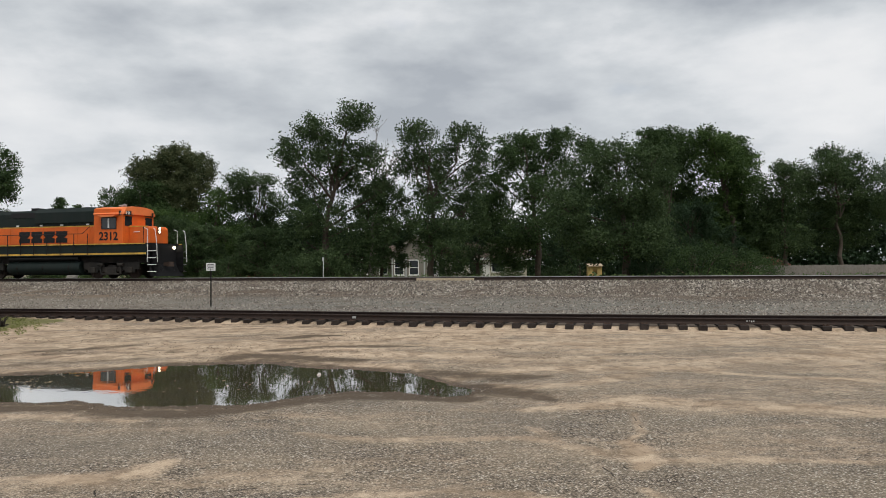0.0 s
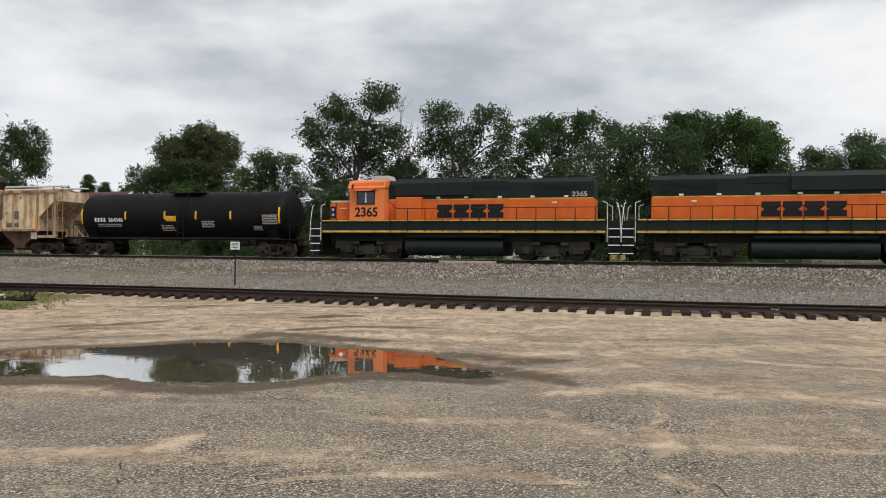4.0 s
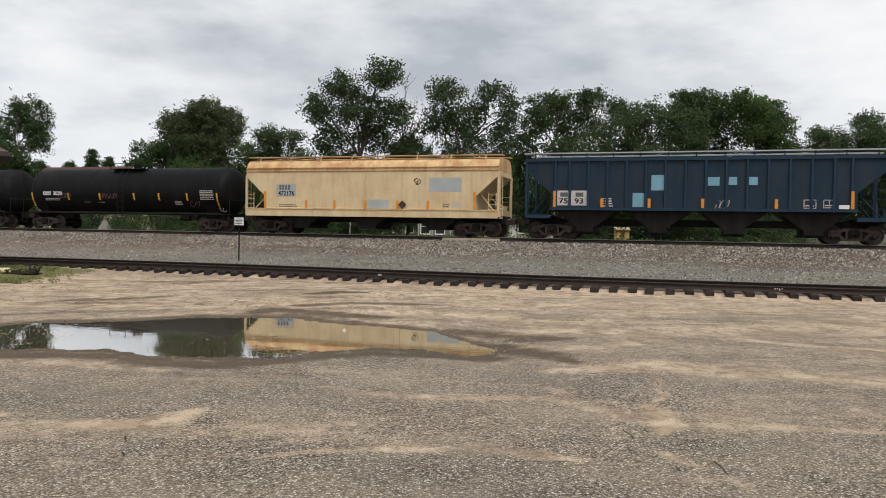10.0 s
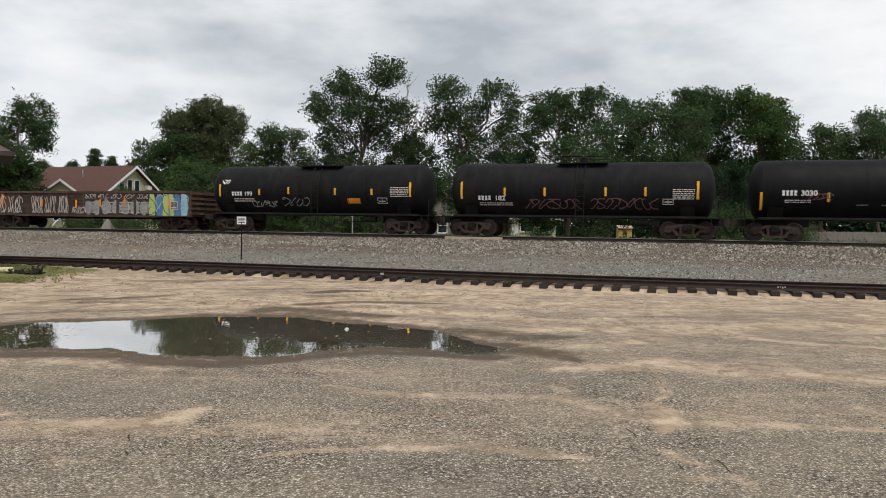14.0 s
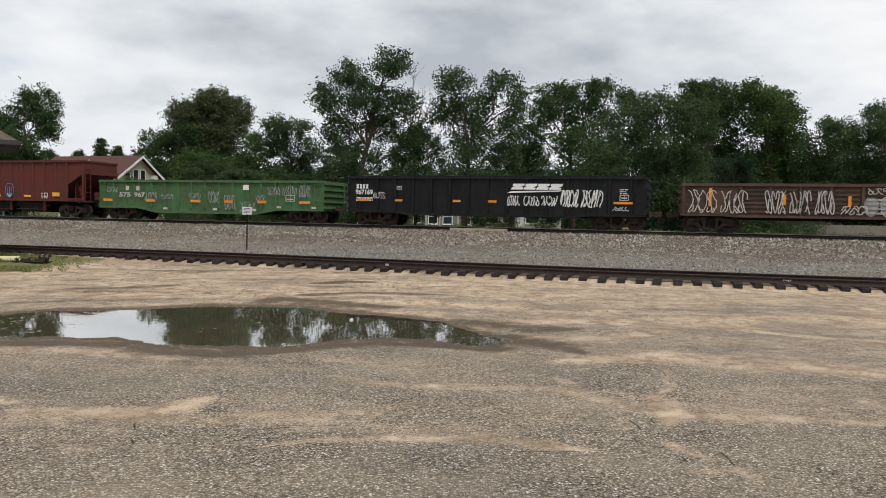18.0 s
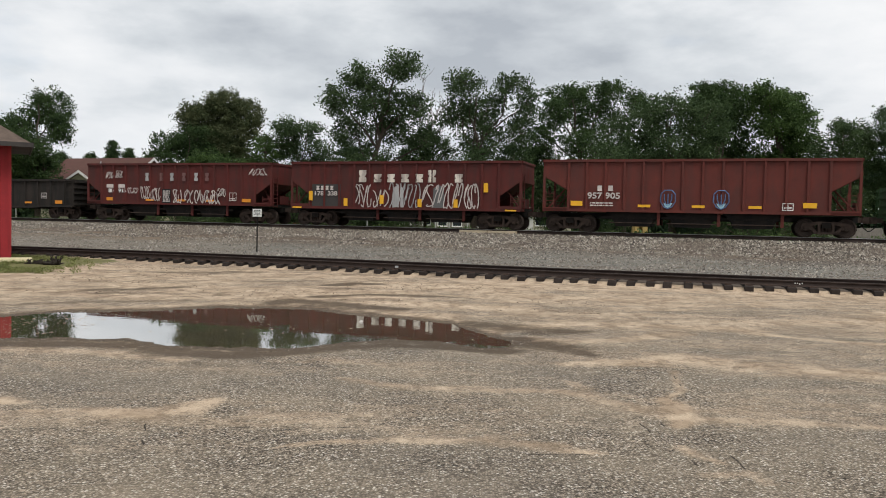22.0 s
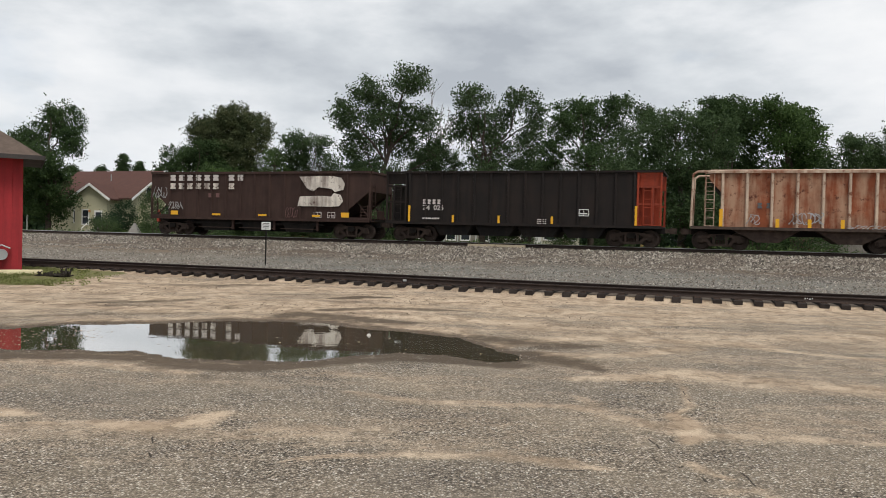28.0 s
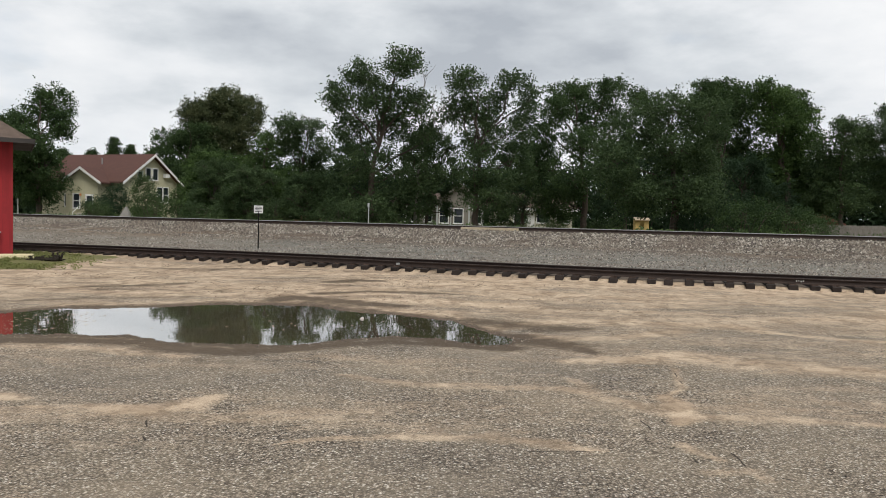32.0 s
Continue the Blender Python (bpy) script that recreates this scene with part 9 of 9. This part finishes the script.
def yellow_house():
    h = tagged(new("house"), "pale yellow two-storey house with red-brown gabled roof and white trim", "house")
    h.matrix_basis = pose(-38.1, 85.0, 0.8, 0, 0, 71)
    gable_block(h, 0, 9, 0, 12, 0, 4.3, 7.35, SIDING, HOUSE_ROOF, 0.6)
    siding_boards(h, 0.05, 8.95, 0, 0.3, 4.4, SIDING)
    for x in (3.6, 4.75):
        window(h, x, x + 0.75, 4.6, 5.85, 0, bars=False)
    window(h, 2.3, 3.0, 4.6, 5.4, 0, bars=False)
    for x in (5.5, 6.5):
        window(h, x, x + 0.8, 2.0, 3.7, 0)
    part("air_conditioner", Form().box(6.5, 7.2, -0.45, 0.0, 4.9, 5.35), TRIM_WHITE, h)
    for y in (3.0, 7.5):
        fr = part("window", Form().box(-0.05, 0.02, y, y + 1.0, 1.2, 2.7), TRIM_WHITE, h)
        part("pane", Form().box(-0.06, 0.0, y + 0.1, y + 0.9, 1.3, 2.6), WINDOW, fr)
    part("vent_pipe", Form().rod((2.6, 5.5, 6.2), (2.6, 5.5, 7.0), 0.07, n=8), STEEL_GREY, h)
    p = tagged(new("porch_wing"), "low porch wing of the yellow house with white trim", "house")
    p.matrix_basis = pose(-43.5, 83.0, 0.8)
    gable_block(p, 0, 3.6, 0, 4.2, 0, 4.1, 5.4, SIDING, HOUSE_ROOF, 0.5)
    siding_boards(p, 0.05, 3.55, 0, 0.3, 4.0, SIDING)
    window(p, 0.9, 1.55, 1.1, 2.6, 0)
    d = part("door", Form().box(2.2, 3.1, -0.05, 0.0, 0.5, 2.6), TRIM_WHITE, p, "white glazed front door")
    part("pane", Form().box(2.35, 2.95, -0.065, -0.05, 1.0, 2.4), WINDOW, d)
    part("porch_lamp", Form().box(1.6, 1.75, -0.15, 0, 2.4, 2.65), G_ORANGE, p)
    part("stair", Form().box(1.8, 3.4, -1.6, 0, 0, 0.25).box(1.8, 3.4, -1.1, 0, 0.25, 0.48), STONE_GREY, p)
    for x in (1.8, 3.4):
        part("stair_rail", Form().pipe([(x, -2.0, 0.6), (x, 0.0, 1.6)], 0.05, 6).rod((x, -2.0, 0), (x, -2.0, 0.65), 0.05, n=6), TRIM_WHITE, p)
    s = tagged(new("garden_swing"), "white garden swing frame beside the house", "swing")
    s.matrix_basis = pose(-52.0, 84.0, 0.8)
    for x in (0.0, 2.6):
        part("post", Form().rod((x, 0, 0), (x, 0, 5.2), 0.09, n=8), TRIM_WHITE, s)
    part("beam", Form().rod((-0.3, 0, 5.2), (2.9, 0, 5.2), 0.10, n=8), TRIM_WHITE, s)


yellow_house()


def grey_house():
    h = tagged(new("house"), "grey-beige house with bay windows half hidden by trees", "house")
    h.matrix_basis = pose(-7.6, 84.0, 0.7)
    gable_block(h, 4.6, 9.8, 0, 9, 0, 2.6, 4.7, SIDING_GREY, SHED_ROOF, 0.4, trim=SIDING_GREY)
    siding_boards(h, 4.65, 9.75, 0, 0.2, 2.6, SIDING_GREY)
    gable_block(h, 0, 4.55, 1.2, 8, 0, 2.3, 3.6, SIDING_GREY, SHED_ROOF, 0.4, along_y=False)
    for x in (0.4, 1.9, 3.3):
        window(h, x, x + 0.75, 0.6, 1.9, 1.2)
    for x in (5.0, 6.6, 8.6):
        window(h, x, x + 0.9, 0.5, 2.0, 0)
    for x in (4.7, 6.2, 8.2, 9.7):
        part("corner_board", Form().box(x - 0.08, x + 0.08, -0.06, 0.0, 0.0, 2.5), PATCH_GREY, h)
    c = tagged(new("house"), "long low cream house with dark windows behind trunks", "house")
    c.matrix_basis = pose(3.2, 88.0, 0.7)
    gable_block(c, 0, 9.2, 0, 7, 0, 2.4, 4.0, SIDING_LIGHT, SHED_ROOF, 0.5, along_y=False)
    siding_boards(c, 0.05, 9.15, 0, 0.2, 2.4, SIDING_LIGHT)
    for x in (0.6, 2.6, 5.2, 7.4):
        window(c, x, x + 1.3, 0.75, 1.75, 0, bars=False)
    part("door", Form().box(4.1, 4.9, -0.05, 0, 0, 2.0), TRIM_WHITE, c)


grey_house()


def brick_shed():
    h = tagged(new("garden_shed"), "low brown brick outbuilding with shallow gable roof", "shed")
    h.matrix_basis = pose(35.6, 82.0, 0.7)
    gable_block(h, 0, 4.2, 0, 4, 0, 1.25, 2.1, BRICK, BRICK, 0.3, trim=BRICK)
    k = tagged(new("house"), "red-brown brick wall glimpsed through leaves", "house")
    k.matrix_basis = pose(-21.6, 88.0, 0.7)
    gable_block(k, 0, 5, 0, 6, 0, 2.6, 3.9, BRICK, HOUSE_ROOF, 0.4, along_y=False)
    window(k, 1.5, 2.6, 0.8, 2.0, 0)


brick_shed()


def board_fence():
    f = tagged(new("fence"), "weathered grey board fence behind the line", "fence")
    f.matrix_basis = pose(31.6, 72.0, 0.72, 0, 0, -6)
    me = mesh_of("board", Form().prism([(0.0, 0.0), (0.14, 0.0), (0.14, 1.12), (0.07, 1.18), (0.0, 1.12)], "y", -0.012, 0.012), FENCE_WOOD)
    r = random.Random(2)
    for i in range(86):
        part("board", me, FENCE_WOOD, f, at=pose(i * 0.152, -0.03, r.uniform(-0.03, 0.03)))
    for z in (0.25, 0.9):
        part("fence_rail", Form().box(0, 13.1, 0.0, 0.06, z - 0.05, z + 0.05), FENCE_WOOD, f)
    for x in stretch(0.1, 13.0, 7):
        part("post", Form().box(x - 0.06, x + 0.06, 0.0, 0.12, 0, 1.2), FENCE_WOOD, f)


board_fence()


def play_house():
    p = tagged(new("play_structure"), "faded yellow plastic play structure in a back yard", "toy")
    p.matrix_basis = pose(15.3, 69.0, 0.8)
    for x in (0.0, 1.15):
        part("side_panel", Form().prism([(0, 0), (0.8, 0), (0.7, 1.2), (0.1, 1.2)], "x", x, x + 0.1), YELLOW_PLAY, p)
    part("back_panel", Form().box(0.1, 1.15, 0.7, 0.78, 0, 1.0), YELLOW_PLAY, p)
    part("front_panel", Form().box(0.1, 0.45, 0.0, 0.08, 0, 1.0).box(0.8, 1.15, 0.0, 0.08, 0, 1.0).box(0.1, 1.15, 0, 0.08, 0.95, 1.15), YELLOW_PLAY, p)
    part("awning", Form().prism([(-0.15, 1.15), (0.5, 1.35), (0.5, 1.28), (-0.15, 1.08)], "x", -0.05, 1.3), SAND_WOOD, p)


play_house()

# ---- by the line ----


def line_things():
    sgn = tagged(new("track_sign"), "small faded white notice on a thin dark steel post", "sign")
    sgn.matrix_basis = pose(-9.02, 33.65, float(ground_z(np.array(-9.02), np.array(33.65))), 0, 0, -10)
    part("post", Form().box(-0.028, 0.028, -0.012, 0.012, -0.1, 1.66).box(-0.010, 0.010, -0.035, 0.012, -0.1, 1.66), UNDER, sgn)
    part("plate", Form().box(-0.215, 0.215, -0.024, -0.018, 1.56, 1.90), SIGN_WHITE, sgn)
    for z, w in ((1.83, 0.15), (1.77, 0.17), (1.71, 0.13), (1.64, 0.16)):
        part("text_bar", Form().box(-w, w, -0.030, -0.024, z - 0.014, z + 0.014), INK, sgn)
    mk = tagged(new("marker_post"), "thin pale marker post beyond the line", "post")
    mk.matrix_basis = pose(-6.2, 50.0, 0.8)
    part("stake", Form().rod((0, 0, 0), (0.02, 0, 1.62), 0.032, n=8), PATCH_GREY, mk)
    part("cap", Form().box(-0.06, 0.06, -0.03, 0.03, 1.5, 1.75), PATCH_GREY, mk)
    py = tagged(new("utility_cover"), "grey pyramid-shaped utility cover", "utility box")
    py.matrix_basis = pose(-26.6, 60.0, 0.8)
    part("cover", Form().put([(-0.62, -0.5, 0), (0.62, -0.5, 0), (0.62, 0.5, 0), (-0.62, 0.5, 0), (-0.08, 0, 1.2), (0.08, 0, 1.2)], [(0, 1, 5, 4), (1, 2, 5), (2, 3, 4, 5), (3, 0, 4), (3, 2, 1, 0)]), CONCRETE, py)
    part("rim", Form().box(-0.66, 0.66, -0.54, 0.54, -0.05, 0.06), CONCRETE, py)
    pl = tagged(new("crossing_plank"), "pale weathered timbers lying along the main rail", "plank")
    pl.matrix_basis = pose(*on_main(-11.35, RAIL_N - 0.42, 1.10), 0, 0, -17.633)
    for i, x in enumerate((-1.6, 0.02)):
        part("timber", Form().box(x, x + 1.58, -0.14, 0.14, 0.0, 0.14), SAND_WOOD, pl, bevel=0.01)
    cb = tagged(new("parking_curb"), "faded cream concrete parking curb on the grass", "curb")
    z = float(ground_z(np.array(-14.75), np.array(22.9)))
    cb.matrix_basis = pose(-14.75, 22.9, z, 0, 0, 31)
    part("bar", Form().prism([(-0.11, 0), (0.11, 0), (0.07, 0.15), (-0.07, 0.15)], "x", -1.0, 1.55), CURB_CREAM, cb, bevel=0.03)
    r = np.random.default_rng(9)
    st = tagged(new("dead_root"), "dark twisted dead root clump on the grass edge", "root")
    st.matrix_basis = pose(-12.55, 23.2, float(ground_z(np.array(-12.55), np.array(23.2))))
    f = Form()
    for i in range(46):
        a = r.uniform(0, 6.28)
        p = np.array([r.uniform(-0.16, 0.2), r.uniform(-0.15, 0.15), 0.03])
        branch(f, r, p, p + np.array([math.cos(a) * r.uniform(0.05, 0.22), math.sin(a) * 0.15, r.uniform(0.02, 0.32) * (1.0 if p[0] > 0 else 0.5)]), 0.040, 0.012, 4, 0.45)
    for i in range(22):
        p = np.array([r.uniform(-0.75, -0.15), r.uniform(-0.1, 0.1), 0.02])
        branch(f, r, p, p + np.array([r.uniform(-0.22, 0.22), r.uniform(-0.1, 0.1), r.uniform(0.02, 0.17)]), 0.034, 0.012, 4, 0.4)
    part("root_tangle", f, DRY_BUSH, st)


line_things()


def red_shed():
    h = tagged(new("red_shed"), "red board-clad trackside shed with brown shingled hip roof", "shed")
    h.matrix_basis = pose(-14.32, 24.0, 0.2, 0, 0, 31)
    x0, y1, top = -8.5, 3.2, 3.66
    part("wall", Form().box(x0, 0, 0, 0.15, 0, top), BARN_RED, h)
    part("wall", Form().box(x0, 0, y1 - 0.15, y1, 0, top), BARN_RED, h)
    part("wall", Form().box(-0.15, 0, 0.15, y1 - 0.15, 0, top), BARN_RED, h)
    part("wall", Form().box(x0, x0 + 0.15, 0.15, y1 - 0.15, 0, top), BARN_RED, h)
    me = mesh_of("board", Form().box(-0.115, 0.115, -0.02, 0.0, 0.05, top - 0.05), BARN_RED)
    for i in range(35):
        part("board", me, BARN_RED, h, at=pose(-0.13 - i * 0.24, 0, 0))
    for i in range(13):
        part("board", me, BARN_RED, h, at=pose(0, 0.13 + i * 0.24, 0, 0, 0, 90))
    part("corner_board", Form().box(-0.06, 0.045, -0.045, 0.06, 0.0, top), BARN_RED, h)
    o = 0.62
    e, m = top - 0.02, y1 / 2
    f = Form().put([(x0 - o, -o, e), (o, -o, e), (o, y1 + o, e), (x0 - o, y1 + o, e), (x0 + m, m, e + 1.55), (-m, m, e + 1.55)], [(0, 1, 5, 4), (1, 2, 5), (2, 3, 4, 5), (3, 0, 4), (3, 2, 1, 0)])
    part("roof", f, SHED_ROOF, h)
    part("fascia", Form().box(x0 - o, o, -o - 0.03, -o, e - 0.10, e + 0.04).box(o, o + 0.03, -o, y1 + o, e - 0.10, e + 0.04), DARK_TRIM, h)
    part("soffit", Form().box(x0 - o, o, -o, y1 + o, e - 0.05, e - 0.01), DARK_TRIM, h)
    part("foundation", Form().box(x0 - 0.02, 0.02, -0.03, y1 + 0.02, -0.2, 0.06), STONE_GREY, h)
    g = tagged(new("gas_meter"), "grey gas meter with piping on the red shed wall", "meter")
    g.matrix_basis = pose(-14.32, 24.0, 0.2, 0, 0, 31)
    part("body", Form().rod((-0.52, -0.3, 0.55), (-0.52, -0.05, 0.55), 0.17, n=14), STEEL_GREY, g, smooth=40)
    part("pipe", Form().pipe([(-0.75, -0.2, 0.0), (-0.75, -0.2, 0.75), (-0.52, -0.2, 0.85), (-0.3, -0.2, 0.75), (-0.3, -0.04, 0.75)], 0.025, 6), STEEL_GREY, g)
    part("regulator", Form().rod((-0.75, -0.25, 0.75), (-0.75, -0.12, 0.75), 0.10, n=12), STEEL_GREY, g, smooth=40)


red_shed()

# ---- movement ----


def along(t):
    return float(np.interp(t, [a for a, _ in TRAIN], [b for _, b in TRAIN]))


def motions():
    """The train rolls past; its wheels turn while they are near the lot."""
    for car, offset in CARS:
        walk(car, [(t, pose(*on_main(s + offset, RAIL_N + 0.75, RAIL_Z), 0, 0, -17.633)) for t, s in TRAIN])
    offsets = dict(CARS)
    for wheel, car, x, r in ROLLERS:
        seen = [k for k in range(frame(32.0)) if -46 < along(k / FPS) + offsets[car] < 40]
        if not seen:
            continue
        turn = lambda k: math.degrees((along(k / FPS) - along(seen[0] / FPS)) / r)
        rows = [(k / FPS, pose(x, 0, r, 0, turn(k), 0)) for k in range(seen[0], seen[-1] + 1)]
        if seen[0] > 0:
            rows.insert(0, (0.0, rows[0][1]))
        if seen[-1] < frame(32.0) - 1:
            rows.append((32.0, rows[-1][1]))
        walk(wheel, rows)


motions()
